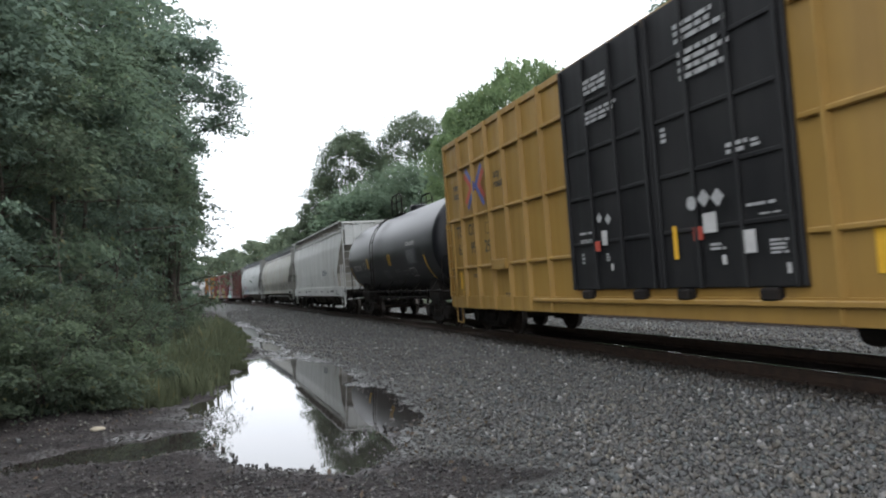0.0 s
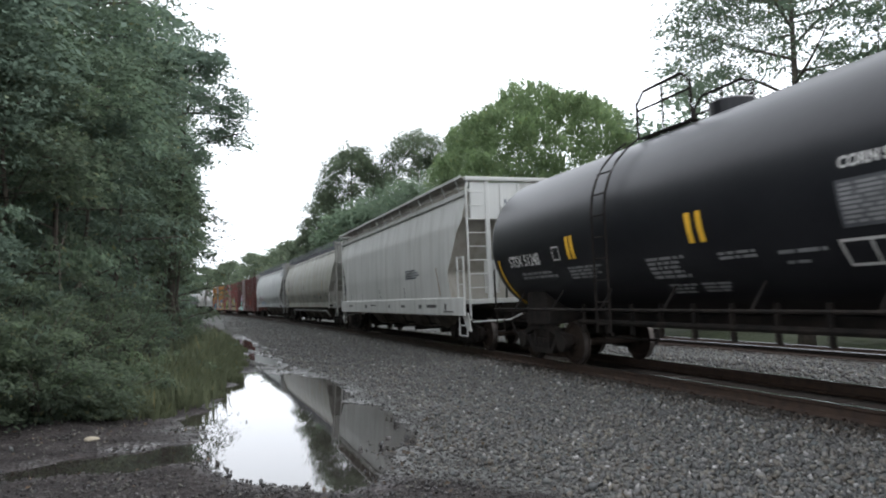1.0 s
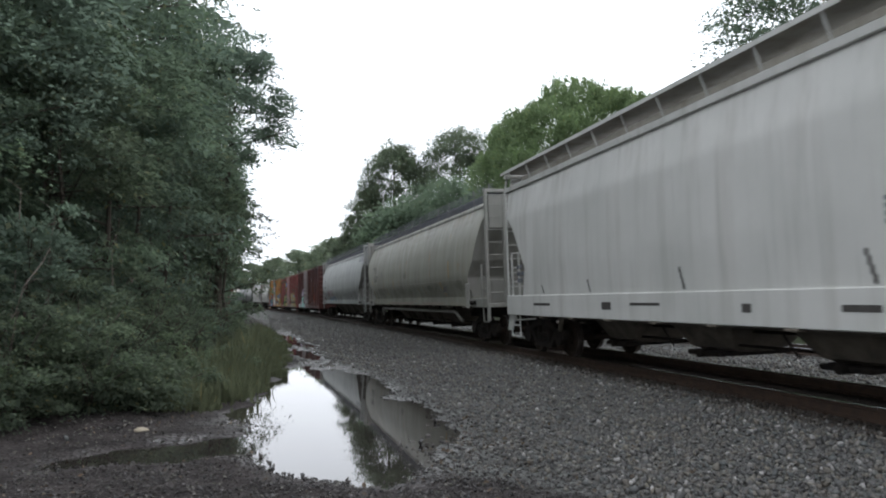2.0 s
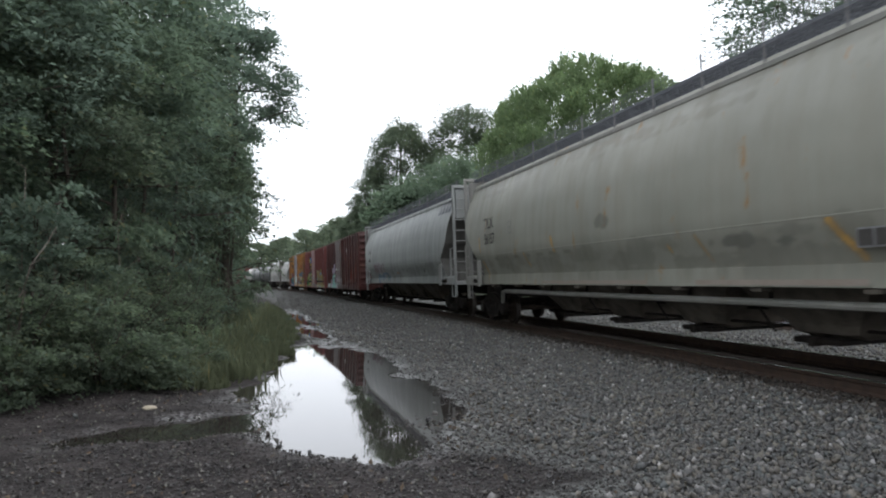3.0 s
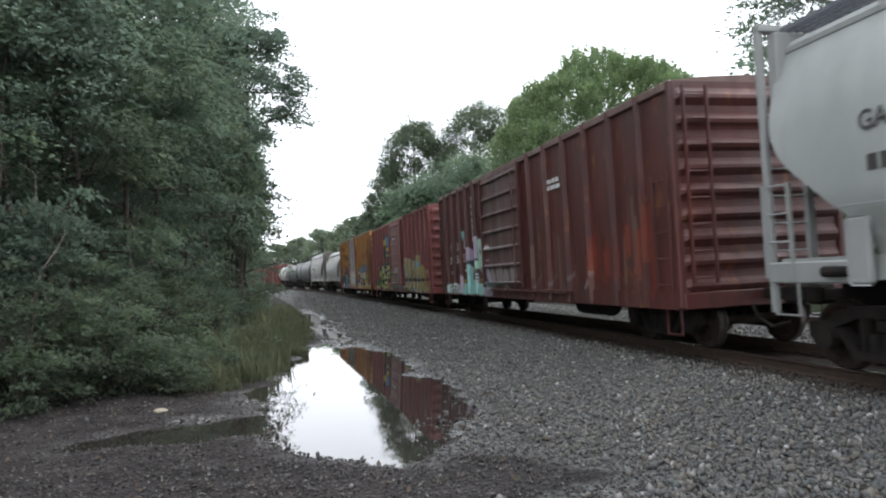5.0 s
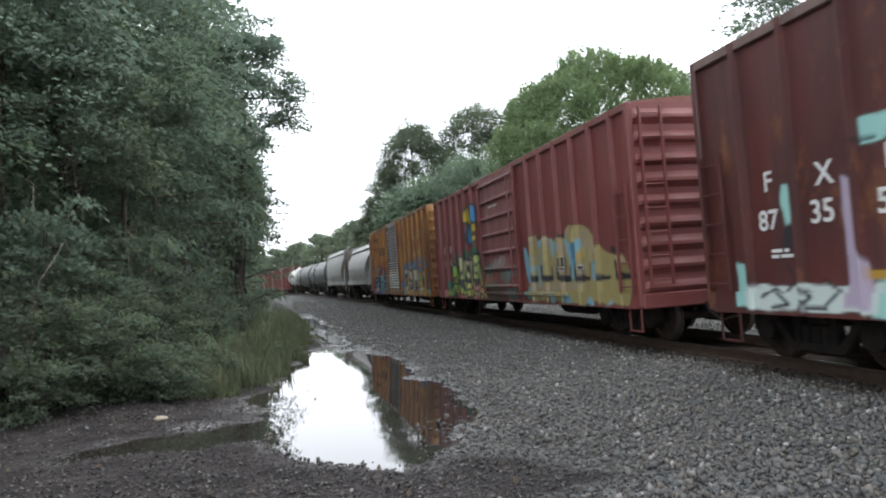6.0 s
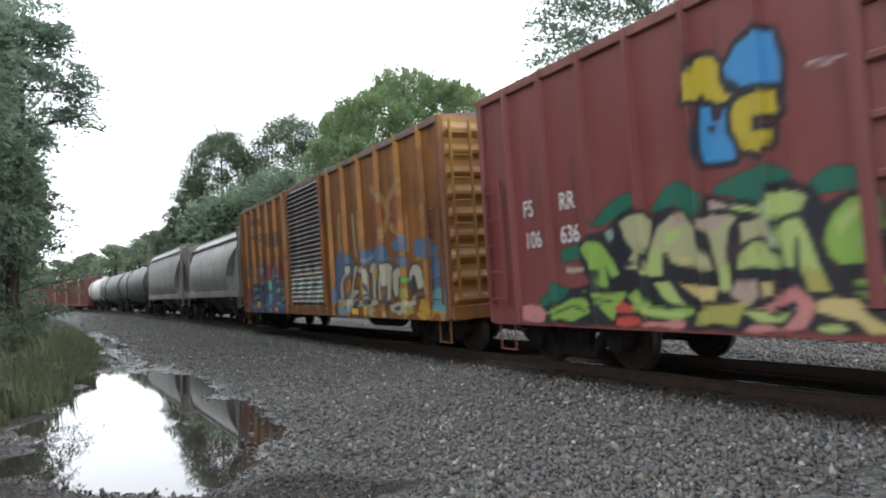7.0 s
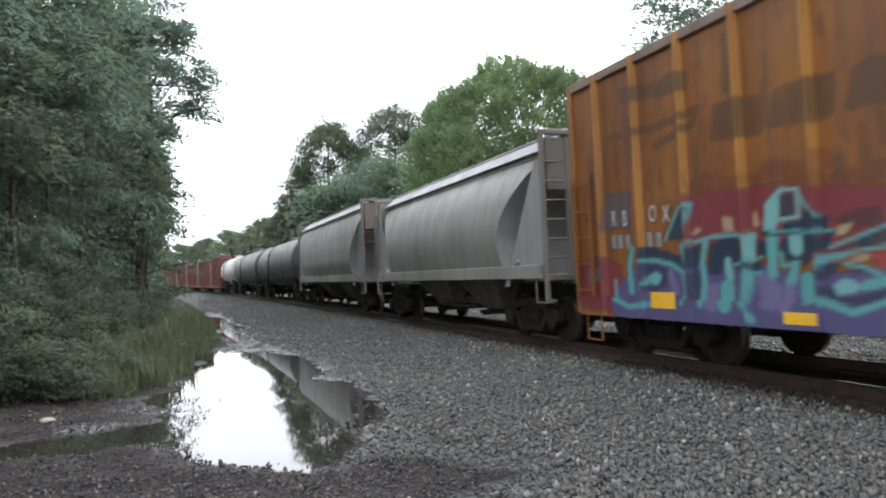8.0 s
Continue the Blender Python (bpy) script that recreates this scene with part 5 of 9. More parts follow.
def black_tank():
    L, rear = 12.75, 31.2
    mat = plain("black_tank_paint", (0.009, 0.0093, 0.0115), (0.015, 0.0155, 0.018), 0.7, 0.34, 0, 0.0, gloss=0.27)
    car = tank_car("glossy black tank car with white stencilling", rear - L / 2, L, mat, 1.57, 2.55)
    # markings follow the curve of the shell
    def curved(name, p, z, w, h, mat_, n=4):
        bm = bmesh.new()
        R = 1.576
        cols = []
        for yy in (L / 2 - p, L / 2 - p - w):
            cols.append([bm.verts.new((-math.sqrt(max(0.01, R * R - (z + h * i / n - 2.55) ** 2)), yy, z + h * i / n)) for i in range(n + 1)])
        for i in range(n):
            bm.faces.new((cols[0][i], cols[1][i], cols[1][i + 1], cols[0][i + 1]))
        part(name, bm, mat_, car)
    def wrap(ob):
        for v in ob.data.vertices:
            v.co.x = -math.sqrt(max(0.01, 1.577 ** 2 - (v.co.z - 2.55) ** 2))
    wrap(lettering(car, "STSX 51248", 1.2, 2.03, 0.33, M_PALEMARK, L, 0, 0.86))
    panel = plain("stencil_panel", (0.055, 0.057, 0.062), (0.075, 0.078, 0.083), 3, 0.5, 0, 0)
    curved("stencil_panel", 9.52, 2.0, 1.08, 0.5, panel, 8)
    wrap(lettering(car, "CORN SYRUP", 9.58, 2.62, 0.17, M_PALEMARK, L, 0, 0.95))
    for a, b, c, d in text_block(21, 1.6, 1.74, 1.75, 0.16, 2) + text_block(22, 3.6, 1.68, 1.2, 0.24, 4) + text_block(23, 6.0, 1.58, 0.9, 0.34, 5) + text_block(24, 6.2, 1.35, 0.65, 0.16, 3) + text_block(25, 6.9, 1.36, 0.72, 0.15, 3) + text_block(26, 7.56, 1.78, 0.7, 0.12, 2) + text_block(27, 8.55, 1.78, 0.75, 0.07, 1) + text_block(28, 8.6, 1.66, 0.45, 0.06, 1) + text_block(29, 9.56, 2.03, 1.0, 0.44, 9):
        curved("stencil_block", a, b, c, d, M_DIMMARK)
    for a in (3.76, 3.92, 7.12, 7.34):
        curved("yellow_bar", a, 2.05, 0.11, 0.42, M_YELLOWMARK, 6)
    for p, z, w, h in ((3.2, 2.06, 0.26, 0.025), (3.2, 2.30, 0.26, 0.025), (3.2, 2.06, 0.025, 0.26), (3.44, 2.06, 0.025, 0.26), (9.40, 1.60, 0.62, 0.03), (9.40, 1.86, 0.62, 0.03), (9.40, 1.6, 0.03, 0.28), (9.75, 1.6, 0.03, 0.28), (9.99, 1.6, 0.03, 0.28)):
        curved("placard_holder", p, z, w, h, M_PALEMARK)
    part("steam_pipe", tube([(-0.9, -L / 2 + 3.0, 0.86), (-0.9, L / 2 - 3.0, 0.86)], 0.05, 8), M_BLACK, car)
    for k in range(9):
        yy = -L / 2 + 3.2 + (L - 6.4) * k / 8
        part("pipe_hanger", box(-0.93, -0.87, yy - 0.03, yy + 0.03, 0.66, 1.2), M_BLACK, car)
    for e, at in ((-1, 1.35), (1, 0.66)):
        bm = bmesh.new()
        for k in range(10):
            a0, a1 = radians(192 + k * 4.6), radians(192 + k * 4.6 + 4.6)
            q = [(rr * math.cos(a), e * (L / 2 - at + 0.05), 2.55 + rr * math.sin(a)) for a, rr in ((a0, 1.582), (a1, 1.582))]
            w = [(rr * math.cos(a), e * (L / 2 - at - 0.05), 2.55 + rr * math.sin(a)) for a, rr in ((a0, 1.582), (a1, 1.582))]
            bm.faces.new([bm.verts.new(v) for v in (q[0], q[1], w[1], w[0])])
        part("yellow_bar", bm, M_YELLOWMARK, car)


def white_hopper():
    L, rear = 16.7, 49.4
    mat = car_paint("white_hopper_paint", (0.43, 0.435, 0.41), (0.51, 0.51, 0.485), (0.22, 0.20, 0.17), streak=0.45)
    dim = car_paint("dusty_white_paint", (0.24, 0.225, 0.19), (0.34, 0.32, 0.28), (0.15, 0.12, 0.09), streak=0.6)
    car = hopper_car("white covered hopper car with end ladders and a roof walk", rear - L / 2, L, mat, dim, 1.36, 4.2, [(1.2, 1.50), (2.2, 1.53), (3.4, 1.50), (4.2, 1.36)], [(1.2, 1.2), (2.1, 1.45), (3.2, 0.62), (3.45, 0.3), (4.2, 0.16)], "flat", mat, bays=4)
    x = -1.537
    bars(car, "stencil_block", text_block(31, 11.2, 2.05, 1.5, 0.32, 4) + text_block(32, 1.0, 1.7, 0.45, 0.5, 3), M_GREYMARK, L, x)
    bars(car, "stencil_block", [(2.0, 1.18, 0.9, 0.06), (5.2, 1.12, 0.35, 0.14), (6.2, 1.2, 0.9, 0.05), (9.0, 1.12, 0.18, 0.12), (10.6, 1.15, 0.5, 0.08), (12.6, 1.12, 0.3, 0.12), (13.4, 1.14, 0.9, 0.1), (15.0, 1.08, 0.14, 0.18), (14.9, 1.02, 0.8, 0.04)], M_DARKMARK, L, -1.556)
    for p, h in ((2.4, 0.2), (4.6, 0.25), (7.6, 0.35), (10.9, 0.4)):
        bars(car, "weld_seam", [(p + 0.03 * k, 1.45 + h * (3 - k) / 4, 0.05, h / 4) for k in range(4)], M_DARKMARK, L, x + 0.02)
    bars(car, "weld_seam", [(14.33 + 0.06 * k, 1.46 + 0.14 * (5 - k), 0.05, 0.15) for k in range(6)], plain("rust_seam", (0.12, 0.06, 0.02), (0.22, 0.12, 0.03), 6, 0.7), L, x - 0.008)
    for k, (xx, zz) in enumerate(((-0.32, 3.98), (-0.2, 3.98), (-0.08, 3.98), (-0.34, 3.8), (-0.24, 3.8), (-0.14, 3.8), (-0.04, 3.8), (0.25, 3.8))):
        part("number_bar", box(xx, xx + 0.07, -L / 2 + 0.092, -L / 2 + 0.098, zz - 0.1, zz + 0.01), M_GREYMARK, car)


BARREL = [(1.1, 1.30), (1.5, 1.395), (1.9, 1.535), (2.0, 1.56), (2.6, 1.545), (3.2, 1.46), (3.7, 1.31), (4.15, 1.10)]


def beige_hopper():
    L, rear = 19.1, 70.05
    mat = car_paint("beige_hopper_paint", (0.215, 0.214, 0.178), (0.262, 0.258, 0.216), (0.19, 0.165, 0.12), streak=0.22, rusty=0.02, rust=(0.26, 0.15, 0.06), art=True)
    dim = car_paint("grey_end_paint", (0.20, 0.20, 0.18), (0.28, 0.27, 0.25), (0.12, 0.10, 0.08), streak=0.5)
    tan = (0.45, 0.27, 0.08)
    shapes = [("s", ([(1.75, 2.5), (1.85, 2.1)], 0.04), tan), ("s", ([(1.95, 1.8), (2.2, 1.35)], 0.04), tan), ("s", ([(5.2, 1.9), (5.4, 1.6)], 0.04), tan), ("s", ([(15.6, 2.6), (15.65, 2.1)], 0.05), tan), ("s", ([(6.9, 2.2), (7.0, 1.9)], 0.05), tan), ("s", ([(14.52, 1.92), (14.66, 1.72), (14.86, 1.48)], 0.06), tan), ("s", ([(12.04, 1.9), (12.29, 1.52)], 0.035), (*tan, 0.7)), ("s", ([(11.3, 1.78), (11.36, 1.68)], 0.03), tan)]
    ochre = random.Random(83)
    for k in range(46):    # rust-tan stains that creep down from the roof
        p, z = ochre.uniform(2.0, L - 1.2), 4.12 - 0.5 * ochre.random() ** 2
        shapes.append(("e", (p, z, ochre.uniform(0.2, 1.0), ochre.uniform(0.03, 0.10), 0), (0.30, 0.21, 0.11, ochre.uniform(0.10, 0.26))))
    shapes += [("e", (12.9, 1.77, 0.42, 0.09, 0), (0.07, 0.07, 0.062, 0.5)), ("e", (13.7, 1.72, 0.2, 0.05, 0), (0.07, 0.07, 0.062, 0.5)), ("e", (9.2, 2.35, 0.3, 0.12, 0), (0.09, 0.085, 0.075, 0.45)), ("e", (16.6, 1.8, 0.5, 0.12, 0), (0.08, 0.08, 0.07, 0.5))]
    shapes += [("s", ([(3.0 + i * 0.75, 1.86), (3.3 + i * 0.75, 1.85)], 0.035), (0.15, 0.13, 0.1, 0.45)) for i in range(7)]
    grime = random.Random(81)
    for k in range(60):
        p = grime.uniform(1.6, L - 1.6)
        shapes.append(("e", (p, grime.uniform(1.32, 1.86), grime.uniform(0.15, 0.7), grime.uniform(0.05, 0.16), 0), ((0.13, 0.12, 0.095, 0.25), (0.09, 0.08, 0.065, 0.22), (0.17, 0.13, 0.08, 0.2))[k % 3]))
    car = hopper_car("weathered beige covered hopper car with rounded sides", rear - L / 2, L, mat, dim, 1.22, 4.12, BARREL, [(1.1, 1.75), (1.7, 1.65), (2.1, 1.15), (2.6, 0.5), (3.0, 0.26), (4.2, 0.16)], "grid", dim, shapes, 4, lead=[(1.2, 1.55), (2.01, 1.50), (2.25, 1.27), (2.49, 0.99), (2.83, 0.88), (3.19, 0.75), (3.54, 0.65), (4.12, 0.46)])
    x = -1.54
    lettering(car, "TILX", 2.3, 2.72, 0.42, M_DARKMARK, L, x - 0.03, 0.95)
    lettering(car, "56157", 2.3, 2.28, 0.42, M_DARKMARK, L, x - 0.03, 0.85)
    bars(car, "stencil_block", [(4.27, 2.48, 0.24, 0.012), (4.27, 2.77, 0.24, 0.012), (4.27, 2.48, 0.012, 0.3), (4.50, 2.48, 0.012, 0.3), (4.34, 2.6, 0.06, 0.05)], M_GREYMARK, L, x - 0.025)
    bars(car, "sticker", [(14.88, 1.58, 0.46, 0.22)], M_DIMMARK, L, x + 0.02)
    bars(car, "sticker_pane", [(14.90, 1.60, 0.19, 0.18), (15.12, 1.60, 0.2, 0.18)], M_DARKMARK, L, x + 0.016)
    bars(car, "stripe", [(6.2, 1.17, 4.5, 0.07), (12.0, 1.17, 3.0, 0.07)], plain("faded_red", (0.25, 0.20, 0.165), (0.28, 0.24, 0.205), 3, 0.6, 0, 0), L, -1.521)


def grey_hopper():
    L, rear = 18.4, 89.75
    mat = car_paint("pale_grey_hopper_paint", (0.232, 0.248, 0.236), (0.292, 0.305, 0.292), (0.18, 0.165, 0.14), streak=0.22, art=True)
    dim = car_paint("grey_hopper_end", (0.22, 0.23, 0.22), (0.30, 0.30, 0.29), (0.13, 0.11, 0.09), streak=0.5)
    # end slope sheets much darker than the side sheets, with strong streaks
    slope = car_paint("dark_slope_paint", (0.07, 0.066, 0.06), (0.13, 0.125, 0.115), (0.05, 0.042, 0.035), streak=0.8)
    red, blue, teal, olive = (0.15, 0.04, 0.075, 0.85), (0.02, 0.10, 0.22, 0.95), (0.04, 0.16, 0.20, 0.8), (0.14, 0.12, 0.04, 0.95)
    shapes = []
    white, rustc, fade = (0.5, 0.5, 0.48), (0.35, 0.15, 0.06), (0.36, 0.20, 0.17, 0.4)
    shapes += [("s", ([(3.59, 1.68), (3.56, 2.08)], 0.077), red), ("s", ([(3.56, 2.08), (4.16, 1.98), (3.74, 1.90), (4.22, 1.71)], 0.084), red), ("s", ([(4.51, 1.70), (4.76, 2.15), (5.02, 1.73)], 0.070), red), ("s", ([(5.24, 2.07), (5.17, 1.73)], 0.070), red), ("s", ([(5.61, 2.04), (5.26, 1.87), (5.67, 1.71)], 0.063), red), ("s", ([(5.88, 2.12), (5.90, 1.79), (6.10, 1.76), (6.16, 2.09)], 0.070), red), ("s", ([(4.27, 1.53), (4.24, 1.18), (4.77, 1.23), (4.37, 1.39), (4.90, 1.49)], 0.070), blue), ("s", ([(5.07, 1.23), (5.28, 1.48), (5.53, 1.23)], 0.070), blue)]
    shapes += [("s", ([(5.64, 1.47), (5.97, 1.23)], 0.070), blue), ("s", ([(6.06, 1.41), (6.24, 1.23)], 0.063), blue), ("s", ([(6.39, 1.48), (6.97, 1.40), (7.35, 1.23)], 0.036), teal), ("s", ([(4.98, 1.33), (5.35, 1.18), (5.72, 1.34), (6.04, 1.18)], 0.040), white), ("s", ([(7.85, 1.38), (7.95, 1.19), (8.13, 1.30), (8.30, 1.45), (8.34, 1.23), (8.64, 1.24)], 0.024), olive), ("s", ([(9.03, 1.63), (9.41, 1.61)], 0.035), rustc), ("s", ([(9.45, 1.40), (10.20, 1.37)], 0.030), fade), ("s", ([(9.44, 1.31), (10.19, 1.28)], 0.030), fade)]
    shapes += [("p", ([(3.98, 1.62), (4.97, 1.58), (5.05, 1.18), (4.05, 1.16)], 0.0), (0.03, 0.15, 0.27, 0.85)), ("e", (4.5, 1.36, 0.13, 0.07, 0), (0.4, 0.42, 0.42, 0.8)), ("s", ([(5.1, 1.5), (5.6, 1.62), (6.2, 1.62), (6.8, 1.58), (7.15, 1.42), (7.3, 1.2)], 0.05), blue), ("s", ([(5.5, 1.55), (5.3, 1.3), (5.6, 1.16), (5.8, 1.4), (5.75, 1.58)], 0.03), blue), ("s", ([(6.1, 1.58), (6.05, 1.3), (6.25, 1.16)], 0.035), blue), ("s", ([(6.5, 1.55), (6.8, 1.3)], 0.025), teal), ("s", ([(3.3, 2.05), (3.6, 1.9), (4.0, 2.1), (4.2, 1.75), (4.35, 2.15), (4.6, 1.8), (4.9, 2.15), (5.3, 1.75)], 0.05), (0.16, 0.05, 0.09, 0.6))]
    grime = random.Random(82)
    for k in range(60):
        p = grime.uniform(1.6, L - 1.6)
        shapes.append(("e", (p, grime.uniform(1.32, 1.86), grime.uniform(0.15, 0.7), grime.uniform(0.05, 0.16), 0), ((0.13, 0.12, 0.095, 0.25), (0.09, 0.08, 0.065, 0.22), (0.17, 0.13, 0.08, 0.2))[k % 3]))
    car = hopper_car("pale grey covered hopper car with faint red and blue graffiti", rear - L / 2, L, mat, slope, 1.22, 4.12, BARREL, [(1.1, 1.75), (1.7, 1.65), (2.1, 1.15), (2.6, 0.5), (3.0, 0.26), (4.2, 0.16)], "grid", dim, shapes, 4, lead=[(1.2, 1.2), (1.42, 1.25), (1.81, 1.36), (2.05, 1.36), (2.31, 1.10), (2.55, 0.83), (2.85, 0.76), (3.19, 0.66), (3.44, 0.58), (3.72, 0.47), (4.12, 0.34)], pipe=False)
    x = -1.54
    lettering(car, "GACX", 1.7, 2.75, 0.3, M_DARKMARK, L, x, 0.9)
    bars(car, "stencil_block", text_block(41, 1.8, 2.25, 0.7, 0.28, 1), M_DARKMARK, L, x - 0.02)
    # builder's emblem as plain slanted blocks near the roof
    bm = bmesh.new()
    for i in range(4):
        p, z = 16.15 + i * 0.41, 3.66
        for a, b, c, d in ((0, 0, 0.12, 0.46), (0.12, 0.0, 0.18, 0.11), (0.12, 0.34, 0.18, 0.12), (0.22, 0.0, 0.1, 0.25)):
            q = [(p + a + 0.1 * (b), z + b), (p + a + c + 0.1 * b, z + b), (p + a + c + 0.15 * (b + d), z + b + d * 0.85), (p + a + 0.15 * (b + d), z + b + d * 0.85)]
            bm.faces.new([bm.verts.new((-np.interp(v, [3.2, 3.8, 4.2], [1.46, 1.28, 1.08]) - 0.012, L / 2 - u, v)) for u, v in q])
    part("emblem", bm, M_GREYMARK, car)
    bars(car, "stencil_block", [(14.6, 1.55, 0.22, 0.18)], M_DARKMARK, L, x - 0.02)


def dark_red_box():
    L, rear = 15.55, 107.15
    mat = car_paint("dark_red_paint", (0.055, 0.018, 0.016), (0.092, 0.024, 0.020), (0.034, 0.020, 0.018), streak=0.6, rusty=0.22, art=True)
    roofm = plain("dull_roof", (0.10, 0.06, 0.05), (0.18, 0.12, 0.10), 2, 0.7)
    mint, mint2, white, lilac, pale, black, ochre = (0.27, 0.50, 0.46), (0.36, 0.56, 0.45), (0.55, 0.55, 0.55), (0.36, 0.30, 0.38), (0.46, 0.53, 0.50), (0.02, 0.02, 0.026), (0.36, 0.21, 0.03)
    S = []
    rng = random.Random(12)
    for i in range(34):
        p = rng.uniform(5.6, 15.0)
        z = rng.uniform(0.9, 1.7)
        S.append(("s", ([(p, z), (p + rng.uniform(-0.03, 0.03), z + rng.uniform(0.3, 1.3))], rng.uniform(0.02, 0.07)), ((0.20, 0.05, 0.025, 0.7), (0.06, 0.02, 0.016, 0.7), (0.30, 0.20, 0.15, 0.5))[i % 3]))
    S.append(("f", (5.5, 8.65, 1.05, 4.1), (0.15, 0.095, 0.082, 0.5)))
    for i in range(26):    # fresh red rust at the leading end, pale runs below the door
        p, z = 14.9 - rng.random() ** 1.5 * 2.6, rng.uniform(0.8, 2.0)
        S.append(("s", ([(p, z), (p + rng.uniform(-0.03, 0.03), z + rng.uniform(0.2, 0.8))], rng.uniform(0.03, 0.10)), (0.24, 0.04, 0.02, rng.uniform(0.3, 0.8))))
    for i in range(14):
        p = rng.uniform(9.0, 14.6)
        S.append(("s", ([(p, 0.75), (p + rng.uniform(-0.02, 0.02), rng.uniform(1.0, 1.6))], rng.uniform(0.008, 0.02)), (0.36, 0.27, 0.2, 0.6)))
    for i in range(4):
        S += [("e", (6.2 + i * 0.6, 1.2 + 0.15 * (i % 2), 0.26, 0.3, 0), (*white, 0.55)), ("s", ([(9.4 + i * 0.9, 1.0), (9.8 + i * 0.9, 1.3)], 0.05), (*white, 0.35))]
    S += [("p", ([(3.42, 2.40), (3.78, 2.23), (4.23, 2.10), (4.39, 2.12), (4.36, 1.83), (3.96, 1.82), (3.40, 1.81)], 0.0), lilac), ("p", ([(4.34, 2.57), (4.63, 2.59), (4.62, 1.84), (4.30, 1.83), (4.37, 2.19)], 0.0), lilac), ("p", ([(3.34, 1.83), (4.08, 1.83), (4.41, 1.82), (4.44, 1.67), (4.11, 1.64), (4.09, 1.51), (3.70, 1.63)], 0.0), black), ("p", ([(2.82, 1.09), (3.50, 1.10), (4.00, 1.25), (4.52, 1.09), (5.60, 1.08), (6.09, 0.96), (6.06, 0.70), (5.47, 0.69), (4.48, 0.73), (2.76, 0.70)], 0.0), mint), ("p", ([(5.16, 0.89), (5.59, 0.99), (6.08, 0.93), (6.06, 0.70), (5.47, 0.69), (5.14, 0.72)], 0.0), lilac)]
    S += [("p", ([(4.62, 2.45), (4.90, 2.47), (5.11, 2.34), (5.20, 2.12), (5.20, 1.95), (4.97, 1.94), (4.90, 2.13), (4.76, 2.18), (4.79, 2.03), (5.11, 1.90), (5.32, 1.81), (5.29, 1.61), (5.07, 1.59), (5.05, 1.43), (4.78, 1.51), (4.42, 1.53), (4.34, 1.68), (4.36, 1.83), (4.61, 1.80)], 0.0), mint2), ("p", ([(3.40, 1.79), (3.82, 1.64), (4.10, 1.55), (4.00, 1.25), (3.75, 1.10), (3.45, 1.18), (3.39, 1.42)], 0.0), mint), ("p", ([(3.75, 1.84), (3.96, 1.82), (3.95, 1.71), (3.73, 1.72)], 0.0), black), ("p", ([(3.68, 1.67), (4.05, 1.60), (4.11, 1.52), (3.75, 1.56)], 0.0), white)]
    S += [("p", ([(4.09, 1.51), (4.33, 1.64), (4.48, 1.53), (4.64, 1.23), (4.43, 1.00), (4.17, 1.23)], 0.0), pale), ("s", ([(4.36, 1.44), (4.68, 1.39)], 0.02), black), ("s", ([(4.37, 1.35), (4.68, 1.29)], 0.02), black), ("s", ([(4.40, 1.25), (4.66, 1.20)], 0.02), black), ("p", ([(4.79, 1.61), (5.15, 1.49), (5.09, 1.38), (4.82, 1.49)], 0.0), black), ("p", ([(4.73, 1.56), (4.88, 1.53), (5.09, 1.42), (5.04, 1.37), (4.77, 1.47)], 0.0), white), ("p", ([(4.72, 1.23), (5.25, 1.23), (5.24, 1.15), (4.75, 1.15)], 0.0), ochre), ("p", ([(4.72, 1.09), (4.79, 0.96), (4.67, 0.95)], 0.0), white), ("p", ([(5.03, 1.09), (5.13, 1.01), (5.04, 0.97)], 0.0), white), ("p", ([(0.56, 1.38), (0.81, 1.34), (0.83, 1.12), (1.27, 0.75), (0.57, 0.75), (0.56, 1.12)], 0.0), mint)]
    S += [("p", ([(0.72, 1.06), (2.89, 1.06), (2.84, 0.74), (0.77, 0.73)], 0.0), pale), ("s", ([(1.10, 0.91), (1.31, 1.01), (1.56, 0.82), (1.27, 0.77)], 0.025), black), ("s", ([(1.69, 1.06), (1.93, 0.92), (1.73, 0.78), (2.16, 0.79)], 0.025), black), ("s", ([(2.12, 1.11), (2.35, 0.97), (2.16, 0.83)], 0.02), black), ("s", ([(1.54, 1.30), (1.69, 1.11), (1.49, 0.97)], 0.02), black), ("p", ([(2.46, 2.29), (2.66, 2.24), (2.66, 1.54), (2.79, 1.10), (2.75, 0.78), (2.40, 0.79), (2.48, 1.37)], 0.0), lilac), ("p", ([(1.55, 2.32), (1.78, 2.26), (1.78, 1.87), (1.58, 1.78), (1.52, 2.08)], 0.0), mint), ("p", ([(1.58, 1.78), (1.77, 1.82), (1.72, 1.49), (1.47, 1.45)], 0.0), black)]
    S += [("p", ([(2.76, 1.21), (3.39, 1.22), (3.38, 1.13), (2.75, 1.12)], 0.0), ochre), ("p", ([(2.77, 2.84), (3.14, 2.84), (3.13, 2.57), (2.76, 2.53)], 0.0), mint), ("s", ([(2.74, 2.61), (2.95, 2.60)], 0.02), black), ("p", ([(5.38, 1.61), (5.54, 1.59), (5.63, 1.34), (5.76, 1.11), (5.36, 1.09)], 0.0), black), ("p", ([(5.54, 1.63), (5.82, 1.62), (5.98, 1.44), (6.06, 1.20), (6.06, 0.95), (5.83, 1.05), (5.63, 1.34)], 0.0), lilac), ("p", ([(5.32, 2.17), (5.73, 2.22), (5.99, 2.20), (6.07, 2.06), (5.71, 2.05)], 0.0), white), ("s", ([(5.52, 1.76), (5.94, 1.78)], 0.02), lilac)]
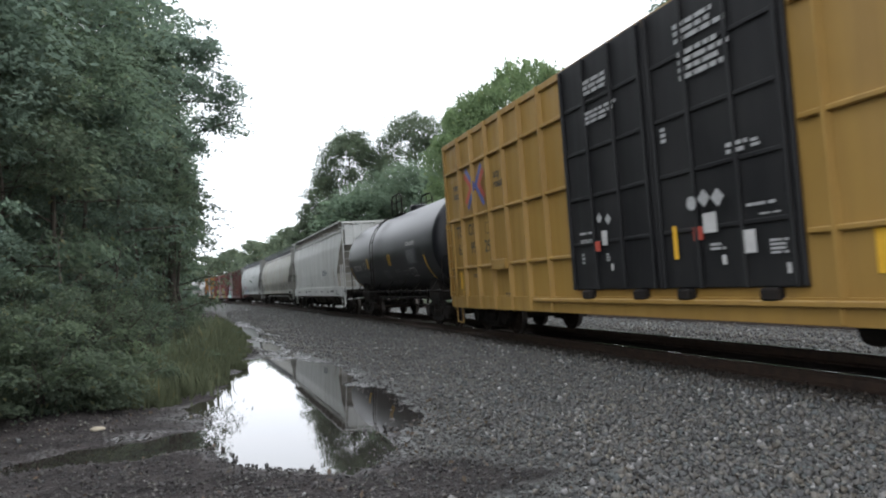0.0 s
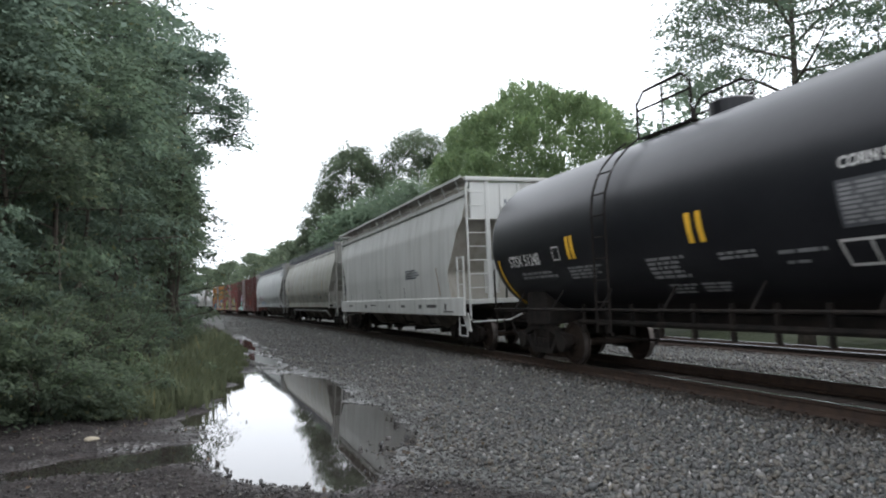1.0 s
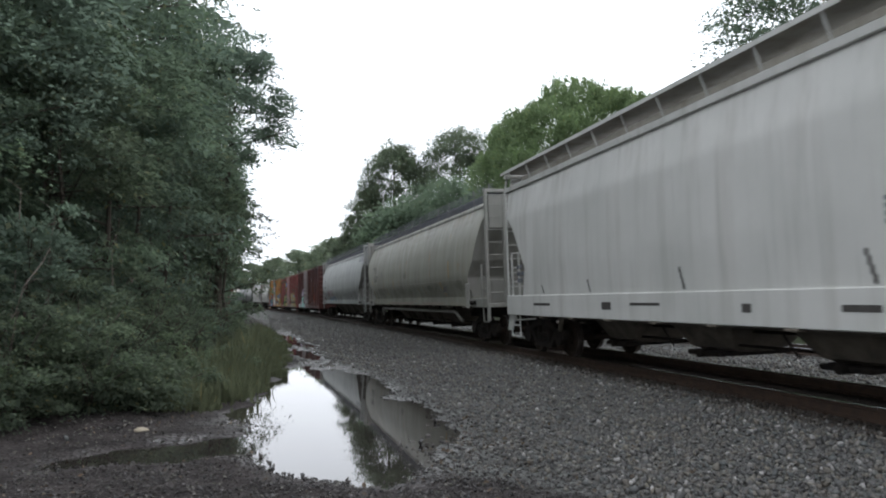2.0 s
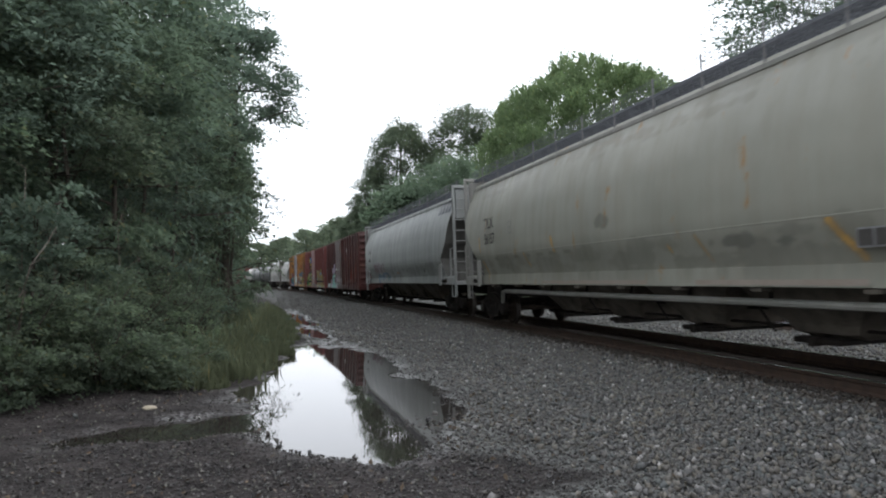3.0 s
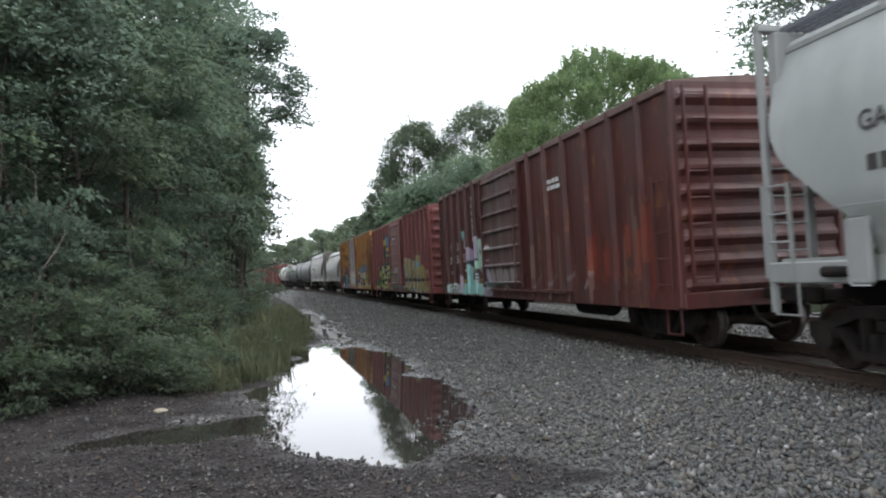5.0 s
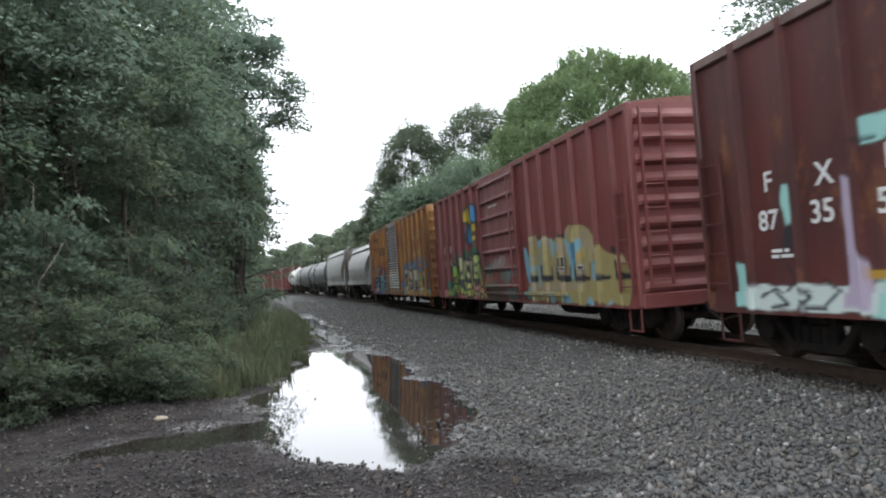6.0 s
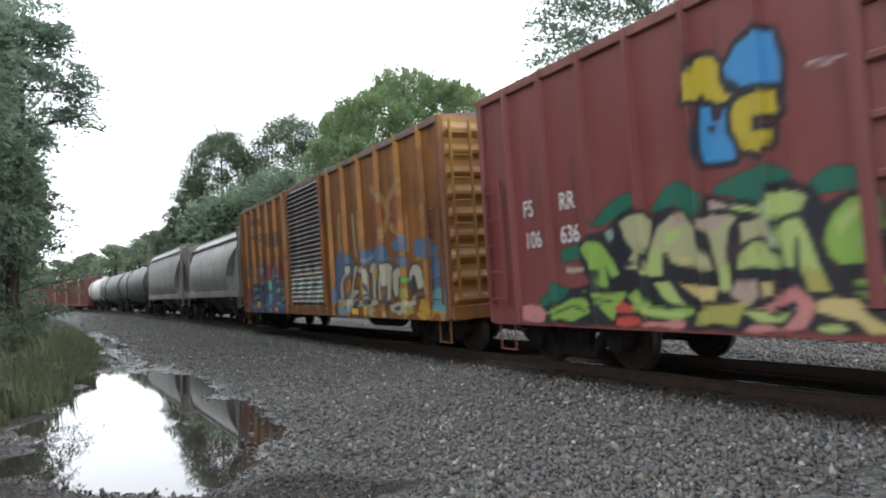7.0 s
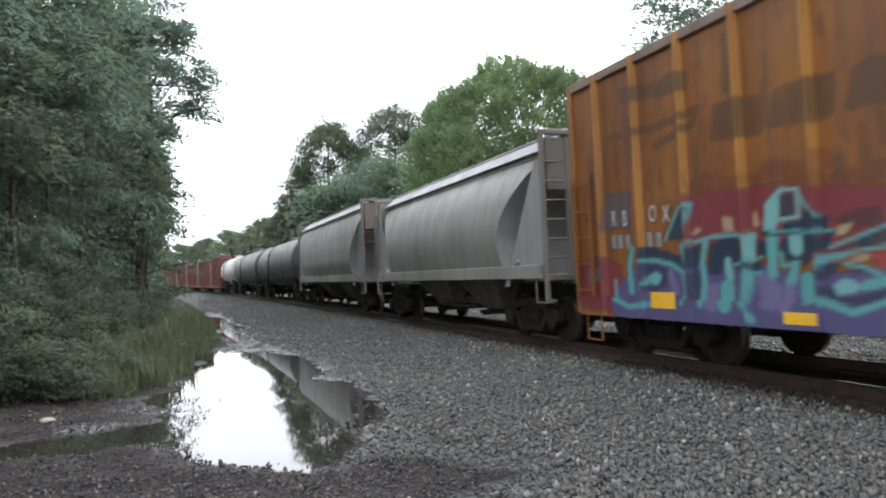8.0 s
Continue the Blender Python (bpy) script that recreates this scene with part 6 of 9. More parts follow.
    car = box_car("dark red boxcar with sliding door and pale mint graffiti", rear - L / 2, L, 0.68, 4.33, mat, roofm, even(0.9, 4.5, 5) + even(9.35, 14.6, 6), (5.45, 8.7), mat, "sliding", S)
    x = -1.542
    for txt, p, z, s in (("F", 1.25, 2.25, 0.36), ("X", 2.12, 2.21, 0.38), ("E", 3.06, 2.25, 0.38), ("87", 1.11, 1.76, 0.36), ("35", 1.99, 1.78, 0.38), ("51", 2.92, 1.80, 0.38)):
        lettering(car, txt, p, z, s, M_WHITE, L, x)
    for z in (3.72, 3.50, 3.27, 3.05, 2.83, 2.62, 2.42):
        bars(car, "emblem_bar", [(4.1, z, 0.2, 0.15)], M_PALEMARK, L, x)
    bars(car, "stencil_block", text_block(51, 1.3, 1.38, 0.4, 0.14, 2), M_WHITE, L, x)
    bars(car, "stencil_block", text_block(52, 3.05, 1.45, 0.35, 0.12, 1), M_WHITE, L, x)
    bars(car, "stencil_block", text_block(53, 10.4, 3.2, 0.8, 0.3, 2), M_WHITE, L, x)


def red_box():
    L, rear = 14.9, 124.1
    mat = car_paint("red_car_paint", (0.145, 0.036, 0.033), (0.178, 0.050, 0.045), (0.10, 0.05, 0.043), streak=0.45, art=True)
    roofm = plain("red_roof", (0.14, 0.05, 0.04), (0.22, 0.09, 0.07), 2, 0.7)
    yel, yel2, blue, black, green, dgreen, cream, pink, teal, white = (0.29, 0.245, 0.10), (0.44, 0.34, 0.03), (0.07, 0.23, 0.37), (0.02, 0.02, 0.025), (0.22, 0.36, 0.07), (0.015, 0.12, 0.075), (0.46, 0.43, 0.26), (0.48, 0.20, 0.18), (0.12, 0.36, 0.34), (0.55, 0.55, 0.52)
    red, straw, tan = (0.45, 0.07, 0.05), (0.50, 0.40, 0.17), (0.38, 0.27, 0.06)
    S = []
    dirt = random.Random(64)
    for k in range(50):
        p, z = dirt.uniform(0.2, 14.7), dirt.uniform(2.0, 4.25)
        S.append(("s", ([(p, z), (p + dirt.uniform(-0.02, 0.02), z - dirt.uniform(0.2, 1.3))], dirt.uniform(0.01, 0.05)), ((0.10, 0.035, 0.03, 0.35), (0.22, 0.085, 0.075, 0.3))[k % 2]))
    # scrubbed patches on the door
    for a, b, r, c in ((6.6, 1.55, 0.3, teal), (7.3, 1.7, 0.28, white), (7.8, 1.75, 0.25, white), (8.5, 1.45, 0.32, teal), (6.7, 1.2, 0.3, (0.4, 0.2, 0.1)), (8.0, 1.35, 0.35, teal), (6.3, 1.3, 0.2, cream), (8.4, 0.9, 0.4, teal), (7.0, 0.85, 0.6, dgreen)):
        S.append(("e", (a, b, r + 0.1, r * 0.6, 0.1), (*c, 0.55)))
    # green letters over a dark cloud, bubble letters above them, broad yellow letters at the leading end
    lime, olive, chalk, blue2, blue3 = (0.36, 0.44, 0.15), (0.33, 0.31, 0.08), (0.5, 0.34, 0.32), (0.05, 0.24, 0.48), (0.17, 0.34, 0.42)
    creamd, creamg, pinkd, tealp = (0.36, 0.35, 0.19), (0.30, 0.37, 0.24), (0.38, 0.28, 0.23), (0.20, 0.30, 0.25)
    S += [("p", ([(2.50, 1.99), (2.74, 2.21), (3.01, 2.30), (3.25, 2.29), (3.29, 2.13), (3.01, 2.06), (2.71, 1.93)], 0.0), dgreen), ("p", ([(3.51, 2.10), (3.76, 2.31), (3.99, 2.32), (4.28, 2.17), (4.28, 1.97), (4.10, 1.87), (3.87, 2.05), (3.53, 2.00)], 0.0), dgreen), ("p", ([(4.43, 2.22), (4.73, 2.29), (5.13, 2.33), (5.32, 2.23), (5.31, 2.15), (5.03, 2.03), (4.92, 1.95), (4.40, 2.12)], 0.0), dgreen), ("p", ([(5.45, 2.09), (5.62, 2.18), (5.79, 2.19), (6.03, 2.11), (6.06, 1.96), (5.77, 1.96), (5.51, 1.94)], 0.0), dgreen), ("p", ([(1.77, 1.69), (2.16, 1.79), (2.32, 1.74), (2.20, 1.53), (1.83, 1.53)], 0.0), dgreen), ("p", ([(6.07, 1.64), (6.24, 1.67), (6.24, 1.39), (6.05, 1.40)], 0.0), dgreen)]
    S += [("p", ([(2.16, 1.75), (2.33, 1.83), (2.70, 1.90), (2.98, 2.06), (3.23, 2.14), (3.53, 2.02), (3.87, 2.09), (4.08, 1.94), (4.22, 1.80), (4.30, 2.14), (4.63, 2.06), (4.99, 1.96), (5.09, 2.12), (5.31, 2.16), (5.52, 2.05), (5.62, 1.89), (5.86, 1.95), (6.09, 1.94), (6.16, 1.85), (6.19, 1.03), (5.54, 1.03), (5.34, 1.12), (4.62, 1.19), (4.31, 1.21), (3.50, 1.24), (3.08, 1.25), (2.80, 1.18), (2.50, 1.18), (2.21, 1.36)], 0.0), black), ("p", ([(0.99, 0.81), (1.48, 1.07), (2.26, 1.21), (2.64, 1.32), (4.32, 1.31), (5.35, 1.24), (6.20, 1.21), (6.16, 0.69), (5.42, 0.70), (4.64, 0.67), (0.89, 0.67)], 0.0), black)]
    S += [("p", ([(1.21, 1.02), (1.65, 1.25), (1.92, 1.15), (1.69, 0.98), (1.31, 0.91)], 0.0), dgreen), ("p", ([(2.20, 1.70), (2.35, 1.78), (2.59, 1.74), (2.78, 1.56), (2.93, 1.31), (2.78, 1.31), (2.68, 1.46), (2.68, 1.18), (2.51, 1.18), (2.56, 1.39), (2.35, 1.48)], 0.0), green), ("p", ([(2.70, 1.87), (2.85, 1.92), (2.89, 1.79), (2.79, 1.74)], 0.0), tealp), ("p", ([(2.97, 1.97), (3.14, 2.03), (3.40, 2.02), (3.52, 1.93), (3.44, 1.69), (3.29, 1.45), (3.05, 1.47), (3.18, 1.60), (3.06, 1.76)], 0.0), creamd), ("p", ([(3.02, 1.44), (3.31, 1.43), (3.31, 1.36), (3.02, 1.39)], 0.0), cream)]
    S += [("p", ([(3.35, 1.30), (3.46, 1.58), (3.61, 1.86), (3.82, 1.99), (3.97, 1.97), (4.11, 1.81), (4.25, 1.52), (4.32, 1.32), (3.98, 1.36), (3.76, 1.42), (3.62, 1.29)], 0.0), creamd), ("p", ([(3.71, 1.91), (3.91, 1.98), (4.03, 1.87), (3.84, 1.80)], 0.0), pinkd), ("p", ([(3.70, 1.79), (3.96, 1.81), (3.92, 1.69), (3.71, 1.63)], 0.0), lime), ("p", ([(3.45, 1.54), (3.59, 1.64), (3.59, 1.31), (3.36, 1.30)], 0.0), lime), ("p", ([(3.66, 1.53), (3.74, 1.54), (3.79, 1.40), (4.31, 1.31), (4.30, 1.20), (3.63, 1.26)], 0.0), black), ("p", ([(3.72, 1.50), (3.99, 1.49), (4.16, 1.44), (3.98, 1.39)], 0.0), straw)]
    S += [("p", ([(4.25, 1.83), (4.38, 1.90), (4.61, 1.89), (4.68, 1.84), (4.56, 1.73), (4.51, 1.54), (4.52, 1.11), (4.42, 1.11), (4.38, 1.45), (4.31, 1.69)], 0.0), creamd), ("p", ([(4.25, 1.83), (4.38, 1.90), (4.57, 1.88), (4.48, 1.78), (4.32, 1.74)], 0.0), pinkd), ("p", ([(4.42, 1.34), (4.52, 1.37), (4.52, 1.11), (4.42, 1.11)], 0.0), lime), ("p", ([(4.35, 2.06), (4.59, 2.01), (4.58, 1.93), (4.36, 1.97)], 0.0), pinkd), ("p", ([(4.59, 2.00), (4.95, 1.91), (4.96, 1.85), (4.58, 1.94)], 0.0), lime), ("p", ([(4.69, 1.80), (4.97, 1.81), (5.05, 1.56), (4.92, 1.64), (4.69, 1.56)], 0.0), creamd), ("p", ([(4.67, 1.47), (4.84, 1.59), (4.98, 1.58), (5.14, 1.41), (5.15, 1.31), (4.65, 1.32)], 0.0), lime)]
    S += [("p", ([(5.07, 1.97), (5.20, 2.04), (5.36, 2.03), (5.45, 1.96), (5.38, 1.85), (5.18, 1.81), (5.07, 1.79)], 0.0), lime), ("s", ([(4.98, 1.94), (5.07, 1.68), (5.10, 1.56)], 0.04), creamg), ("p", ([(5.20, 1.75), (5.35, 1.76), (5.42, 1.64), (5.46, 1.44), (5.53, 1.26), (5.55, 1.09), (5.40, 1.09), (5.35, 1.27), (5.33, 1.59), (5.29, 1.62), (5.25, 1.31), (5.17, 1.31), (5.17, 1.46), (5.14, 1.67)], 0.0), lime), ("p", ([(5.37, 1.30), (5.52, 1.26), (5.58, 1.09), (5.38, 1.09)], 0.0), olive), ("p", ([(5.60, 1.64), (5.67, 1.77), (5.82, 1.87), (5.99, 1.91), (6.10, 1.84), (6.14, 1.64), (6.05, 1.48), (5.98, 1.30), (5.71, 1.31), (5.60, 1.38), (5.57, 1.52)], 0.0), green)]
    S += [("p", ([(5.88, 1.53), (6.01, 1.54), (6.03, 1.49), (5.91, 1.45)], 0.0), creamg), ("p", ([(5.69, 1.71), (5.87, 1.83), (5.98, 1.83), (5.83, 1.67), (5.70, 1.51)], 0.0), lime), ("p", ([(1.42, 0.84), (1.97, 1.02), (2.27, 1.02), (2.40, 0.85), (2.04, 0.74), (1.59, 0.73)], 0.0), green), ("s", ([(1.52, 0.80), (2.03, 0.93), (2.28, 0.87)], 0.015), black), ("p", ([(2.21, 1.13), (2.61, 1.08), (3.01, 1.09), (2.92, 0.98), (2.54, 1.02)], 0.0), green), ("p", ([(2.49, 1.00), (2.89, 0.96), (2.81, 0.76), (2.59, 0.87)], 0.0), green), ("p", ([(3.03, 1.05), (3.18, 1.15), (3.33, 1.11), (3.44, 0.94), (3.70, 0.89), (4.11, 0.92), (4.08, 0.84), (3.74, 0.78), (3.35, 0.81), (3.15, 0.90)], 0.0), green)]
    S += [("s", ([(3.16, 1.02), (3.41, 0.86), (3.92, 0.84)], 0.03), lime), ("p", ([(3.49, 1.20), (3.69, 1.21), (3.81, 1.07), (3.91, 0.96), (3.75, 0.96), (3.58, 1.07)], 0.0), lime), ("p", ([(3.87, 1.19), (4.38, 1.14), (4.32, 0.98), (4.12, 1.01), (3.91, 1.14)], 0.0), straw), ("p", ([(4.12, 0.87), (4.28, 0.94), (4.71, 0.96), (4.61, 0.75), (4.09, 0.73)], 0.0), olive), ("p", ([(4.62, 1.19), (4.84, 1.20), (4.86, 1.04), (4.75, 0.96), (4.53, 1.04)], 0.0), pinkd), ("p", ([(4.89, 1.18), (5.12, 1.19), (5.07, 1.04), (4.89, 1.01)], 0.0), straw)]
    S += [("p", ([(5.10, 1.01), (5.17, 1.10), (5.27, 1.12), (5.38, 1.03), (5.44, 0.89), (5.36, 0.74), (5.20, 0.69), (4.68, 0.68), (4.80, 0.75), (5.14, 0.76), (5.28, 0.89), (5.23, 0.98), (5.02, 0.88), (4.85, 0.93), (4.99, 0.98)], 0.0), pink), ("p", ([(4.72, 0.88), (4.88, 0.90), (5.05, 0.85), (5.24, 0.92), (5.18, 0.79), (5.04, 0.77), (4.84, 0.80)], 0.0), lime), ("p", ([(5.46, 0.96), (5.63, 1.02), (5.82, 1.00), (5.97, 0.87), (6.16, 0.75), (6.16, 0.70), (5.93, 0.70), (5.81, 0.82), (5.64, 0.86), (5.50, 0.89)], 0.0), straw), ("p", ([(5.47, 0.76), (5.69, 0.76), (5.74, 0.73), (5.47, 0.71)], 0.0), lime)]
    S += [("p", ([(5.80, 1.18), (5.98, 1.20), (6.20, 1.20), (6.20, 1.13), (5.81, 1.11)], 0.0), green), ("p", ([(5.80, 1.06), (6.19, 1.08), (6.19, 1.03), (5.90, 1.01)], 0.0), green), ("p", ([(2.89, 0.98), (3.10, 0.94), (3.20, 0.86), (2.87, 0.86)], 0.0), red), ("p", ([(2.87, 0.78), (3.30, 0.81), (3.29, 0.70), (2.86, 0.69)], 0.0), red), ("p", ([(3.29, 0.76), (3.96, 0.76), (3.91, 0.69), (3.29, 0.68)], 0.0), pink), ("p", ([(0.85, 0.95), (1.24, 0.93), (1.46, 0.84), (1.37, 0.70), (0.85, 0.69)], 0.0), pink), ("p", ([(1.89, 1.48), (2.28, 1.46), (2.27, 1.36), (1.89, 1.37)], 0.0), pinkd)]
    S += [*rimmed([(4.09, 3.20), (4.17, 3.37), (4.33, 3.60), (4.55, 3.56), (4.64, 3.44), (4.59, 3.31), (4.65, 3.15), (4.75, 3.12), (4.67, 3.05), (4.46, 3.10), (4.37, 3.22), (4.30, 3.15)], 0.07, black, yel2)]
    S += [*rimmed([(4.67, 3.41), (4.83, 3.59), (5.06, 3.65), (5.24, 3.56), (5.29, 3.32), (5.28, 3.05), (5.23, 2.82), (5.14, 2.87), (5.17, 3.08), (5.07, 3.11), (4.85, 3.15), (4.70, 3.28)], 0.07, black, blue2), *rimmed([(4.34, 3.08), (4.46, 3.03), (4.48, 2.89), (4.58, 2.86), (4.63, 2.97), (4.77, 2.97), (4.71, 2.45), (4.54, 2.43), (4.33, 2.46), (4.28, 2.63)], 0.07, black, blue2), *rimmed([(4.78, 3.02), (4.97, 3.08), (5.22, 3.02), (5.26, 2.81), (5.22, 2.77), (4.95, 2.83), (4.93, 2.67), (5.06, 2.69), (5.18, 2.67), (5.16, 2.53), (5.01, 2.45), (4.82, 2.54), (4.72, 2.74), (4.73, 2.92)], 0.07, black, yel2), ("p", ([(4.40, 2.86), (4.52, 2.84), (4.49, 2.74), (4.42, 2.77)], 0.0), black)]
    S += [("s", ([(5.57, 3.17), (5.91, 3.14)], 0.02), chalk), ("s", ([(5.55, 3.13), (5.78, 3.10)], 0.012), chalk)]
    S += [("p", ([(9.47, 0.82), (9.47, 1.02), (9.76, 1.33), (9.61, 1.66), (9.70, 2.20), (9.95, 2.29), (10.18, 2.30), (10.33, 2.13), (10.43, 2.08), (10.56, 2.24), (10.82, 2.24), (11.09, 2.13), (11.24, 2.05), (11.37, 2.16), (11.59, 2.26), (11.77, 2.11), (11.95, 2.30), (12.15, 2.38), (12.36, 2.37), (12.62, 2.35), (12.92, 2.27), (13.08, 2.18), (13.21, 2.08), (13.32, 1.99), (13.18, 0.64), (12.17, 0.67), (11.23, 0.70), (9.68, 0.69)], 0.0), yel)]
    rng = random.Random(71)
    for k in range(60):    # uneven, thin coats over the broad letters
        p, z = rng.uniform(9.6, 14.3), rng.uniform(0.68, 1.9)
        c = ((0.30, 0.28, 0.19, 0.4), (0.20, 0.30, 0.31, 0.35), (0.34, 0.28, 0.10, 0.5), (0.27, 0.20, 0.13, 0.35), (0.40, 0.37, 0.26, 0.4))[k % 5]
        S.append(("e", (p, z, rng.uniform(0.05, 0.14), rng.uniform(0.1, 0.35), rng.uniform(-0.3, 0.3)), c))
    S += [("p", ([(9.28, 2.01), (9.48, 2.03), (9.61, 1.82), (9.71, 1.41), (9.74, 1.18), (9.55, 1.10), (9.39, 1.35), (9.33, 1.68)], 0.0), blue3)]
    S += [("p", ([(10.27, 2.10), (10.50, 2.21), (10.48, 2.00), (10.33, 1.94)], 0.0), blue3), ("p", ([(10.65, 2.16), (10.86, 2.20), (10.83, 1.57), (10.64, 1.66)], 0.0), straw), ("p", ([(11.10, 2.17), (11.26, 2.04), (11.19, 1.65), (11.10, 1.83)], 0.0), blue3), ("p", ([(11.41, 1.99), (11.53, 2.14), (11.64, 2.03), (11.54, 1.85), (11.41, 1.80)], 0.0), blue3), ("p", ([(11.81, 2.10), (11.96, 2.05), (12.09, 1.91), (12.08, 1.49), (12.18, 1.42), (12.11, 1.12), (12.02, 1.13), (12.05, 1.43), (11.96, 1.74), (11.83, 1.94)], 0.0), blue3), ("p", ([(12.13, 1.90), (12.21, 1.97), (12.31, 1.93), (12.32, 1.76), (12.45, 1.72), (12.41, 1.61), (12.24, 1.59), (12.13, 1.69)], 0.0), blue)]
    S += [("p", ([(12.18, 2.20), (12.32, 2.32), (12.48, 2.26), (12.52, 2.11), (12.44, 1.92), (12.31, 1.91), (12.19, 2.02)], 0.0), straw), ("p", ([(12.45, 1.72), (12.50, 1.86), (12.63, 1.89), (12.74, 1.80), (12.74, 1.66), (12.60, 1.62)], 0.0), tan), ("p", ([(10.20, 1.54), (10.36, 1.53), (10.33, 1.05), (10.21, 1.06)], 0.0), blue3), ("p", ([(13.02, 1.58), (13.10, 1.60), (13.05, 1.10), (13.01, 1.10)], 0.0), blue3), ("p", ([(11.03, 0.84), (11.21, 0.84), (11.25, 0.71), (10.96, 0.67)], 0.0), blue3), ("p", ([(11.77, 0.72), (11.93, 0.82), (12.07, 0.77), (12.13, 0.67)], 0.0), blue3), ("p", ([(12.85, 0.78), (13.00, 0.87), (13.18, 0.69), (13.18, 0.64), (12.98, 0.67)], 0.0), blue3), ("p", ([(9.47, 1.02), (9.67, 1.06), (9.68, 0.71), (9.46, 0.70)], 0.0), teal)]
    S += [("p", ([(9.62, 1.34), (10.17, 1.32), (10.15, 1.15), (9.68, 1.16)], 0.0), black), ("p", ([(10.33, 1.56), (10.47, 1.52), (10.44, 1.31), (10.99, 1.29), (11.02, 1.53), (11.10, 1.49), (11.11, 1.16), (10.42, 1.16), (10.31, 1.31)], 0.0), black), ("p", ([(11.30, 1.51), (11.42, 1.53), (11.42, 1.30), (12.02, 1.28), (12.03, 1.52), (12.08, 1.49), (12.09, 1.13), (11.29, 1.18)], 0.0), black), ("p", ([(12.25, 1.50), (12.34, 1.51), (12.34, 1.29), (12.95, 1.26), (12.98, 1.53), (13.04, 1.53), (13.03, 1.15), (12.26, 1.15), (12.22, 1.30)], 0.0), black), ("p", ([(12.74, 0.63), (12.87, 0.76), (13.01, 0.65)], 0.0), black), ("p", ([(11.59, 2.23), (11.83, 2.20), (11.85, 2.11), (11.66, 2.12)], 0.0), black)]
    S += [("p", ([(13.06, 1.66), (13.47, 1.88), (13.76, 1.71), (14.08, 1.62), (14.35, 1.66), (14.50, 1.49), (14.60, 1.26), (14.73, 1.10), (14.63, 0.84), (14.53, 0.70), (13.92, 0.69), (12.88, 0.74)], 0.0), yel), ("p", ([(14.08, 1.62), (14.35, 1.64), (14.46, 1.49), (14.20, 1.51)], 0.0), cream), ("p", ([(13.10, 1.54), (13.24, 1.57), (13.22, 1.19), (13.12, 1.20)], 0.0), blue), ("p", ([(13.23, 1.27), (13.85, 1.26), (13.84, 1.17), (13.22, 1.16)], 0.0), black), ("p", ([(14.02, 1.52), (14.13, 1.51), (14.11, 1.30), (14.79, 1.28), (14.78, 1.17), (14.03, 1.18)], 0.0), black), ("p", ([(12.81, 0.70), (13.01, 0.86), (13.21, 0.67)], 0.0), blue3), ("p", ([(13.73, 0.69), (13.94, 0.83), (13.92, 0.68)], 0.0), blue3)]
    S += [("p", ([(13.92, 1.80), (14.10, 1.78), (14.11, 1.65), (13.93, 1.66)], 0.0), black)]
    mauve, palest, blue2d = (0.32, 0.245, 0.18, 0.6), (0.40, 0.38, 0.29, 0.8), (0.05, 0.17, 0.27)
    S += [("p", ([(10.71, 2.19), (11.09, 2.11), (11.15, 1.78), (11.03, 1.77), (10.79, 2.03)], 0.0), mauve), ("p", ([(11.59, 2.09), (11.85, 2.02), (12.01, 1.87), (11.99, 1.68), (11.55, 1.74), (11.49, 1.90)], 0.0), mauve), ("p", ([(12.64, 2.25), (13.08, 2.17), (13.10, 1.84), (12.85, 1.77), (12.83, 1.85), (12.66, 1.90), (12.56, 1.99)], 0.0), mauve), ("p", ([(11.87, 2.21), (12.10, 2.37), (12.16, 2.31), (11.96, 2.05)], 0.0), mauve), ("p", ([(9.74, 2.08), (9.97, 2.24), (10.21, 2.19), (10.24, 2.01)], 0.0), mauve), ("p", ([(11.39, 1.41), (11.99, 1.38), (11.98, 1.30), (11.42, 1.30)], 0.0), mauve), ("p", ([(12.37, 1.47), (12.92, 1.43), (12.95, 1.30), (12.38, 1.29)], 0.0), mauve), ("p", ([(9.70, 1.12), (12.35, 1.07), (12.34, 0.95), (9.50, 0.95)], 0.0), mauve)]
    S += [("s", ([(12.39, 2.27), (12.52, 2.18), (12.54, 2.07), (12.45, 1.93), (12.35, 1.91)], 0.022), palest), ("s", ([(12.50, 1.81), (12.57, 1.87), (12.69, 1.87), (12.76, 1.80), (12.77, 1.68)], 0.022), palest), ("s", ([(10.51, 2.12), (10.71, 2.19), (11.05, 2.11), (11.24, 2.06)], 0.02), palest), ("s", ([(9.84, 2.16), (10.02, 2.25), (10.21, 2.18)], 0.02), palest), ("s", ([(10.66, 2.03), (10.65, 1.79), (10.65, 1.49)], 0.03), blue3), ("s", ([(11.07, 2.08), (11.10, 1.78)], 0.03), blue3), ("s", ([(11.39, 1.94), (11.58, 2.15)], 0.05), blue3), ("s", ([(11.93, 1.97), (12.16, 1.70)], 0.07), blue3), ("s", ([(12.24, 1.91), (12.24, 1.56)], 0.09), blue2d), ("s", ([(12.60, 1.95), (12.49, 1.73), (12.35, 1.62)], 0.07), blue3), ("s", ([(12.16, 1.56), (12.16, 1.26)], 0.06), blue3), ("s", ([(9.80, 1.39), (10.12, 1.54)], 0.04), blue3)]
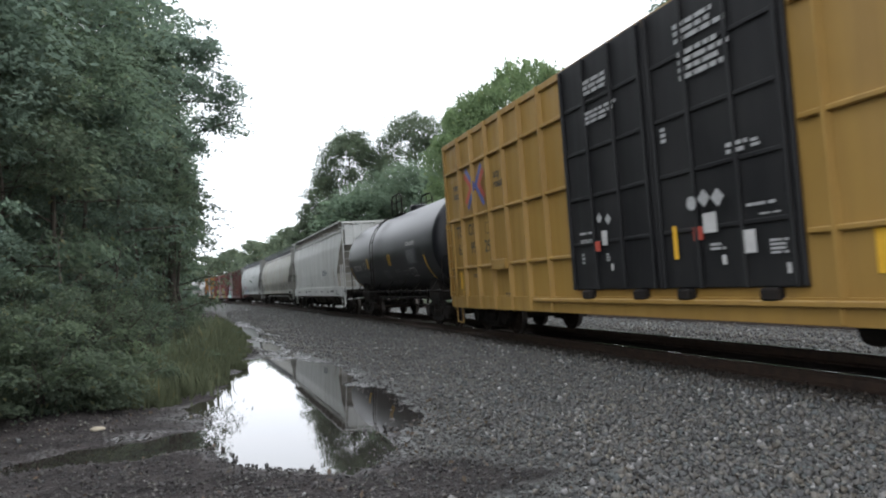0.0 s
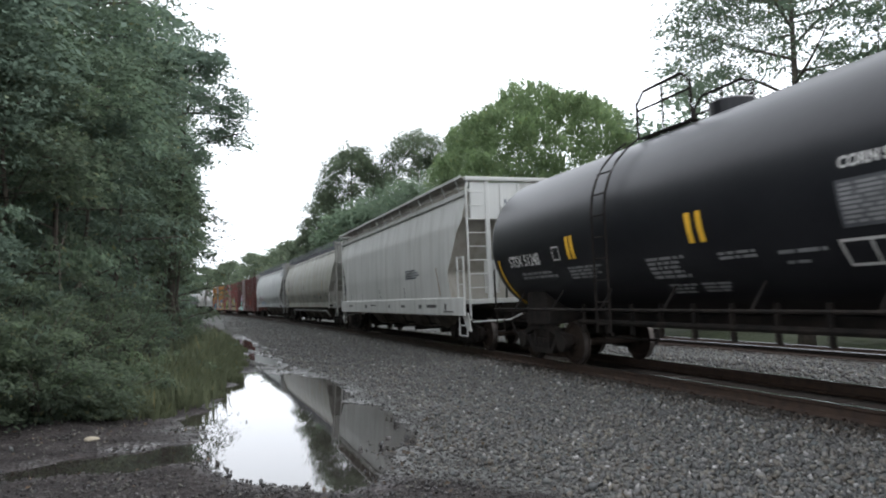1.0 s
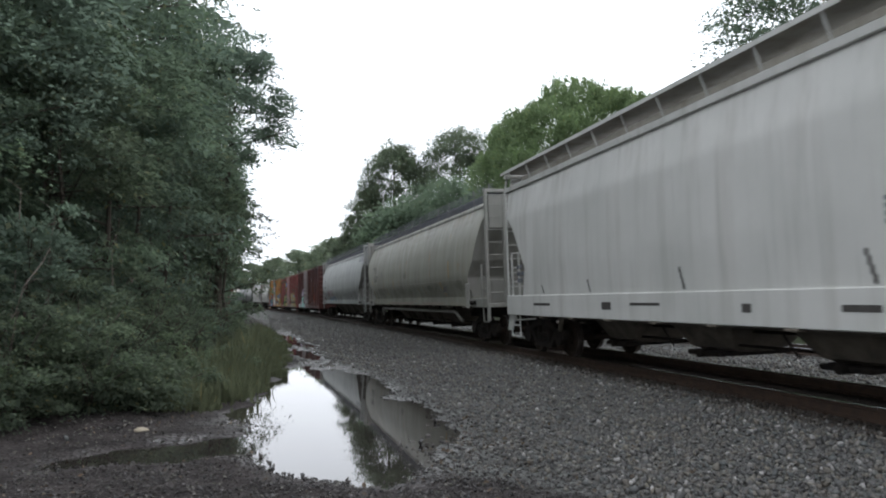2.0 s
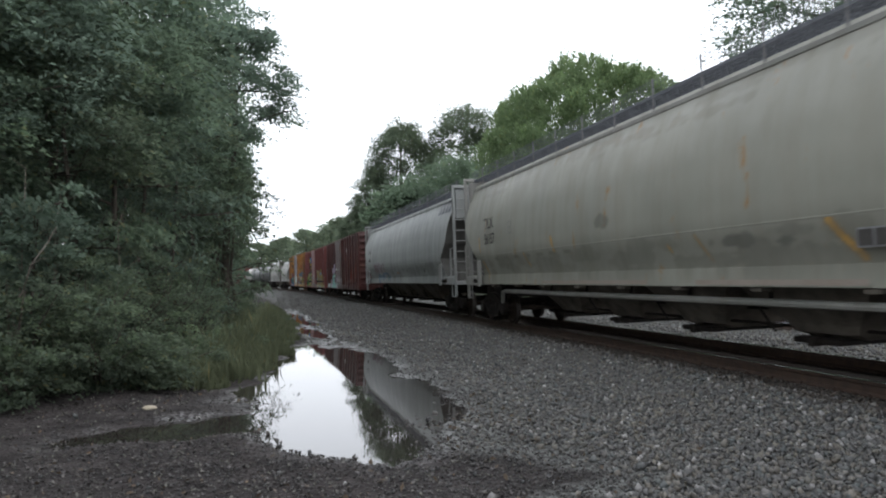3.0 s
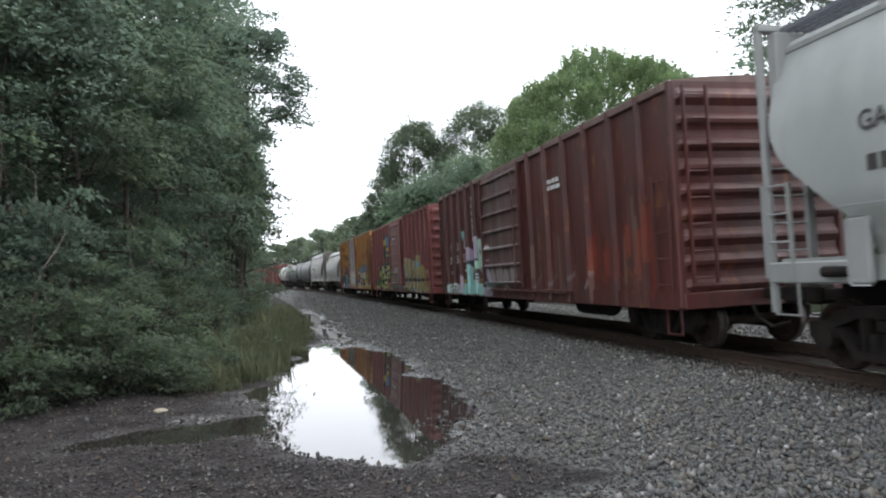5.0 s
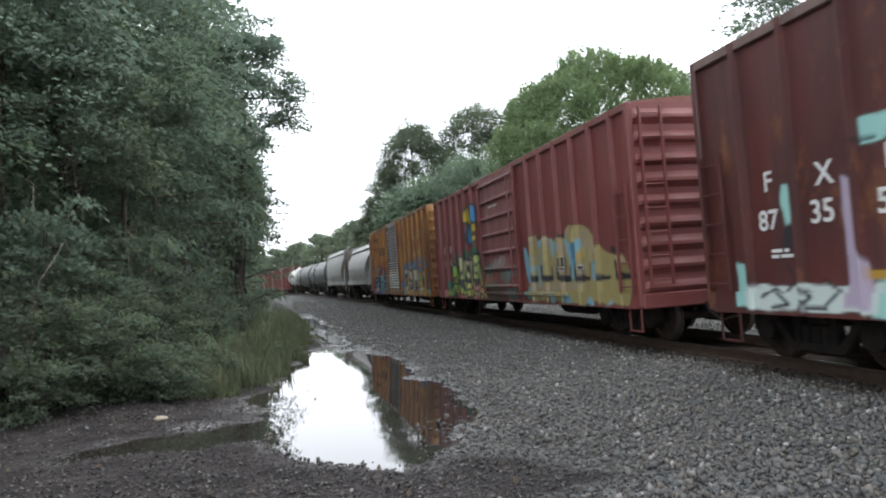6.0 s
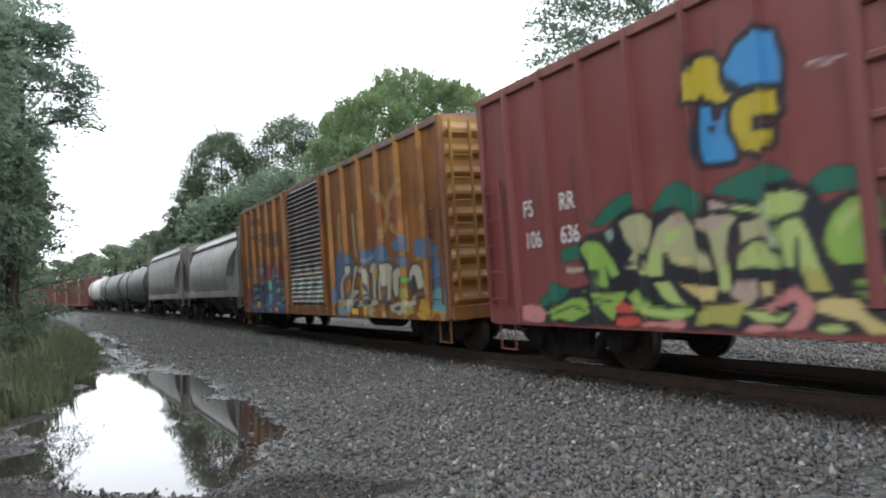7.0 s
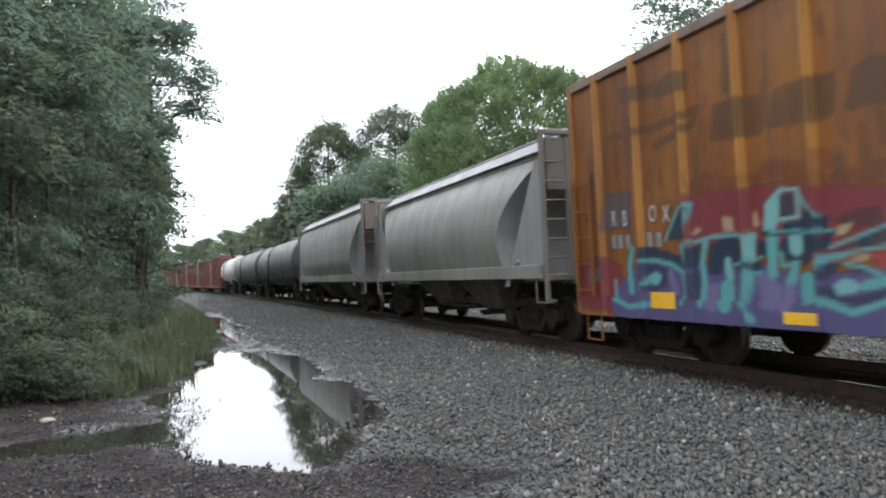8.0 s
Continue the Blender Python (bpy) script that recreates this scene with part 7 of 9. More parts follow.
    S += [("s", ([(10.30, 1.51), (10.30, 1.07)], 0.05), blue3), ("s", ([(11.17, 1.52), (11.19, 1.11)], 0.03), mauve), ("s", ([(13.15, 1.44), (13.12, 1.22)], 0.06), blue3), ("s", ([(11.07, 0.85), (11.12, 0.71)], 0.06), blue3), ("s", ([(11.77, 0.73), (11.94, 0.82), (12.05, 0.72)], 0.06), blue3), ("p", ([(11.60, 2.21), (11.85, 2.19), (11.82, 2.13), (11.73, 2.10)], 0.0), black), ("p", ([(10.43, 2.27), (10.53, 2.27), (10.52, 2.18), (10.36, 2.17)], 0.0), black)]
    car = box_car("red boxcar covered in yellow, green and blue graffiti", rear - L / 2, L, 0.64, 4.30, mat, roofm, even(0.75, 5.1, 6) + even(9.95, 14.3, 6), (6.05, 9.1), mat, "sliding", muted(S, 0.88))
    x = -1.544
    for txt, p, z in (("FS", 1.0, 2.25), ("RR", 1.86, 2.26), ("106", 1.0, 1.78), ("636", 1.84, 1.80)):
        lettering(car, txt, p, z, 0.34, M_PALEMARK, L, x, 0.8)
    for p, z, w, h in ((11.53, 1.39, 0.39, 0.32), (12.48, 1.39, 0.37, 0.1)):
        bars(car, "sticker", [(p, z, w, h)], M_PALEMARK, L, x - 0.06)
    for p, z, w, h in ((11.55, 1.48, 0.165, 0.21), (11.73, 1.48, 0.165, 0.21), (11.55, 1.41, 0.35, 0.045), (12.50, 1.41, 0.33, 0.06)):
        bars(car, "sticker_pane", [(p, z, w, h)], M_DARKMARK, L, x - 0.064)
    bars(car, "stencil_block", text_block(56, 6.9, 3.3, 0.8, 0.1, 1), M_PALEMARK, L, x - 0.075)


def orange_box():
    L, rear = 15.45, 141.0
    mat = car_paint("rusty_orange_paint", (0.232, 0.090, 0.019), (0.14, 0.052, 0.017), (0.07, 0.036, 0.022), (0.105, 0.042, 0.022), streak=0.8, rusty=0.4, art=True)
    postm = car_paint("orange_post_paint", (0.36, 0.165, 0.03), (0.24, 0.10, 0.022), (0.12, 0.05, 0.025), streak=0.5, rusty=0.2, art=True)
    endm = car_paint("yellow_end_paint", (0.30, 0.16, 0.03), (0.19, 0.085, 0.025), (0.15, 0.07, 0.03), streak=0.5, rusty=0.4)
    doorm = car_paint("black_rusty_door", (0.03, 0.026, 0.025), (0.055, 0.042, 0.035), (0.09, 0.055, 0.04), streak=0.6, rusty=0.2, art=True)
    roofm = plain("rusty_roof", (0.14, 0.09, 0.07), (0.24, 0.17, 0.14), 2, 0.75)
    teal, teal2, navy, purple, cream, blue, brown, ochre, maroon = (0.10, 0.31, 0.31), (0.17, 0.37, 0.36), (0.022, 0.036, 0.06), (0.085, 0.075, 0.165), (0.42, 0.385, 0.29), (0.07, 0.175, 0.31, 0.85), (0.10, 0.055, 0.03, 0.75), (0.45, 0.26, 0.03), (0.18, 0.035, 0.04)
    tan2, redrust, leafg = (0.42, 0.25, 0.10, 0.8), (0.31, 0.06, 0.025, 0.5), (0.06, 0.42, 0.09)
    S = []
    # run-down rust and grime, and the ragged top of the maroon ground coat
    dirt = random.Random(63)
    for k in range(60):
        p, z = dirt.uniform(0.2, 15.2), dirt.uniform(2.0, 4.3)
        S.append(("s", ([(p, z), (p + dirt.uniform(-0.03, 0.03), z - dirt.uniform(0.2, 1.2))], dirt.uniform(0.012, 0.06)), ((0.07, 0.035, 0.022, 0.4), (0.12, 0.045, 0.02, 0.45), (0.30, 0.15, 0.04, 0.4))[k % 3]))
    for k in range(26):
        S.append(("e", (dirt.uniform(2.4, 5.6), dirt.uniform(2.05, 2.42), dirt.uniform(0.1, 0.3), dirt.uniform(0.04, 0.12), 0), (*maroon, 0.4)))
    S += [("s", ([(12.25, 3.51), (12.90, 3.14), (13.05, 2.86), (12.86, 2.61), (12.46, 2.31)], 0.115), tan2), ("s", ([(13.67, 3.48), (13.12, 3.20), (13.03, 2.99)], 0.105), tan2), ("s", ([(13.16, 2.58), (13.71, 2.30)], 0.10), tan2), ("e", (13.47, 2.86, 0.26, 0.30, 0), redrust), ("e", (13.55, 2.95, 0.36, 0.2, 0.4), redrust), ("e", (13.35, 2.75, 0.2, 0.36, 0.3), redrust), ("e", (12.42, 2.84, 0.3, 0.36, 0), redrust), ("e", (12.35, 2.7, 0.2, 0.5, 0.3), redrust), ("e", (12.6, 2.95, 0.3, 0.22, 0), redrust), ("s", ([(10.19, 3.14), (10.03, 2.27)], 0.097), tan2), ("s", ([(10.49, 3.08), (10.47, 2.29)], 0.097), tan2), ("s", ([(11.06, 3.04), (11.08, 2.15)], 0.085), tan2)]
    S += [("s", ([(11.36, 2.90), (11.39, 2.25)], 0.085), tan2), ("s", ([(13.91, 2.71), (13.88, 2.03)], 0.068), tan2)]
    patch = random.Random(61)
    for k in range(34):
        c = (navy, ochre, cream, brown, blue, tan2, navy)[k % 7]
        S.append(("e", (patch.uniform(9.4, 14.8), patch.uniform(0.66, 1.08), patch.uniform(0.06, 0.2), patch.uniform(0.03, 0.08), 0), c))
    S += [("f", (14.9, 15.35, 0.7, 2.1), (*blue[:3], 0.8)), ("f", (14.6, 15.2, 0.66, 1.0), (*ochre, 0.9)), ("f", (6.2, 9.0, 0.9, 1.95), (*cream, 0.75))]
    S += [("s", ([(6.1 + i * 0.4, 1.0 + 0.2 * (i % 3)), (6.4 + i * 0.4, 1.6 - 0.1 * (i % 2))], 0.09), ((0.08, 0.09, 0.1) if i % 2 else (0.3, 0.5, 0.45))) for i in range(7)]
    redp, pale2, palebl, tealb, olive2, rustpale, greyp = (0.30, 0.05, 0.04), (0.42, 0.34, 0.19, 0.75), (0.20, 0.32, 0.40), (0.14, 0.36, 0.38), (0.33, 0.27, 0.06), (0.36, 0.20, 0.10), (0.10, 0.09, 0.11, 0.8)
    S += [("p", ([(9.74, 2.05), (9.91, 2.24), (10.23, 2.27), (10.35, 2.15), (10.48, 2.20), (10.80, 2.13), (10.94, 2.02), (10.90, 1.65), (10.60, 1.67), (10.05, 1.31), (9.90, 1.17), (9.72, 1.39), (9.67, 1.88)], 0.0), blue), ("p", ([(9.41, 1.32), (9.77, 1.35), (9.94, 1.10), (9.77, 0.89), (9.44, 1.03)], 0.0), blue), ("p", ([(11.49, 2.03), (11.61, 2.22), (11.88, 2.19), (12.15, 2.11), (12.30, 2.06), (12.28, 1.75), (11.90, 1.79), (11.79, 1.83), (11.55, 1.89)], 0.0), blue), ("s", ([(11.49, 1.95), (11.80, 1.94), (12.09, 2.01)], 0.04), palebl)]
    S += [*rimmed([(9.97, 1.44), (10.12, 1.64), (10.39, 1.72), (10.52, 1.68), (10.29, 1.56), (10.19, 1.40), (10.20, 1.23), (10.23, 1.17), (10.18, 1.04), (10.02, 1.07), (9.97, 1.27)], 0.05, navy, cream), *rimmed([(10.53, 1.81), (10.70, 1.89), (10.77, 1.82), (10.58, 1.55), (10.55, 1.23), (10.58, 1.10), (10.42, 1.10), (10.41, 1.49)], 0.05, navy, cream), *rimmed([(10.96, 1.83), (11.14, 1.87), (11.19, 1.78), (10.97, 1.52), (10.83, 1.28), (11.16, 1.30), (11.22, 1.21), (10.78, 1.07), (10.66, 1.10), (10.81, 1.47)], 0.05, navy, cream)]
    S += [*rimmed([(11.24, 1.77), (11.41, 1.83), (11.66, 1.79), (11.80, 1.64), (11.80, 1.31), (11.75, 1.07), (11.63, 1.09), (11.66, 1.43), (11.59, 1.63), (11.43, 1.70), (11.33, 1.65), (11.23, 1.69)], 0.05, navy, cream), ("p", ([(11.28, 1.50), (11.42, 1.58), (11.50, 1.38), (11.47, 1.07), (11.27, 1.08)], 0.0), ochre), *rimmed([(11.45, 1.55), (11.57, 1.49), (11.69, 1.18), (11.59, 1.15), (11.50, 1.38)], 0.05, navy, cream), *rimmed([(11.86, 1.69), (11.96, 1.81), (12.16, 1.87), (12.23, 1.81), (12.19, 1.66), (12.20, 1.40), (12.15, 1.04), (11.98, 1.04), (12.01, 1.46), (12.00, 1.65), (11.89, 1.63)], 0.05, navy, cream), ("p", ([(12.16, 1.76), (12.29, 1.76), (12.26, 1.50), (12.15, 1.48)], 0.0), ochre)]
    S += [("p", ([(10.31, 1.50), (10.43, 1.52), (10.42, 1.17), (10.33, 1.17)], 0.0), ochre), ("p", ([(9.74, 1.03), (10.54, 1.07), (10.85, 1.04), (11.17, 1.05), (12.26, 1.04), (12.25, 0.91), (11.12, 0.86), (9.91, 0.86)], 0.0), cream), ("p", ([(10.84, 0.99), (11.17, 1.04), (11.17, 0.79), (10.91, 0.78)], 0.0), navy), ("p", ([(11.53, 1.04), (11.89, 1.03), (11.87, 0.93), (11.56, 0.94)], 0.0), navy), ("p", ([(9.81, 0.83), (10.52, 0.88), (10.83, 0.82), (10.50, 0.66), (9.91, 0.68)], 0.0), palebl), ("p", ([(9.88, 0.97), (10.19, 0.98), (10.20, 0.87), (9.89, 0.86)], 0.0), ochre), ("p", ([(11.35, 0.80), (11.64, 0.84), (11.87, 0.83), (11.84, 0.71), (11.38, 0.69)], 0.0), ochre)]
    S += [("p", ([(11.64, 0.89), (11.88, 0.92), (12.24, 0.85), (12.23, 0.73), (11.98, 0.74)], 0.0), pale2), ("s", ([(10.14, 3.17), (10.03, 2.81), (10.19, 2.28)], 0.055), pale2), ("s", ([(10.54, 3.07), (10.47, 2.53), (10.42, 2.24)], 0.055), pale2), ("s", ([(11.03, 3.04), (11.07, 2.49), (11.16, 2.05)], 0.055), pale2), ("s", ([(11.35, 3.08), (11.39, 2.54), (11.47, 2.10)], 0.055), pale2), ("p", ([(12.22, 2.15), (12.47, 2.27), (12.84, 2.19), (13.02, 1.92), (12.95, 1.71), (12.24, 1.79)], 0.0), blue), ("p", ([(13.11, 2.23), (13.36, 2.37), (13.73, 2.35), (13.84, 2.17), (13.78, 2.01), (13.23, 2.04)], 0.0), blue), ("p", ([(13.22, 1.90), (13.60, 2.00), (13.81, 1.88), (13.79, 1.68), (13.26, 1.79)], 0.0), blue)]
    S += [("p", ([(14.13, 2.16), (14.33, 2.26), (14.51, 2.20), (14.58, 2.10), (14.73, 2.22), (14.96, 2.14), (14.90, 1.86), (14.69, 1.82), (14.63, 1.89), (14.48, 1.81), (14.14, 1.88)], 0.0), blue), ("p", ([(14.77, 1.52), (14.98, 1.70), (15.32, 1.76), (15.51, 1.63), (15.52, 1.42), (15.39, 1.21), (14.97, 1.22), (14.82, 1.31)], 0.0), blue), ("p", ([(14.77, 1.17), (14.97, 1.25), (15.45, 1.20), (15.40, 0.97), (15.24, 0.80), (14.87, 0.83), (14.75, 0.93)], 0.0), tealb), *rimmed([(12.52, 1.74), (12.70, 1.83), (12.96, 1.81), (13.10, 1.70), (13.03, 1.49), (12.93, 1.02), (12.72, 1.02), (12.78, 1.35), (12.54, 1.32), (12.45, 1.02), (12.28, 1.02), (12.35, 1.52)], 0.05, navy, cream)]
    S += [*rimmed([(13.09, 1.62), (13.35, 1.71), (13.62, 1.66), (13.60, 1.52), (13.37, 1.50), (13.29, 1.13), (13.14, 1.06), (13.06, 1.27)], 0.05, navy, cream), ("p", ([(13.40, 1.30), (13.76, 1.32), (13.77, 1.05), (13.37, 1.06)], 0.0), olive2), ("p", ([(13.63, 1.51), (13.90, 1.52), (13.91, 1.37), (13.63, 1.36)], 0.0), leafg), *rimmed([(13.87, 1.58), (14.05, 1.72), (14.32, 1.71), (14.42, 1.60), (14.44, 1.45), (14.51, 1.38), (14.43, 1.27), (14.24, 1.24), (14.14, 1.46), (13.99, 1.50), (13.87, 1.38)], 0.05, navy, cream), ("p", ([(13.99, 1.50), (14.11, 1.51), (14.15, 1.18), (13.91, 1.12)], 0.0), navy), ("p", ([(14.40, 1.36), (14.75, 1.34), (14.76, 1.10), (14.52, 1.08)], 0.0), rustpale)]
    S += [("p", ([(14.29, 1.02), (14.76, 1.04), (14.70, 0.82), (14.31, 0.81)], 0.0), ochre), ("p", ([(12.92, 0.95), (13.41, 0.99), (13.69, 1.02), (14.02, 1.05), (14.13, 0.96), (13.92, 0.80), (13.39, 0.73), (13.01, 0.77)], 0.0), cream), ("p", ([(13.17, 0.88), (13.45, 0.92), (13.44, 0.82), (13.19, 0.79)], 0.0), navy), ("p", ([(13.67, 0.89), (14.05, 0.89), (14.11, 0.74), (13.74, 0.71)], 0.0), olive2), ("p", ([(14.20, 1.88), (14.63, 1.86), (14.68, 1.79), (14.25, 1.79)], 0.0), olive2), ("p", ([(0.25, 0.75), (-0.20, 1.44), (0.57, 1.56), (1.16, 1.41), (1.17, 0.78)], 0.0), maroon)]
    navyp, purplep, darkm, tealg = (0.04, 0.042, 0.085), (0.15, 0.13, 0.24), (0.085, 0.032, 0.036), (0.09, 0.17, 0.17, 0.8)
    S += [("p", ([(0.07, 1.47), (0.52, 1.57), (0.86, 1.52), (0.87, 0.94), (0.98, 0.68), (-0.00, 0.76)], 0.0), maroon), ("p", ([(2.58, 2.28), (3.45, 2.26), (4.48, 2.15), (5.39, 2.03), (5.34, 1.38), (4.99, 1.33), (2.61, 1.62)], 0.0), maroon), ("p", ([(0.90, 0.91), (1.28, 1.25), (1.67, 1.53), (2.59, 1.39), (3.75, 1.36), (4.41, 1.21), (5.34, 1.32), (5.29, 0.60), (4.36, 0.58), (1.91, 0.54), (0.97, 0.64)], 0.0), purple), ("p", ([(1.52, 1.53), (1.65, 1.66), (2.01, 1.64), (2.46, 1.50), (2.61, 1.35), (2.49, 1.30), (2.20, 1.41), (1.72, 1.46)], 0.0), navy), ("p", ([(1.63, 1.42), (1.99, 1.41), (2.24, 1.34), (2.17, 1.10), (1.90, 1.03), (1.62, 1.03), (1.55, 1.21)], 0.0), navyp)]
    S += [("p", ([(2.25, 1.74), (2.38, 2.00), (2.71, 2.15), (2.66, 1.88), (2.50, 1.71)], 0.0), navy), ("p", ([(2.58, 1.53), (2.85, 1.66), (2.82, 1.39), (2.68, 1.34)], 0.0), navy), ("p", ([(2.93, 1.26), (3.02, 1.63), (3.24, 1.68), (3.61, 1.64), (3.61, 1.42), (3.41, 1.37), (3.26, 1.44), (3.20, 1.22)], 0.0), navy), ("p", ([(3.43, 1.33), (3.72, 1.42), (3.83, 1.39), (3.79, 1.29), (3.52, 1.25)], 0.0), navy), ("p", ([(3.74, 1.62), (3.94, 1.62), (3.90, 1.44), (3.74, 1.42)], 0.0), navy), ("p", ([(4.14, 1.79), (4.36, 1.79), (4.40, 1.92), (4.71, 1.81), (4.70, 1.66), (4.35, 1.68), (4.13, 1.69)], 0.0), navy)]
    S += [("p", ([(4.03, 1.55), (4.19, 1.63), (4.37, 1.42), (4.52, 1.44), (4.39, 1.32), (4.14, 1.38), (4.04, 1.41)], 0.0), navy), ("p", ([(4.35, 1.65), (4.74, 1.62), (4.69, 1.49), (4.52, 1.42), (4.37, 1.48)], 0.0), navy), ("p", ([(4.68, 1.41), (4.87, 1.53), (5.09, 1.61), (5.36, 1.68), (5.35, 1.52), (5.00, 1.47)], 0.0), navy), ("p", ([(4.68, 1.36), (4.83, 1.38), (4.80, 1.28), (4.59, 1.16), (4.50, 1.21)], 0.0), navyp), ("p", ([(4.85, 1.30), (5.06, 1.29), (5.18, 1.21), (4.98, 1.20)], 0.0), navyp), ("p", ([(4.75, 1.81), (5.26, 1.86), (5.24, 1.69), (4.82, 1.65)], 0.0), darkm), ("p", ([(2.63, 1.26), (2.86, 1.31), (2.79, 0.94), (2.60, 0.91)], 0.0), navyp)]
    S += [("p", ([(4.52, 1.11), (4.73, 1.08), (4.94, 1.02), (5.32, 1.09), (5.31, 0.99), (4.93, 0.89), (4.58, 1.03)], 0.0), navyp), ("p", ([(2.93, 1.10), (3.15, 1.16), (3.10, 0.80), (2.91, 0.82)], 0.0), purplep), ("p", ([(3.74, 1.22), (3.89, 1.25), (4.08, 1.11), (4.03, 0.83), (3.79, 0.88)], 0.0), purplep), ("s", ([(1.44, 1.65), (1.36, 1.39), (1.38, 1.03)], 0.06), teal), ("s", ([(0.99, 1.17), (1.00, 0.91), (1.36, 0.80), (1.83, 0.85)], 0.04), teal), ("s", ([(1.54, 1.46), (1.94, 1.46), (2.30, 1.39), (2.51, 1.28), (2.54, 1.04), (2.48, 0.87)], 0.032), teal), ("p", ([(1.72, 1.22), (1.95, 1.29), (2.08, 1.24), (1.99, 1.13), (1.80, 1.15)], 0.0), tealb), ("s", ([(1.83, 1.19), (1.57, 1.06)], 0.03), teal)]
    S += [("s", ([(2.26, 1.27), (2.34, 1.03)], 0.06), purplep), ("s", ([(2.17, 1.71), (2.38, 2.00), (2.47, 2.14), (2.73, 2.15)], 0.025), teal), ("s", ([(2.73, 2.15), (2.63, 1.82), (2.51, 1.53)], 0.022), teal), ("s", ([(2.49, 1.63), (2.57, 1.40)], 0.045), teal), ("s", ([(2.66, 1.65), (3.07, 1.71), (3.40, 1.71), (3.74, 1.68)], 0.025), teal), ("s", ([(2.94, 1.64), (2.87, 1.39), (2.89, 1.13), (2.83, 0.88)], 0.05), teal), ("s", ([(3.69, 1.67), (3.67, 1.42)], 0.055), teal2), ("s", ([(3.41, 1.36), (3.61, 1.39), (3.83, 1.43)], 0.018), teal), ("s", ([(3.30, 1.40), (3.32, 1.22)], 0.055), teal2), ("s", ([(3.27, 1.07), (3.25, 0.89)], 0.11), teal), ("s", ([(3.60, 1.22), (3.55, 0.93)], 0.1), teal), ("s", ([(3.36, 1.19), (3.19, 1.10)], 0.03), teal)]
    S += [("p", ([(3.86, 1.71), (3.90, 2.03), (4.13, 2.16), (4.13, 2.09), (4.09, 1.85), (4.03, 1.70)], 0.0), teal2), ("p", ([(4.13, 2.09), (4.29, 2.11), (4.27, 1.86), (4.09, 1.86)], 0.0), navy), ("s", ([(4.13, 2.15), (4.34, 2.14), (4.34, 1.84), (4.11, 1.83)], 0.022), teal2), ("s", ([(4.35, 2.09), (4.44, 1.94), (4.61, 1.85)], 0.02), teal), ("s", ([(3.98, 1.67), (3.96, 1.26)], 0.075), teal), ("s", ([(4.29, 1.64), (4.29, 1.51)], 0.085), teal2), ("s", ([(3.85, 1.70), (4.39, 1.67), (4.74, 1.65)], 0.03), navy), ("s", ([(3.96, 1.70), (4.39, 1.68), (4.74, 1.66)], 0.014), teal), ("s", ([(4.08, 1.46), (4.10, 1.32), (4.30, 1.35)], 0.03), teal), ("s", ([(4.26, 1.29), (4.18, 1.11)], 0.06), teal), ("s", ([(4.18, 1.05), (4.13, 0.89)], 0.08), purplep)]
    S += [("s", ([(4.69, 1.50), (4.95, 1.57), (5.36, 1.69)], 0.018), teal), ("s", ([(4.61, 1.39), (4.94, 1.44), (5.35, 1.49)], 0.018), teal), ("s", ([(4.41, 1.18), (4.41, 1.00)], 0.09), teal), ("s", ([(4.54, 1.29), (4.65, 1.39), (4.83, 1.40)], 0.035), teal), ("p", ([(4.70, 1.11), (4.82, 1.19), (4.98, 1.16), (5.05, 1.08), (4.91, 1.02), (4.75, 1.03)], 0.0), teal2), ("s", ([(5.05, 1.11), (5.33, 1.17)], 0.05), teal), ("s", ([(4.85, 1.32), (5.04, 1.30), (5.21, 1.21), (5.33, 1.15)], 0.025), teal), ("s", ([(4.49, 0.99), (4.71, 0.92), (4.94, 0.85), (5.31, 0.98)], 0.035), teal), ("s", ([(3.60, 0.79), (3.67, 0.72)], 0.05), teal), ("s", ([(3.71, 1.25), (3.80, 1.26)], 0.02), teal), ("p", ([(5.00, 1.24), (5.08, 1.23), (5.11, 1.18), (5.00, 1.18)], 0.0), purplep)]
    S += [("p", ([(2.72, 1.76), (2.77, 1.84), (2.91, 1.84), (2.86, 1.77)], 0.0), pale2), ("p", ([(3.26, 1.92), (3.40, 1.92), (3.41, 1.77), (3.27, 1.77)], 0.0), pale2), ("p", ([(3.71, 1.94), (3.79, 1.99), (3.83, 1.78), (3.71, 1.76)], 0.0), pale2), ("p", ([(4.77, 1.71), (4.96, 1.72), (4.88, 1.62), (4.76, 1.60)], 0.0), pale2), ("p", ([(4.83, 1.40), (5.12, 1.41), (5.09, 1.35), (4.86, 1.35)], 0.0), pale2), ("p", ([(5.10, 1.41), (5.35, 1.43), (5.33, 1.27), (5.21, 1.27)], 0.0), redp), ("p", ([(0.25, 1.38), (0.64, 1.39), (0.66, 1.18), (0.26, 1.16)], 0.0), tealg), ("p", ([(0.79, 2.50), (1.46, 2.49), (1.41, 1.94), (0.77, 1.95)], 0.0), greyp)]
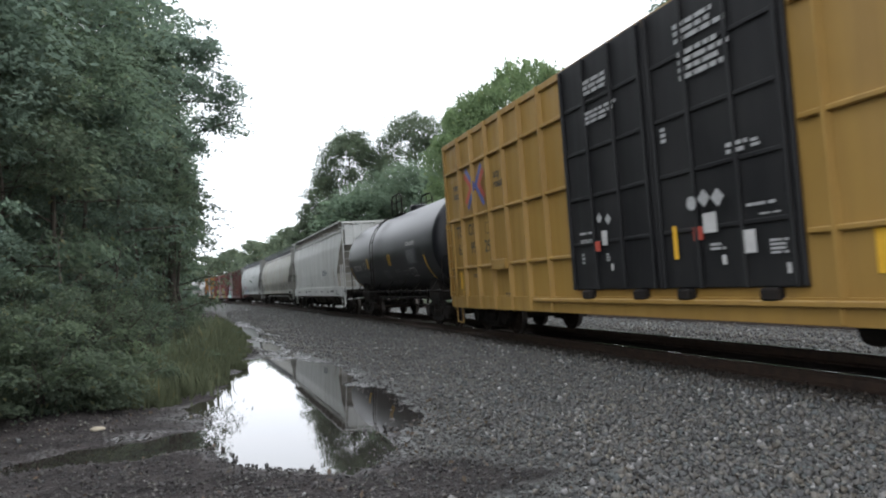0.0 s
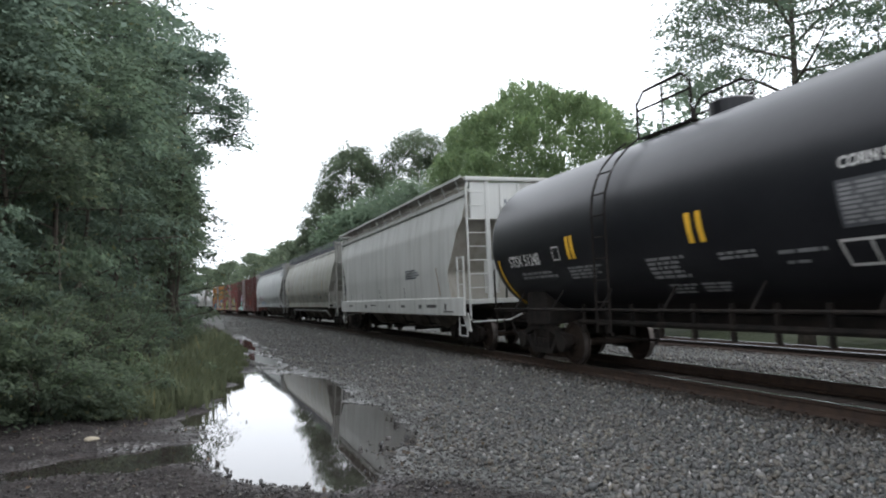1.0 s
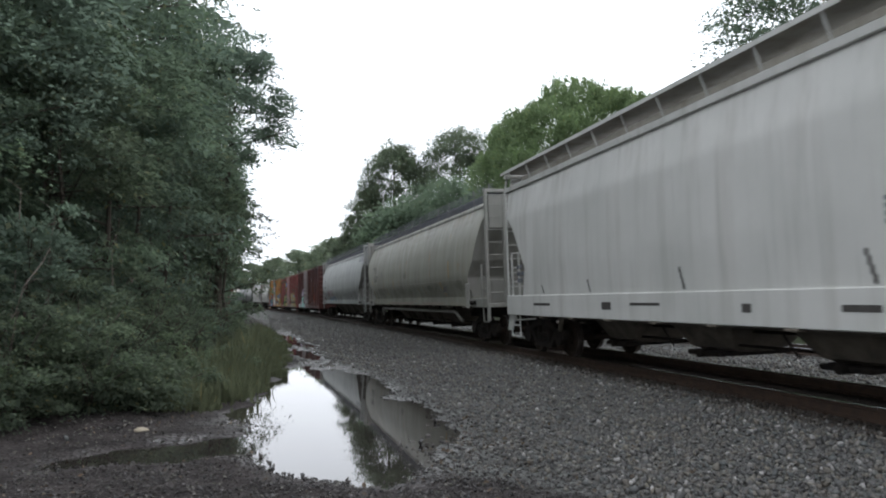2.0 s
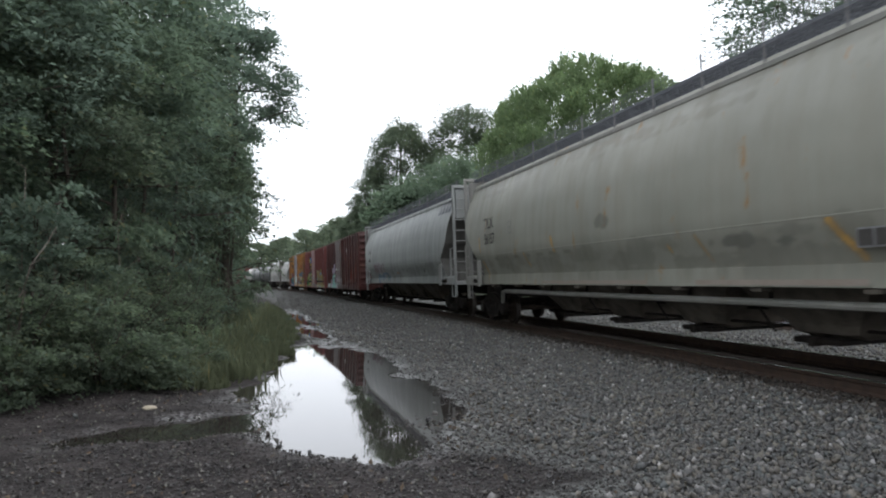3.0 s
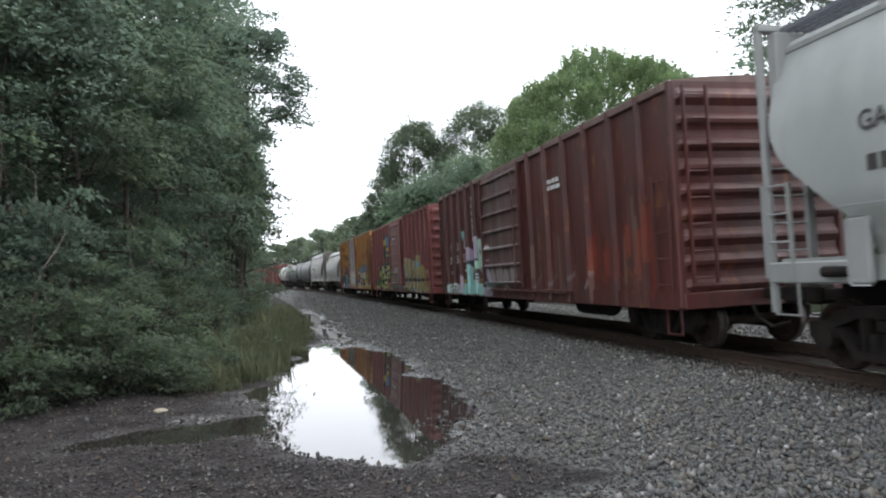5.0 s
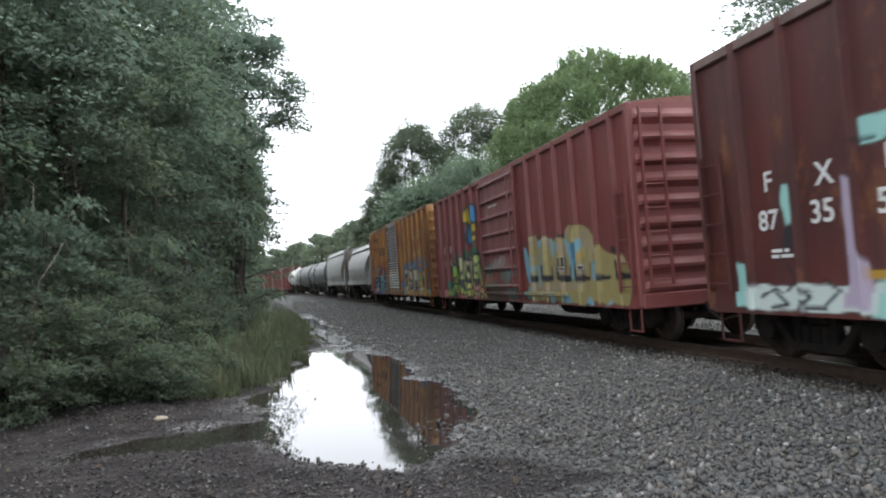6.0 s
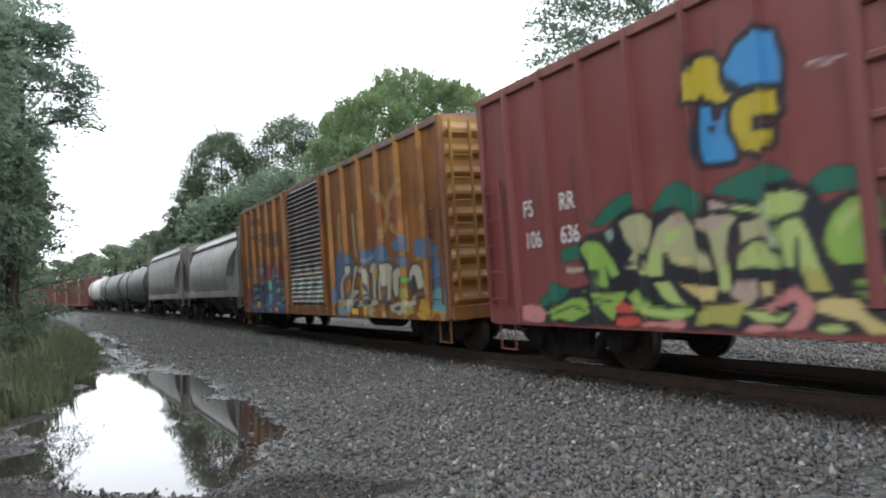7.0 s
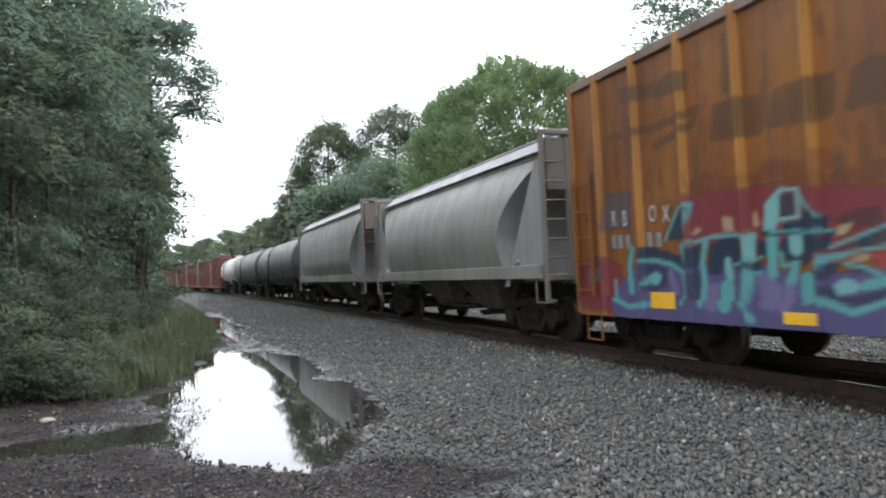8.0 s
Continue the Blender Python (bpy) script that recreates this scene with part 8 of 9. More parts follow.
    S += [("p", ([(1.33, 4.01), (2.17, 3.89), (2.16, 3.70), (1.38, 3.78)], 0.0), brown), ("p", ([(2.41, 3.94), (2.79, 3.87), (2.77, 3.62), (2.03, 3.70), (2.04, 3.77)], 0.0), brown), ("p", ([(3.11, 2.89), (3.20, 3.32), (3.56, 3.30), (3.52, 2.81)], 0.0), brown), ("p", ([(3.61, 3.29), (4.02, 3.24), (3.93, 2.82), (3.52, 2.81)], 0.0), brown), ("p", ([(4.10, 3.26), (4.90, 3.25), (4.83, 2.80), (4.02, 2.83)], 0.0), brown), ("p", ([(4.94, 2.83), (5.05, 3.22), (5.25, 3.26), (5.52, 3.18), (5.49, 2.80), (5.05, 2.81)], 0.0), brown), ("p", ([(3.41, 4.13), (3.59, 4.10), (3.57, 3.40), (3.38, 3.42)], 0.0), brown)]
    S += [("s", ([(1.05, 3.34), (2.12, 3.28), (2.90, 3.33), (2.83, 3.16), (2.09, 3.03)], 0.05), brown)]
    car = box_car("rusty orange boxcar with teal and cream graffiti", rear - L / 2, L, 0.64, 4.42, mat, roofm, even(0.75, 5.55, 6) + even(9.6, 14.7, 6), (6.1, 9.05), doorm, "corrugated", muted(S, 0.84), endm, post_mat=postm)
    x = -1.544
    for txt, p, z in (('R', 0.99, 2.01), ('B', 1.26, 1.99), ('O', 1.88, 2.0), ('X', 2.17, 1.97)):
        lettering(car, txt, p, z, 0.32, M_SOFTMARK, L, x, 0.62)
    for p, z in ((0.97, 1.67), (1.13, 1.66), (1.32, 1.65), (1.82, 1.65), (2.01, 1.64)):
        bars(car, "number_bar", [(p, z, 0.11, 0.2)], M_DIMMARK, L, x)
    for p, z, w, h in ((1.88, 0.8, 0.50, 0.22), (4.12, 0.7, 0.47, 0.13), (10.8, 0.70, 0.4, 0.14)):
        bars(car, "reflector", [(p, z, w, h)], M_YELLOWMARK, L, -1.585)


def tail_cars():
    """The cars that follow: two grey hoppers, three tank cars, box cars and far hoppers."""
    grey = car_paint("grey_hopper_paint", (0.17, 0.167, 0.15), (0.235, 0.23, 0.21), (0.11, 0.10, 0.08), streak=0.3)
    gdim = car_paint("grey_slope_paint", (0.19, 0.195, 0.195), (0.26, 0.265, 0.26), (0.12, 0.10, 0.08), streak=0.35)
    gframe = car_paint("rusty_end_frame", (0.11, 0.10, 0.088), (0.17, 0.155, 0.135), (0.10, 0.06, 0.035), streak=0.6, rusty=0.2)
    short = [(1.1, 1.30), (1.5, 1.46), (2.0, 1.56), (2.4, 1.56), (2.9, 1.45), (3.3, 1.27), (3.7, 0.98)]
    hopper_car("short grey cement hopper car with rounded sides", 153.95 - 5.85, 11.7, grey, gdim, 1.3, 3.62, short, [(1.2, 1.65), (1.6, 1.85), (2.1, 1.85), (2.6, 1.6), (3.1, 1.1), (3.65, 0.35)], "plainboard", gframe, bays=2)
    hopper_car("grey covered hopper car with a roof walk", 169.3 - 6.85, 13.7, grey, gdim, 1.3, 3.9, [(a, b) for a, b in BARREL], [(1.2, 1.7), (1.7, 1.8), (2.4, 1.6), (3.2, 0.9), (3.9, 0.35)], "plainboard", gframe, bays=2)
    dark = car_paint("sooty_tank_paint", (0.042, 0.048, 0.046), (0.075, 0.08, 0.074), (0.10, 0.09, 0.08), streak=0.4, rough=0.5)
    pale = car_paint("white_tank_paint", (0.36, 0.35, 0.32), (0.46, 0.45, 0.42), (0.25, 0.22, 0.18), streak=0.4, rough=0.45)
    for mid_ in (186.3 - 7.7, 203.1 - 7.7):
        tank_car("sooty dark green tank car", mid_, 15.4, dark, 1.52, 2.5)
    tank_car("short dirty white tank car", 215.2 - 5.3, 10.6, pale, 1.5, 2.55)
    redm = car_paint("far_red_paint", (0.125, 0.034, 0.029), (0.165, 0.052, 0.042), (0.08, 0.035, 0.028), streak=0.5, rusty=0.15)
    brown = car_paint("far_brown_paint", (0.10, 0.035, 0.026), (0.14, 0.05, 0.034), (0.08, 0.04, 0.03), streak=0.5, rusty=0.3)
    first = []
    for i, m in enumerate((redm, brown)):
        mid = 216.9 + 7.6 + i * 16.9
        box_car("plain red boxcar with a sliding door" if i == 0 else "rusty brown boxcar with a sliding door", mid, 15.2, 0.66, 4.45, m, m, even(0.9, 5.4, 5) + even(9.6, 14.4, 6), (6.0, 9.0), m, "sliding")
        first.append(TRAIN[-1][0])
    for i in range(2, 6):
        mid = 216.9 + 7.6 + i * 16.9
        c = copy_thing(first[i % 2], Matrix())
        TRAIN.append((c, mid, [o for o in c.children if o.name.startswith("wheelset")]))
    hopper_car("far white covered hopper car", 216.9 + 6 * 16.9 + 8.6, 17.0, pale, gdim, 1.3, 4.1, BARREL, [(1.2, 1.4), (2.4, 1.0), (3.6, 0.3)], "plainboard", gdim, bays=3)
    c = copy_thing(TRAIN[-1][0], Matrix())
    TRAIN.append((c, 216.9 + 6 * 16.9 + 8.6 + 18.9, [o for o in c.children if o.name.startswith("wheelset")]))


yellow_box()
black_tank()
white_hopper()
beige_hopper()
grey_hopper()
dark_red_box()
red_box()
orange_box()
tail_cars()

# ---- trees and undergrowth ----
M_LEAF = leaf_mat("broad_leaves", (0.113, 0.160, 0.113), (0.182, 0.242, 0.168), 0.72)
M_LEAF_DARK = leaf_mat("shaded_leaves", (0.118, 0.166, 0.132), (0.190, 0.252, 0.196), 0.72)
M_LEAF_FAR = leaf_mat("bright_leaves", (0.135, 0.195, 0.098), (0.222, 0.30, 0.152))
M_BUSH = leaf_mat("shrub_leaves", (0.066, 0.09, 0.065), (0.185, 0.232, 0.156), 0.65)
# distance haze painted in as a paler leaf colour for the far woods
M_LEAF_HAZE = leaf_mat("haze_tinted_leaves", (0.14, 0.18, 0.125), (0.215, 0.262, 0.18))
M_LEAF_MID = leaf_mat("mid_green_leaves", (0.105, 0.136, 0.096), (0.168, 0.208, 0.142), 0.72)
M_GRASS = leaf_mat("grass_blades", (0.095, 0.115, 0.066), (0.215, 0.235, 0.145), 0.7)
M_DEADWOOD = plain("dead_wood", (0.10, 0.085, 0.07), (0.2, 0.175, 0.15), 9, 0.85)
M_DEBRIS = leaf_mat("wet_litter", (0.014, 0.013, 0.0125), (0.13, 0.12, 0.115), 0.0)
M_DEADLEAF = leaf_mat("fallen_leaves", (0.04, 0.028, 0.02), (0.11, 0.082, 0.058), 0.1)


def leaf_mesh(name, centres, size, rng, material, droop=0.3, slim=0.55, spray=None, out=None):
    """Leaves as folded blades about the given centres, in one mesh. spray: the tone of each leaf's spray; out: the way its spray points."""
    n = len(centres)
    s = size * rng.uniform(0.6, 1.3, n)
    d = rng.standard_normal((n, 3)); d[:, 2] = d[:, 2] * 0.6 - droop
    if out is not None:
        d = d * 0.55 + out
    d /= np.linalg.norm(d, axis=1)[:, None]
    up = rng.standard_normal((n, 3)) * (0.6 if out is None else 0.4) + np.array([0, 0, 1.0])
    w = np.cross(d, up); w /= np.linalg.norm(w, axis=1)[:, None] + 1e-9
    nrm = np.cross(w, d)
    v = np.stack([centres - d * s[:, None] * 0.5, centres + w * (s * slim * 0.5)[:, None] + nrm * (s * 0.1)[:, None], centres + d * s[:, None] * 0.5, centres - w * (s * slim * 0.5)[:, None] + nrm * (s * 0.1)[:, None]], 1)
    me = bpy.data.meshes.new(name)
    me.vertices.add(n * 4); me.loops.add(n * 6); me.polygons.add(n * 2)
    me.vertices.foreach_set("co", v.reshape(-1).astype(np.float32))
    idx = (np.array([0, 1, 2, 0, 2, 3])[None] + (np.arange(n) * 4)[:, None]).reshape(-1)
    me.loops.foreach_set("vertex_index", idx.astype(np.int32))
    me.polygons.foreach_set("loop_start", (np.arange(n * 2) * 3).astype(np.int32))
    me.update(calc_edges=True)
    tone = rng.random(n) if spray is None else spray
    me.attributes.new("spray", "FLOAT", "POINT").data.foreach_set("value", np.repeat(tone, 4).astype(np.float32))
    me.materials.append(material)
    return me


def sprays(cen, out, n, width, rng, tall=0.25, fall=0.5):
    """Leaves gathered in sprays: places, tones and ways of n leaves shared among the centres, each spray flat or tall and falling at its rim."""
    which = rng.integers(0, len(cen), n)
    tone = np.clip(rng.normal(0.5, 0.24, len(cen)), 0, 1)
    big = rng.uniform(0.65, 1.35, len(cen))[which] * width
    off = rng.standard_normal((n, 3)) * big[:, None]
    flat = np.hypot(off[:, 0], off[:, 1])
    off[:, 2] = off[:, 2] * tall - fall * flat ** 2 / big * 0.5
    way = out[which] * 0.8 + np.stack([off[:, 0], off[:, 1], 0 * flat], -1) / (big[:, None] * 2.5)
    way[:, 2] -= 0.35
    # light from above painted in: leaves higher in a spray get lighter tones
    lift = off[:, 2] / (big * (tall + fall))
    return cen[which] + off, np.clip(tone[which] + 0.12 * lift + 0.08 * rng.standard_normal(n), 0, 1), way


def make_tree(label, height, spread, crown_base, leaves, leaf, material, seed, clusters=90, lean=(0, 0), gap=0.42, trunk=0.17, dome=0, tall=0.3, fall=0.4, group="woodland trees"):
    """A tree: tapered trunk with limbs, and a crown of leaf clumps gathered round the limb ends."""
    rng, prng = np.random.default_rng(seed), random.Random(seed)
    tree = thing("tree", label, "tree", group)
    bm = bmesh.new()
    top = Vector((lean[0], lean[1], height * 0.93))
    spine = [Vector((lean[0] * (k / 6) ** 2 + prng.uniform(-0.12, 0.12) * (k > 0), lean[1] * (k / 6) ** 2 + prng.uniform(-0.12, 0.12) * (k > 0), top.z * k / 6)) for k in range(7)]
    add_tube(bm, spine, [trunk * (1 - 0.14 * k) * (1.35 if k == 0 else 1) for k in range(7)], 8)
    tips = []
    nl = max(8, clusters // 5)
    for i in range(nl):
        h = crown_base + (height * 0.92 - crown_base) * ((i + prng.random()) / nl)
        k = min(5, int(h / top.z * 6))
        f = h / top.z * 6 - k
        p0 = spine[k].lerp(spine[min(6, k + 1)], min(1, f))
        rel = (h - crown_base) / (height - crown_base)
        rad = spread * math.sqrt(max(0.05, 1 - (rel * 1.15 - 0.38) ** 2 / 0.62)) * prng.uniform(0.6, 1.12)
        a = i * 2.4 + prng.uniform(-0.5, 0.5)
        p2 = p0 + Vector((math.cos(a) * rad, math.sin(a) * rad, rad * prng.uniform(0.1, 0.55)))
        p1 = p0.lerp(p2, 0.5) + Vector((0, 0, prng.uniform(-0.1, 0.25) * rad * 0.5))
        r0 = trunk * 0.42 * (1 - rel * 0.6)
        add_tube(bm, [p0, p1, p2], [r0, r0 * 0.6, r0 * 0.2], 5)
        tips += [p2, p1.lerp(p2, 0.6), p1]
        for q in range(2):
            b = p1.lerp(p2, prng.uniform(0.1, 0.7))
            e = b + Vector((prng.uniform(-1, 1), prng.uniform(-1, 1), prng.uniform(-0.3, 0.7))) * rad * 0.38
            add_tube(bm, [b, e], [r0 * 0.35, r0 * 0.12], 4)
            tips.append(e)
    tips.append(top)
    part("trunk", bm, M_BARK, tree, smooth=True)
    if dome:
        u = rng.standard_normal((dome, 3)); u /= np.linalg.norm(u, axis=1)[:, None]
        u[:, 2] = np.where(u[:, 2] < -0.3, -u[:, 2], u[:, 2])
        low = crown_base
        half = (height - low) / 2
        q = u * np.array([spread, spread, half]) * (0.80 + 0.16 * rng.random((dome, 1))) + np.array([lean[0] * 0.4, lean[1] * 0.4, low + half])
        tips += [Vector(v) for v in q]
    pick = [tips[prng.randrange(len(tips))] for _ in range(max(0, clusters - len(tips)))] + tips
    cen = np.array([tuple(p) for p in pick]) + rng.standard_normal((len(pick), 3)) * spread * 0.09
    out = cen - np.array([0, 0, (crown_base + height) * 0.42])
    out /= np.linalg.norm(out, axis=1)[:, None] + 1e-6
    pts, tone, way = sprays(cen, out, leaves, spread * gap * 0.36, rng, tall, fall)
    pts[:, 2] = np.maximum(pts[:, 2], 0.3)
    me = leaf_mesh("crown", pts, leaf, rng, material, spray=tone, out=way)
    o = new("crown", me)
    o.parent = tree
    return tree


def stand(tree, x, y, turn=0.0, sink=0.05):
    tree.matrix_basis = pose(x, y, float(ground_z(np.array(x), np.array(y))) - sink, 0, 0, turn)
    return tree


def bush(label, x, y, r, h, n, leaf, material, seed):
    """A shrub of many stems with leaves from the ground up."""
    rng, prng = np.random.default_rng(seed), random.Random(seed)
    b = thing("bush", label, "bush", "undergrowth")
    bm = bmesh.new()
    ends = []
    for i in range(9):
        a, d = prng.uniform(0, 6.28), prng.uniform(0.2, 0.95) * r
        e = Vector((math.cos(a) * d, math.sin(a) * d, h * prng.uniform(0.55, 1.0)))
        add_tube(bm, [(0.1 * math.cos(a), 0.1 * math.sin(a), 0), e * 0.55 + Vector((0, 0, 0.1)), e], [0.02, 0.013, 0.005], 4)
        ends.append(e)
    part("stem", bm, M_BARK, b)
    k = 52
    u = rng.standard_normal((k, 3)); u /= np.linalg.norm(u, axis=1)[:, None]
    cen = u * np.array([r, r, h * 0.55]) * rng.uniform(0.4, 1.25, (k, 1)) + np.array([0, 0, h * 0.52])
    out = cen - np.array([0, 0, h * 0.3])
    out /= np.linalg.norm(out, axis=1)[:, None] + 1e-6
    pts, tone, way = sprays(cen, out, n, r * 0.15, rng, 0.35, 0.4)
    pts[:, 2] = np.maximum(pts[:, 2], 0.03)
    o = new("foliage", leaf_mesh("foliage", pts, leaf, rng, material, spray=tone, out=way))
    o.parent = b
    b.matrix_basis = pose(x, y, float(ground_z(np.array(x), np.array(y))) - 0.03)
    return b


def left_wood():
    dk, br = "dense dark green broadleaf tree at the wood's edge", "tall open-crowned tree leaning over the path"
    rows = [  # x, y, height, spread, base, leaves, seed
        (-5.3, 12.0, 11.0, 2.9, 0.5, 24000, 11), (-4.5, 15.3, 12.5, 3.1, 0.5, 24000, 12), (-3.9, 19.0, 12.5, 3.0, 0.5, 20000, 13),
        (-8.0, 15.5, 14.0, 3.6, 0.8, 13000, 14), (-7.4, 20.5, 14.5, 3.7, 0.8, 13000, 15), (-3.7, 24.0, 12.0, 2.7, 0.5, 15000, 16),
        (-3.8, 29.5, 13.0, 2.9, 0.5, 11000, 18), (-3.9, 36.0, 12.0, 2.9, 0.5, 9000, 19), (-7.2, 28.0, 15.0, 3.6, 1.0, 8000, 20),
        # hidden behind nearer trees; made taller to shade the distant cars
        (-4.2, 44, 16.0, 3.0, 0.5, 8000, 21), (-4.6, 53, 17.0, 3.3, 0.5, 8000, 22)]
    for x, y, h, sp, base, n, seed in rows:
        t = make_tree(dk, h, sp, base, int(n * (1.05 if y < 25 else 0.9)), 0.136 if y < 22 else 0.185, M_LEAF_DARK if seed % 2 else M_LEAF, seed, 130, gap=0.33, dome=240)
        stand(t, x, y, seed * 40)
    t = make_tree(br, 10.8, 2.1, 5.3, 24000, 0.12, M_LEAF_DARK, 17, 60, lean=(-0.3, 0.3), gap=0.34, dome=90)
    stand(t, -1.5, 24.5, 165)
    t = make_tree(dk, 7.4, 1.5, 0.4, 9000, 0.15, M_LEAF_DARK, 27, 60, gap=0.36, dome=70)
    stand(t, -2.1, 26.5, 0)
    t = make_tree(dk, 4.6, 1.0, 0.3, 5000, 0.13, M_LEAF, 28, 50, gap=0.36, dome=50, trunk=0.08)
    stand(t, -1.75, 28.0, 0)
    young = "slender young tree with dense leaves at the wood's edge"
    for i, (x, y, h) in enumerate(((-5.0, 10.6, 6.5), (-4.2, 11.6, 7.5), (-3.6, 13.0, 6.2), (-3.1, 14.6, 8.0), (-2.9, 16.6, 6.8), (-2.5, 18.8, 8.2), (-2.35, 21.3, 7.0), (-6.2, 11.5, 8.5), (-1.3, 23.2, 5.4), (-1.9, 25.2, 6.4))):
        t = make_tree(young, h, 1.55, 0.9, 12000 if y < 15 else 9000, 0.10, (M_LEAF, M_LEAF_DARK, M_BUSH)[i % 3], 140 + i, 60, gap=0.36, trunk=0.07, dome=80)
        stand(t, x, y, 50 * i)
    for i, (x, y, h) in enumerate(((-2.35, 30.5, 7.6), (-2.45, 34.5, 9.0), (-2.6, 39.0, 9.6), (-2.9, 44.5, 9.2), (-3.2, 50.0, 10.5))):
        t = make_tree(young, h, 1.5, 0.2, 6500, 0.17, (M_LEAF, M_LEAF_DARK)[i % 2], 160 + i, 60, gap=0.36, trunk=0.08, dome=80)
        stand(t, x, y, 70 * i)
    # the depth of the wood behind the edge trees, as one mass of leaves
    rng = np.random.default_rng(77)
    n = 26000
    y = 7 + 60 * rng.random(n)
    x = -6.5 - 9 * rng.random(n) - np.where(y < 12, 2.0, 0)
    z = -1.2 + 13.5 * rng.random(n) ** 0.85
    me = leaf_mesh("wood_interior", np.stack([x, y, z], -1), 0.62, rng, M_LEAF_DARK, slim=0.75)
    tagged(new("wood_interior", me), "dark depth of foliage behind the wood's edge", "woods", kind="stuff")
    # farther unseen trees, also raised to keep sky light off the distant train
    far = make_tree(dk, 17.0, 3.6, 0.8, 5500, 0.24, M_LEAF, 23, 90, gap=0.5)
    stand(far, -6.0, 62, 0)
    for i, y in enumerate((72, 83, 95, 108, 122, 138, 156)):
        x = float(verge_x(np.array(float(y)))) - 5.2 - (i % 3) * 0.8
        copy_thing(far, pose(x, y, -1.5, 0, 0, 50 * i))


def left_bushes():
    rng = random.Random(9)
    k = 0
    for y in (9.6, 10.3, 11.0, 11.8, 12.8, 13.8, 15.0, 16.4, 18.0, 20, 22.5, 25.5):
        e = float(verge_x(np.array(y)))
        for j, back in enumerate((1.15, 2.2, 3.4)):
            if y > 16 and j == 2:
                continue
            r = rng.uniform(0.6, 0.85) + 0.12 * j
            h = (rng.uniform(0.45, 1.0), rng.uniform(1.0, 1.8), rng.uniform(1.6, 2.6))[j] * (0.55 if y > 11.5 and j == 0 else 1)
            n = int(4200 if y < 14 else 2600)
            bush("leafy green shrub in the undergrowth", e - back + rng.uniform(-0.25, 0.25), y + rng.uniform(-0.3, 0.3), r, h, n, 0.075 if j < 2 else 0.09, (M_BUSH, M_BUSH, M_LEAF_DARK)[k % 3], 100 + k)
            k += 1


def grass_verge():
    """Tall grass along the edge of the path, in one mesh."""
    rng = np.random.default_rng(31)
    n = 15000
    y = 10.6 * (34 / 10.6) ** rng.random(n)
    x = verge_x(y) - rng.gamma(1.6, 0.28, n) + 0.12 + 0.14 * np.sin(y * 2.1) + 0.10 * np.sin(y * 5.3 + 1)
    h = np.clip(0.3 + 1.1 * (verge_x(y) - x), 0.25, 1.0) * rng.uniform(0.2, 0.8, n) * (0.75 + 0.25 * np.sin(y * 3.7 + x * 2)) * np.interp(y, [9, 11, 13, 16, 34], [0.45, 0.7, 1.1, 1.3, 1.0])
    few = 240    # thin stalks in tufts at the very shore
    tuft = rng.uniform(10.4, 14.2, 22)
    y[:few] = tuft[rng.integers(0, 22, few)] + rng.normal(0, 0.09, few)
    x[:few] = verge_x(y[:few]) + rng.normal(-0.02, 0.16, few)
    h[:few] = rng.gamma(3, 0.1, few).clip(0.08, 0.6)
    z = ground_z(x, y)
    a, w = rng.uniform(0, 2 * np.pi, n), rng.uniform(0.006, 0.014, n) * (1 + y / 25)
    bend_ = rng.uniform(0.1, 0.5, n) * h
    dx, dy = np.cos(a), np.sin(a)
    base = np.stack([x, y, z], -1)
    side = np.stack([-dy * w, dx * w, 0 * w], -1)
    m = base + np.stack([dx * bend_ * 0.3, dy * bend_ * 0.3, h * 0.6], -1)
    t = base + np.stack([dx * bend_, dy * bend_, h], -1)
    v = np.stack([base - side, base + side, m + side * 0.8, m - side * 0.8, t], 1)
    faces = (np.array([[0, 1, 2, 3]])[None] + (np.arange(n) * 5)[:, None, None]).reshape(-1, 4).tolist() + (np.array([[3, 2, 4]])[None] + (np.arange(n) * 5)[:, None, None]).reshape(-1, 3).tolist()
    ob = mesh_part("tall_grass", v.reshape(-1, 3).tolist(), faces, M_GRASS)
    tagged(ob, "tall green grass and weeds along the puddle's edge", "grass", kind="stuff")


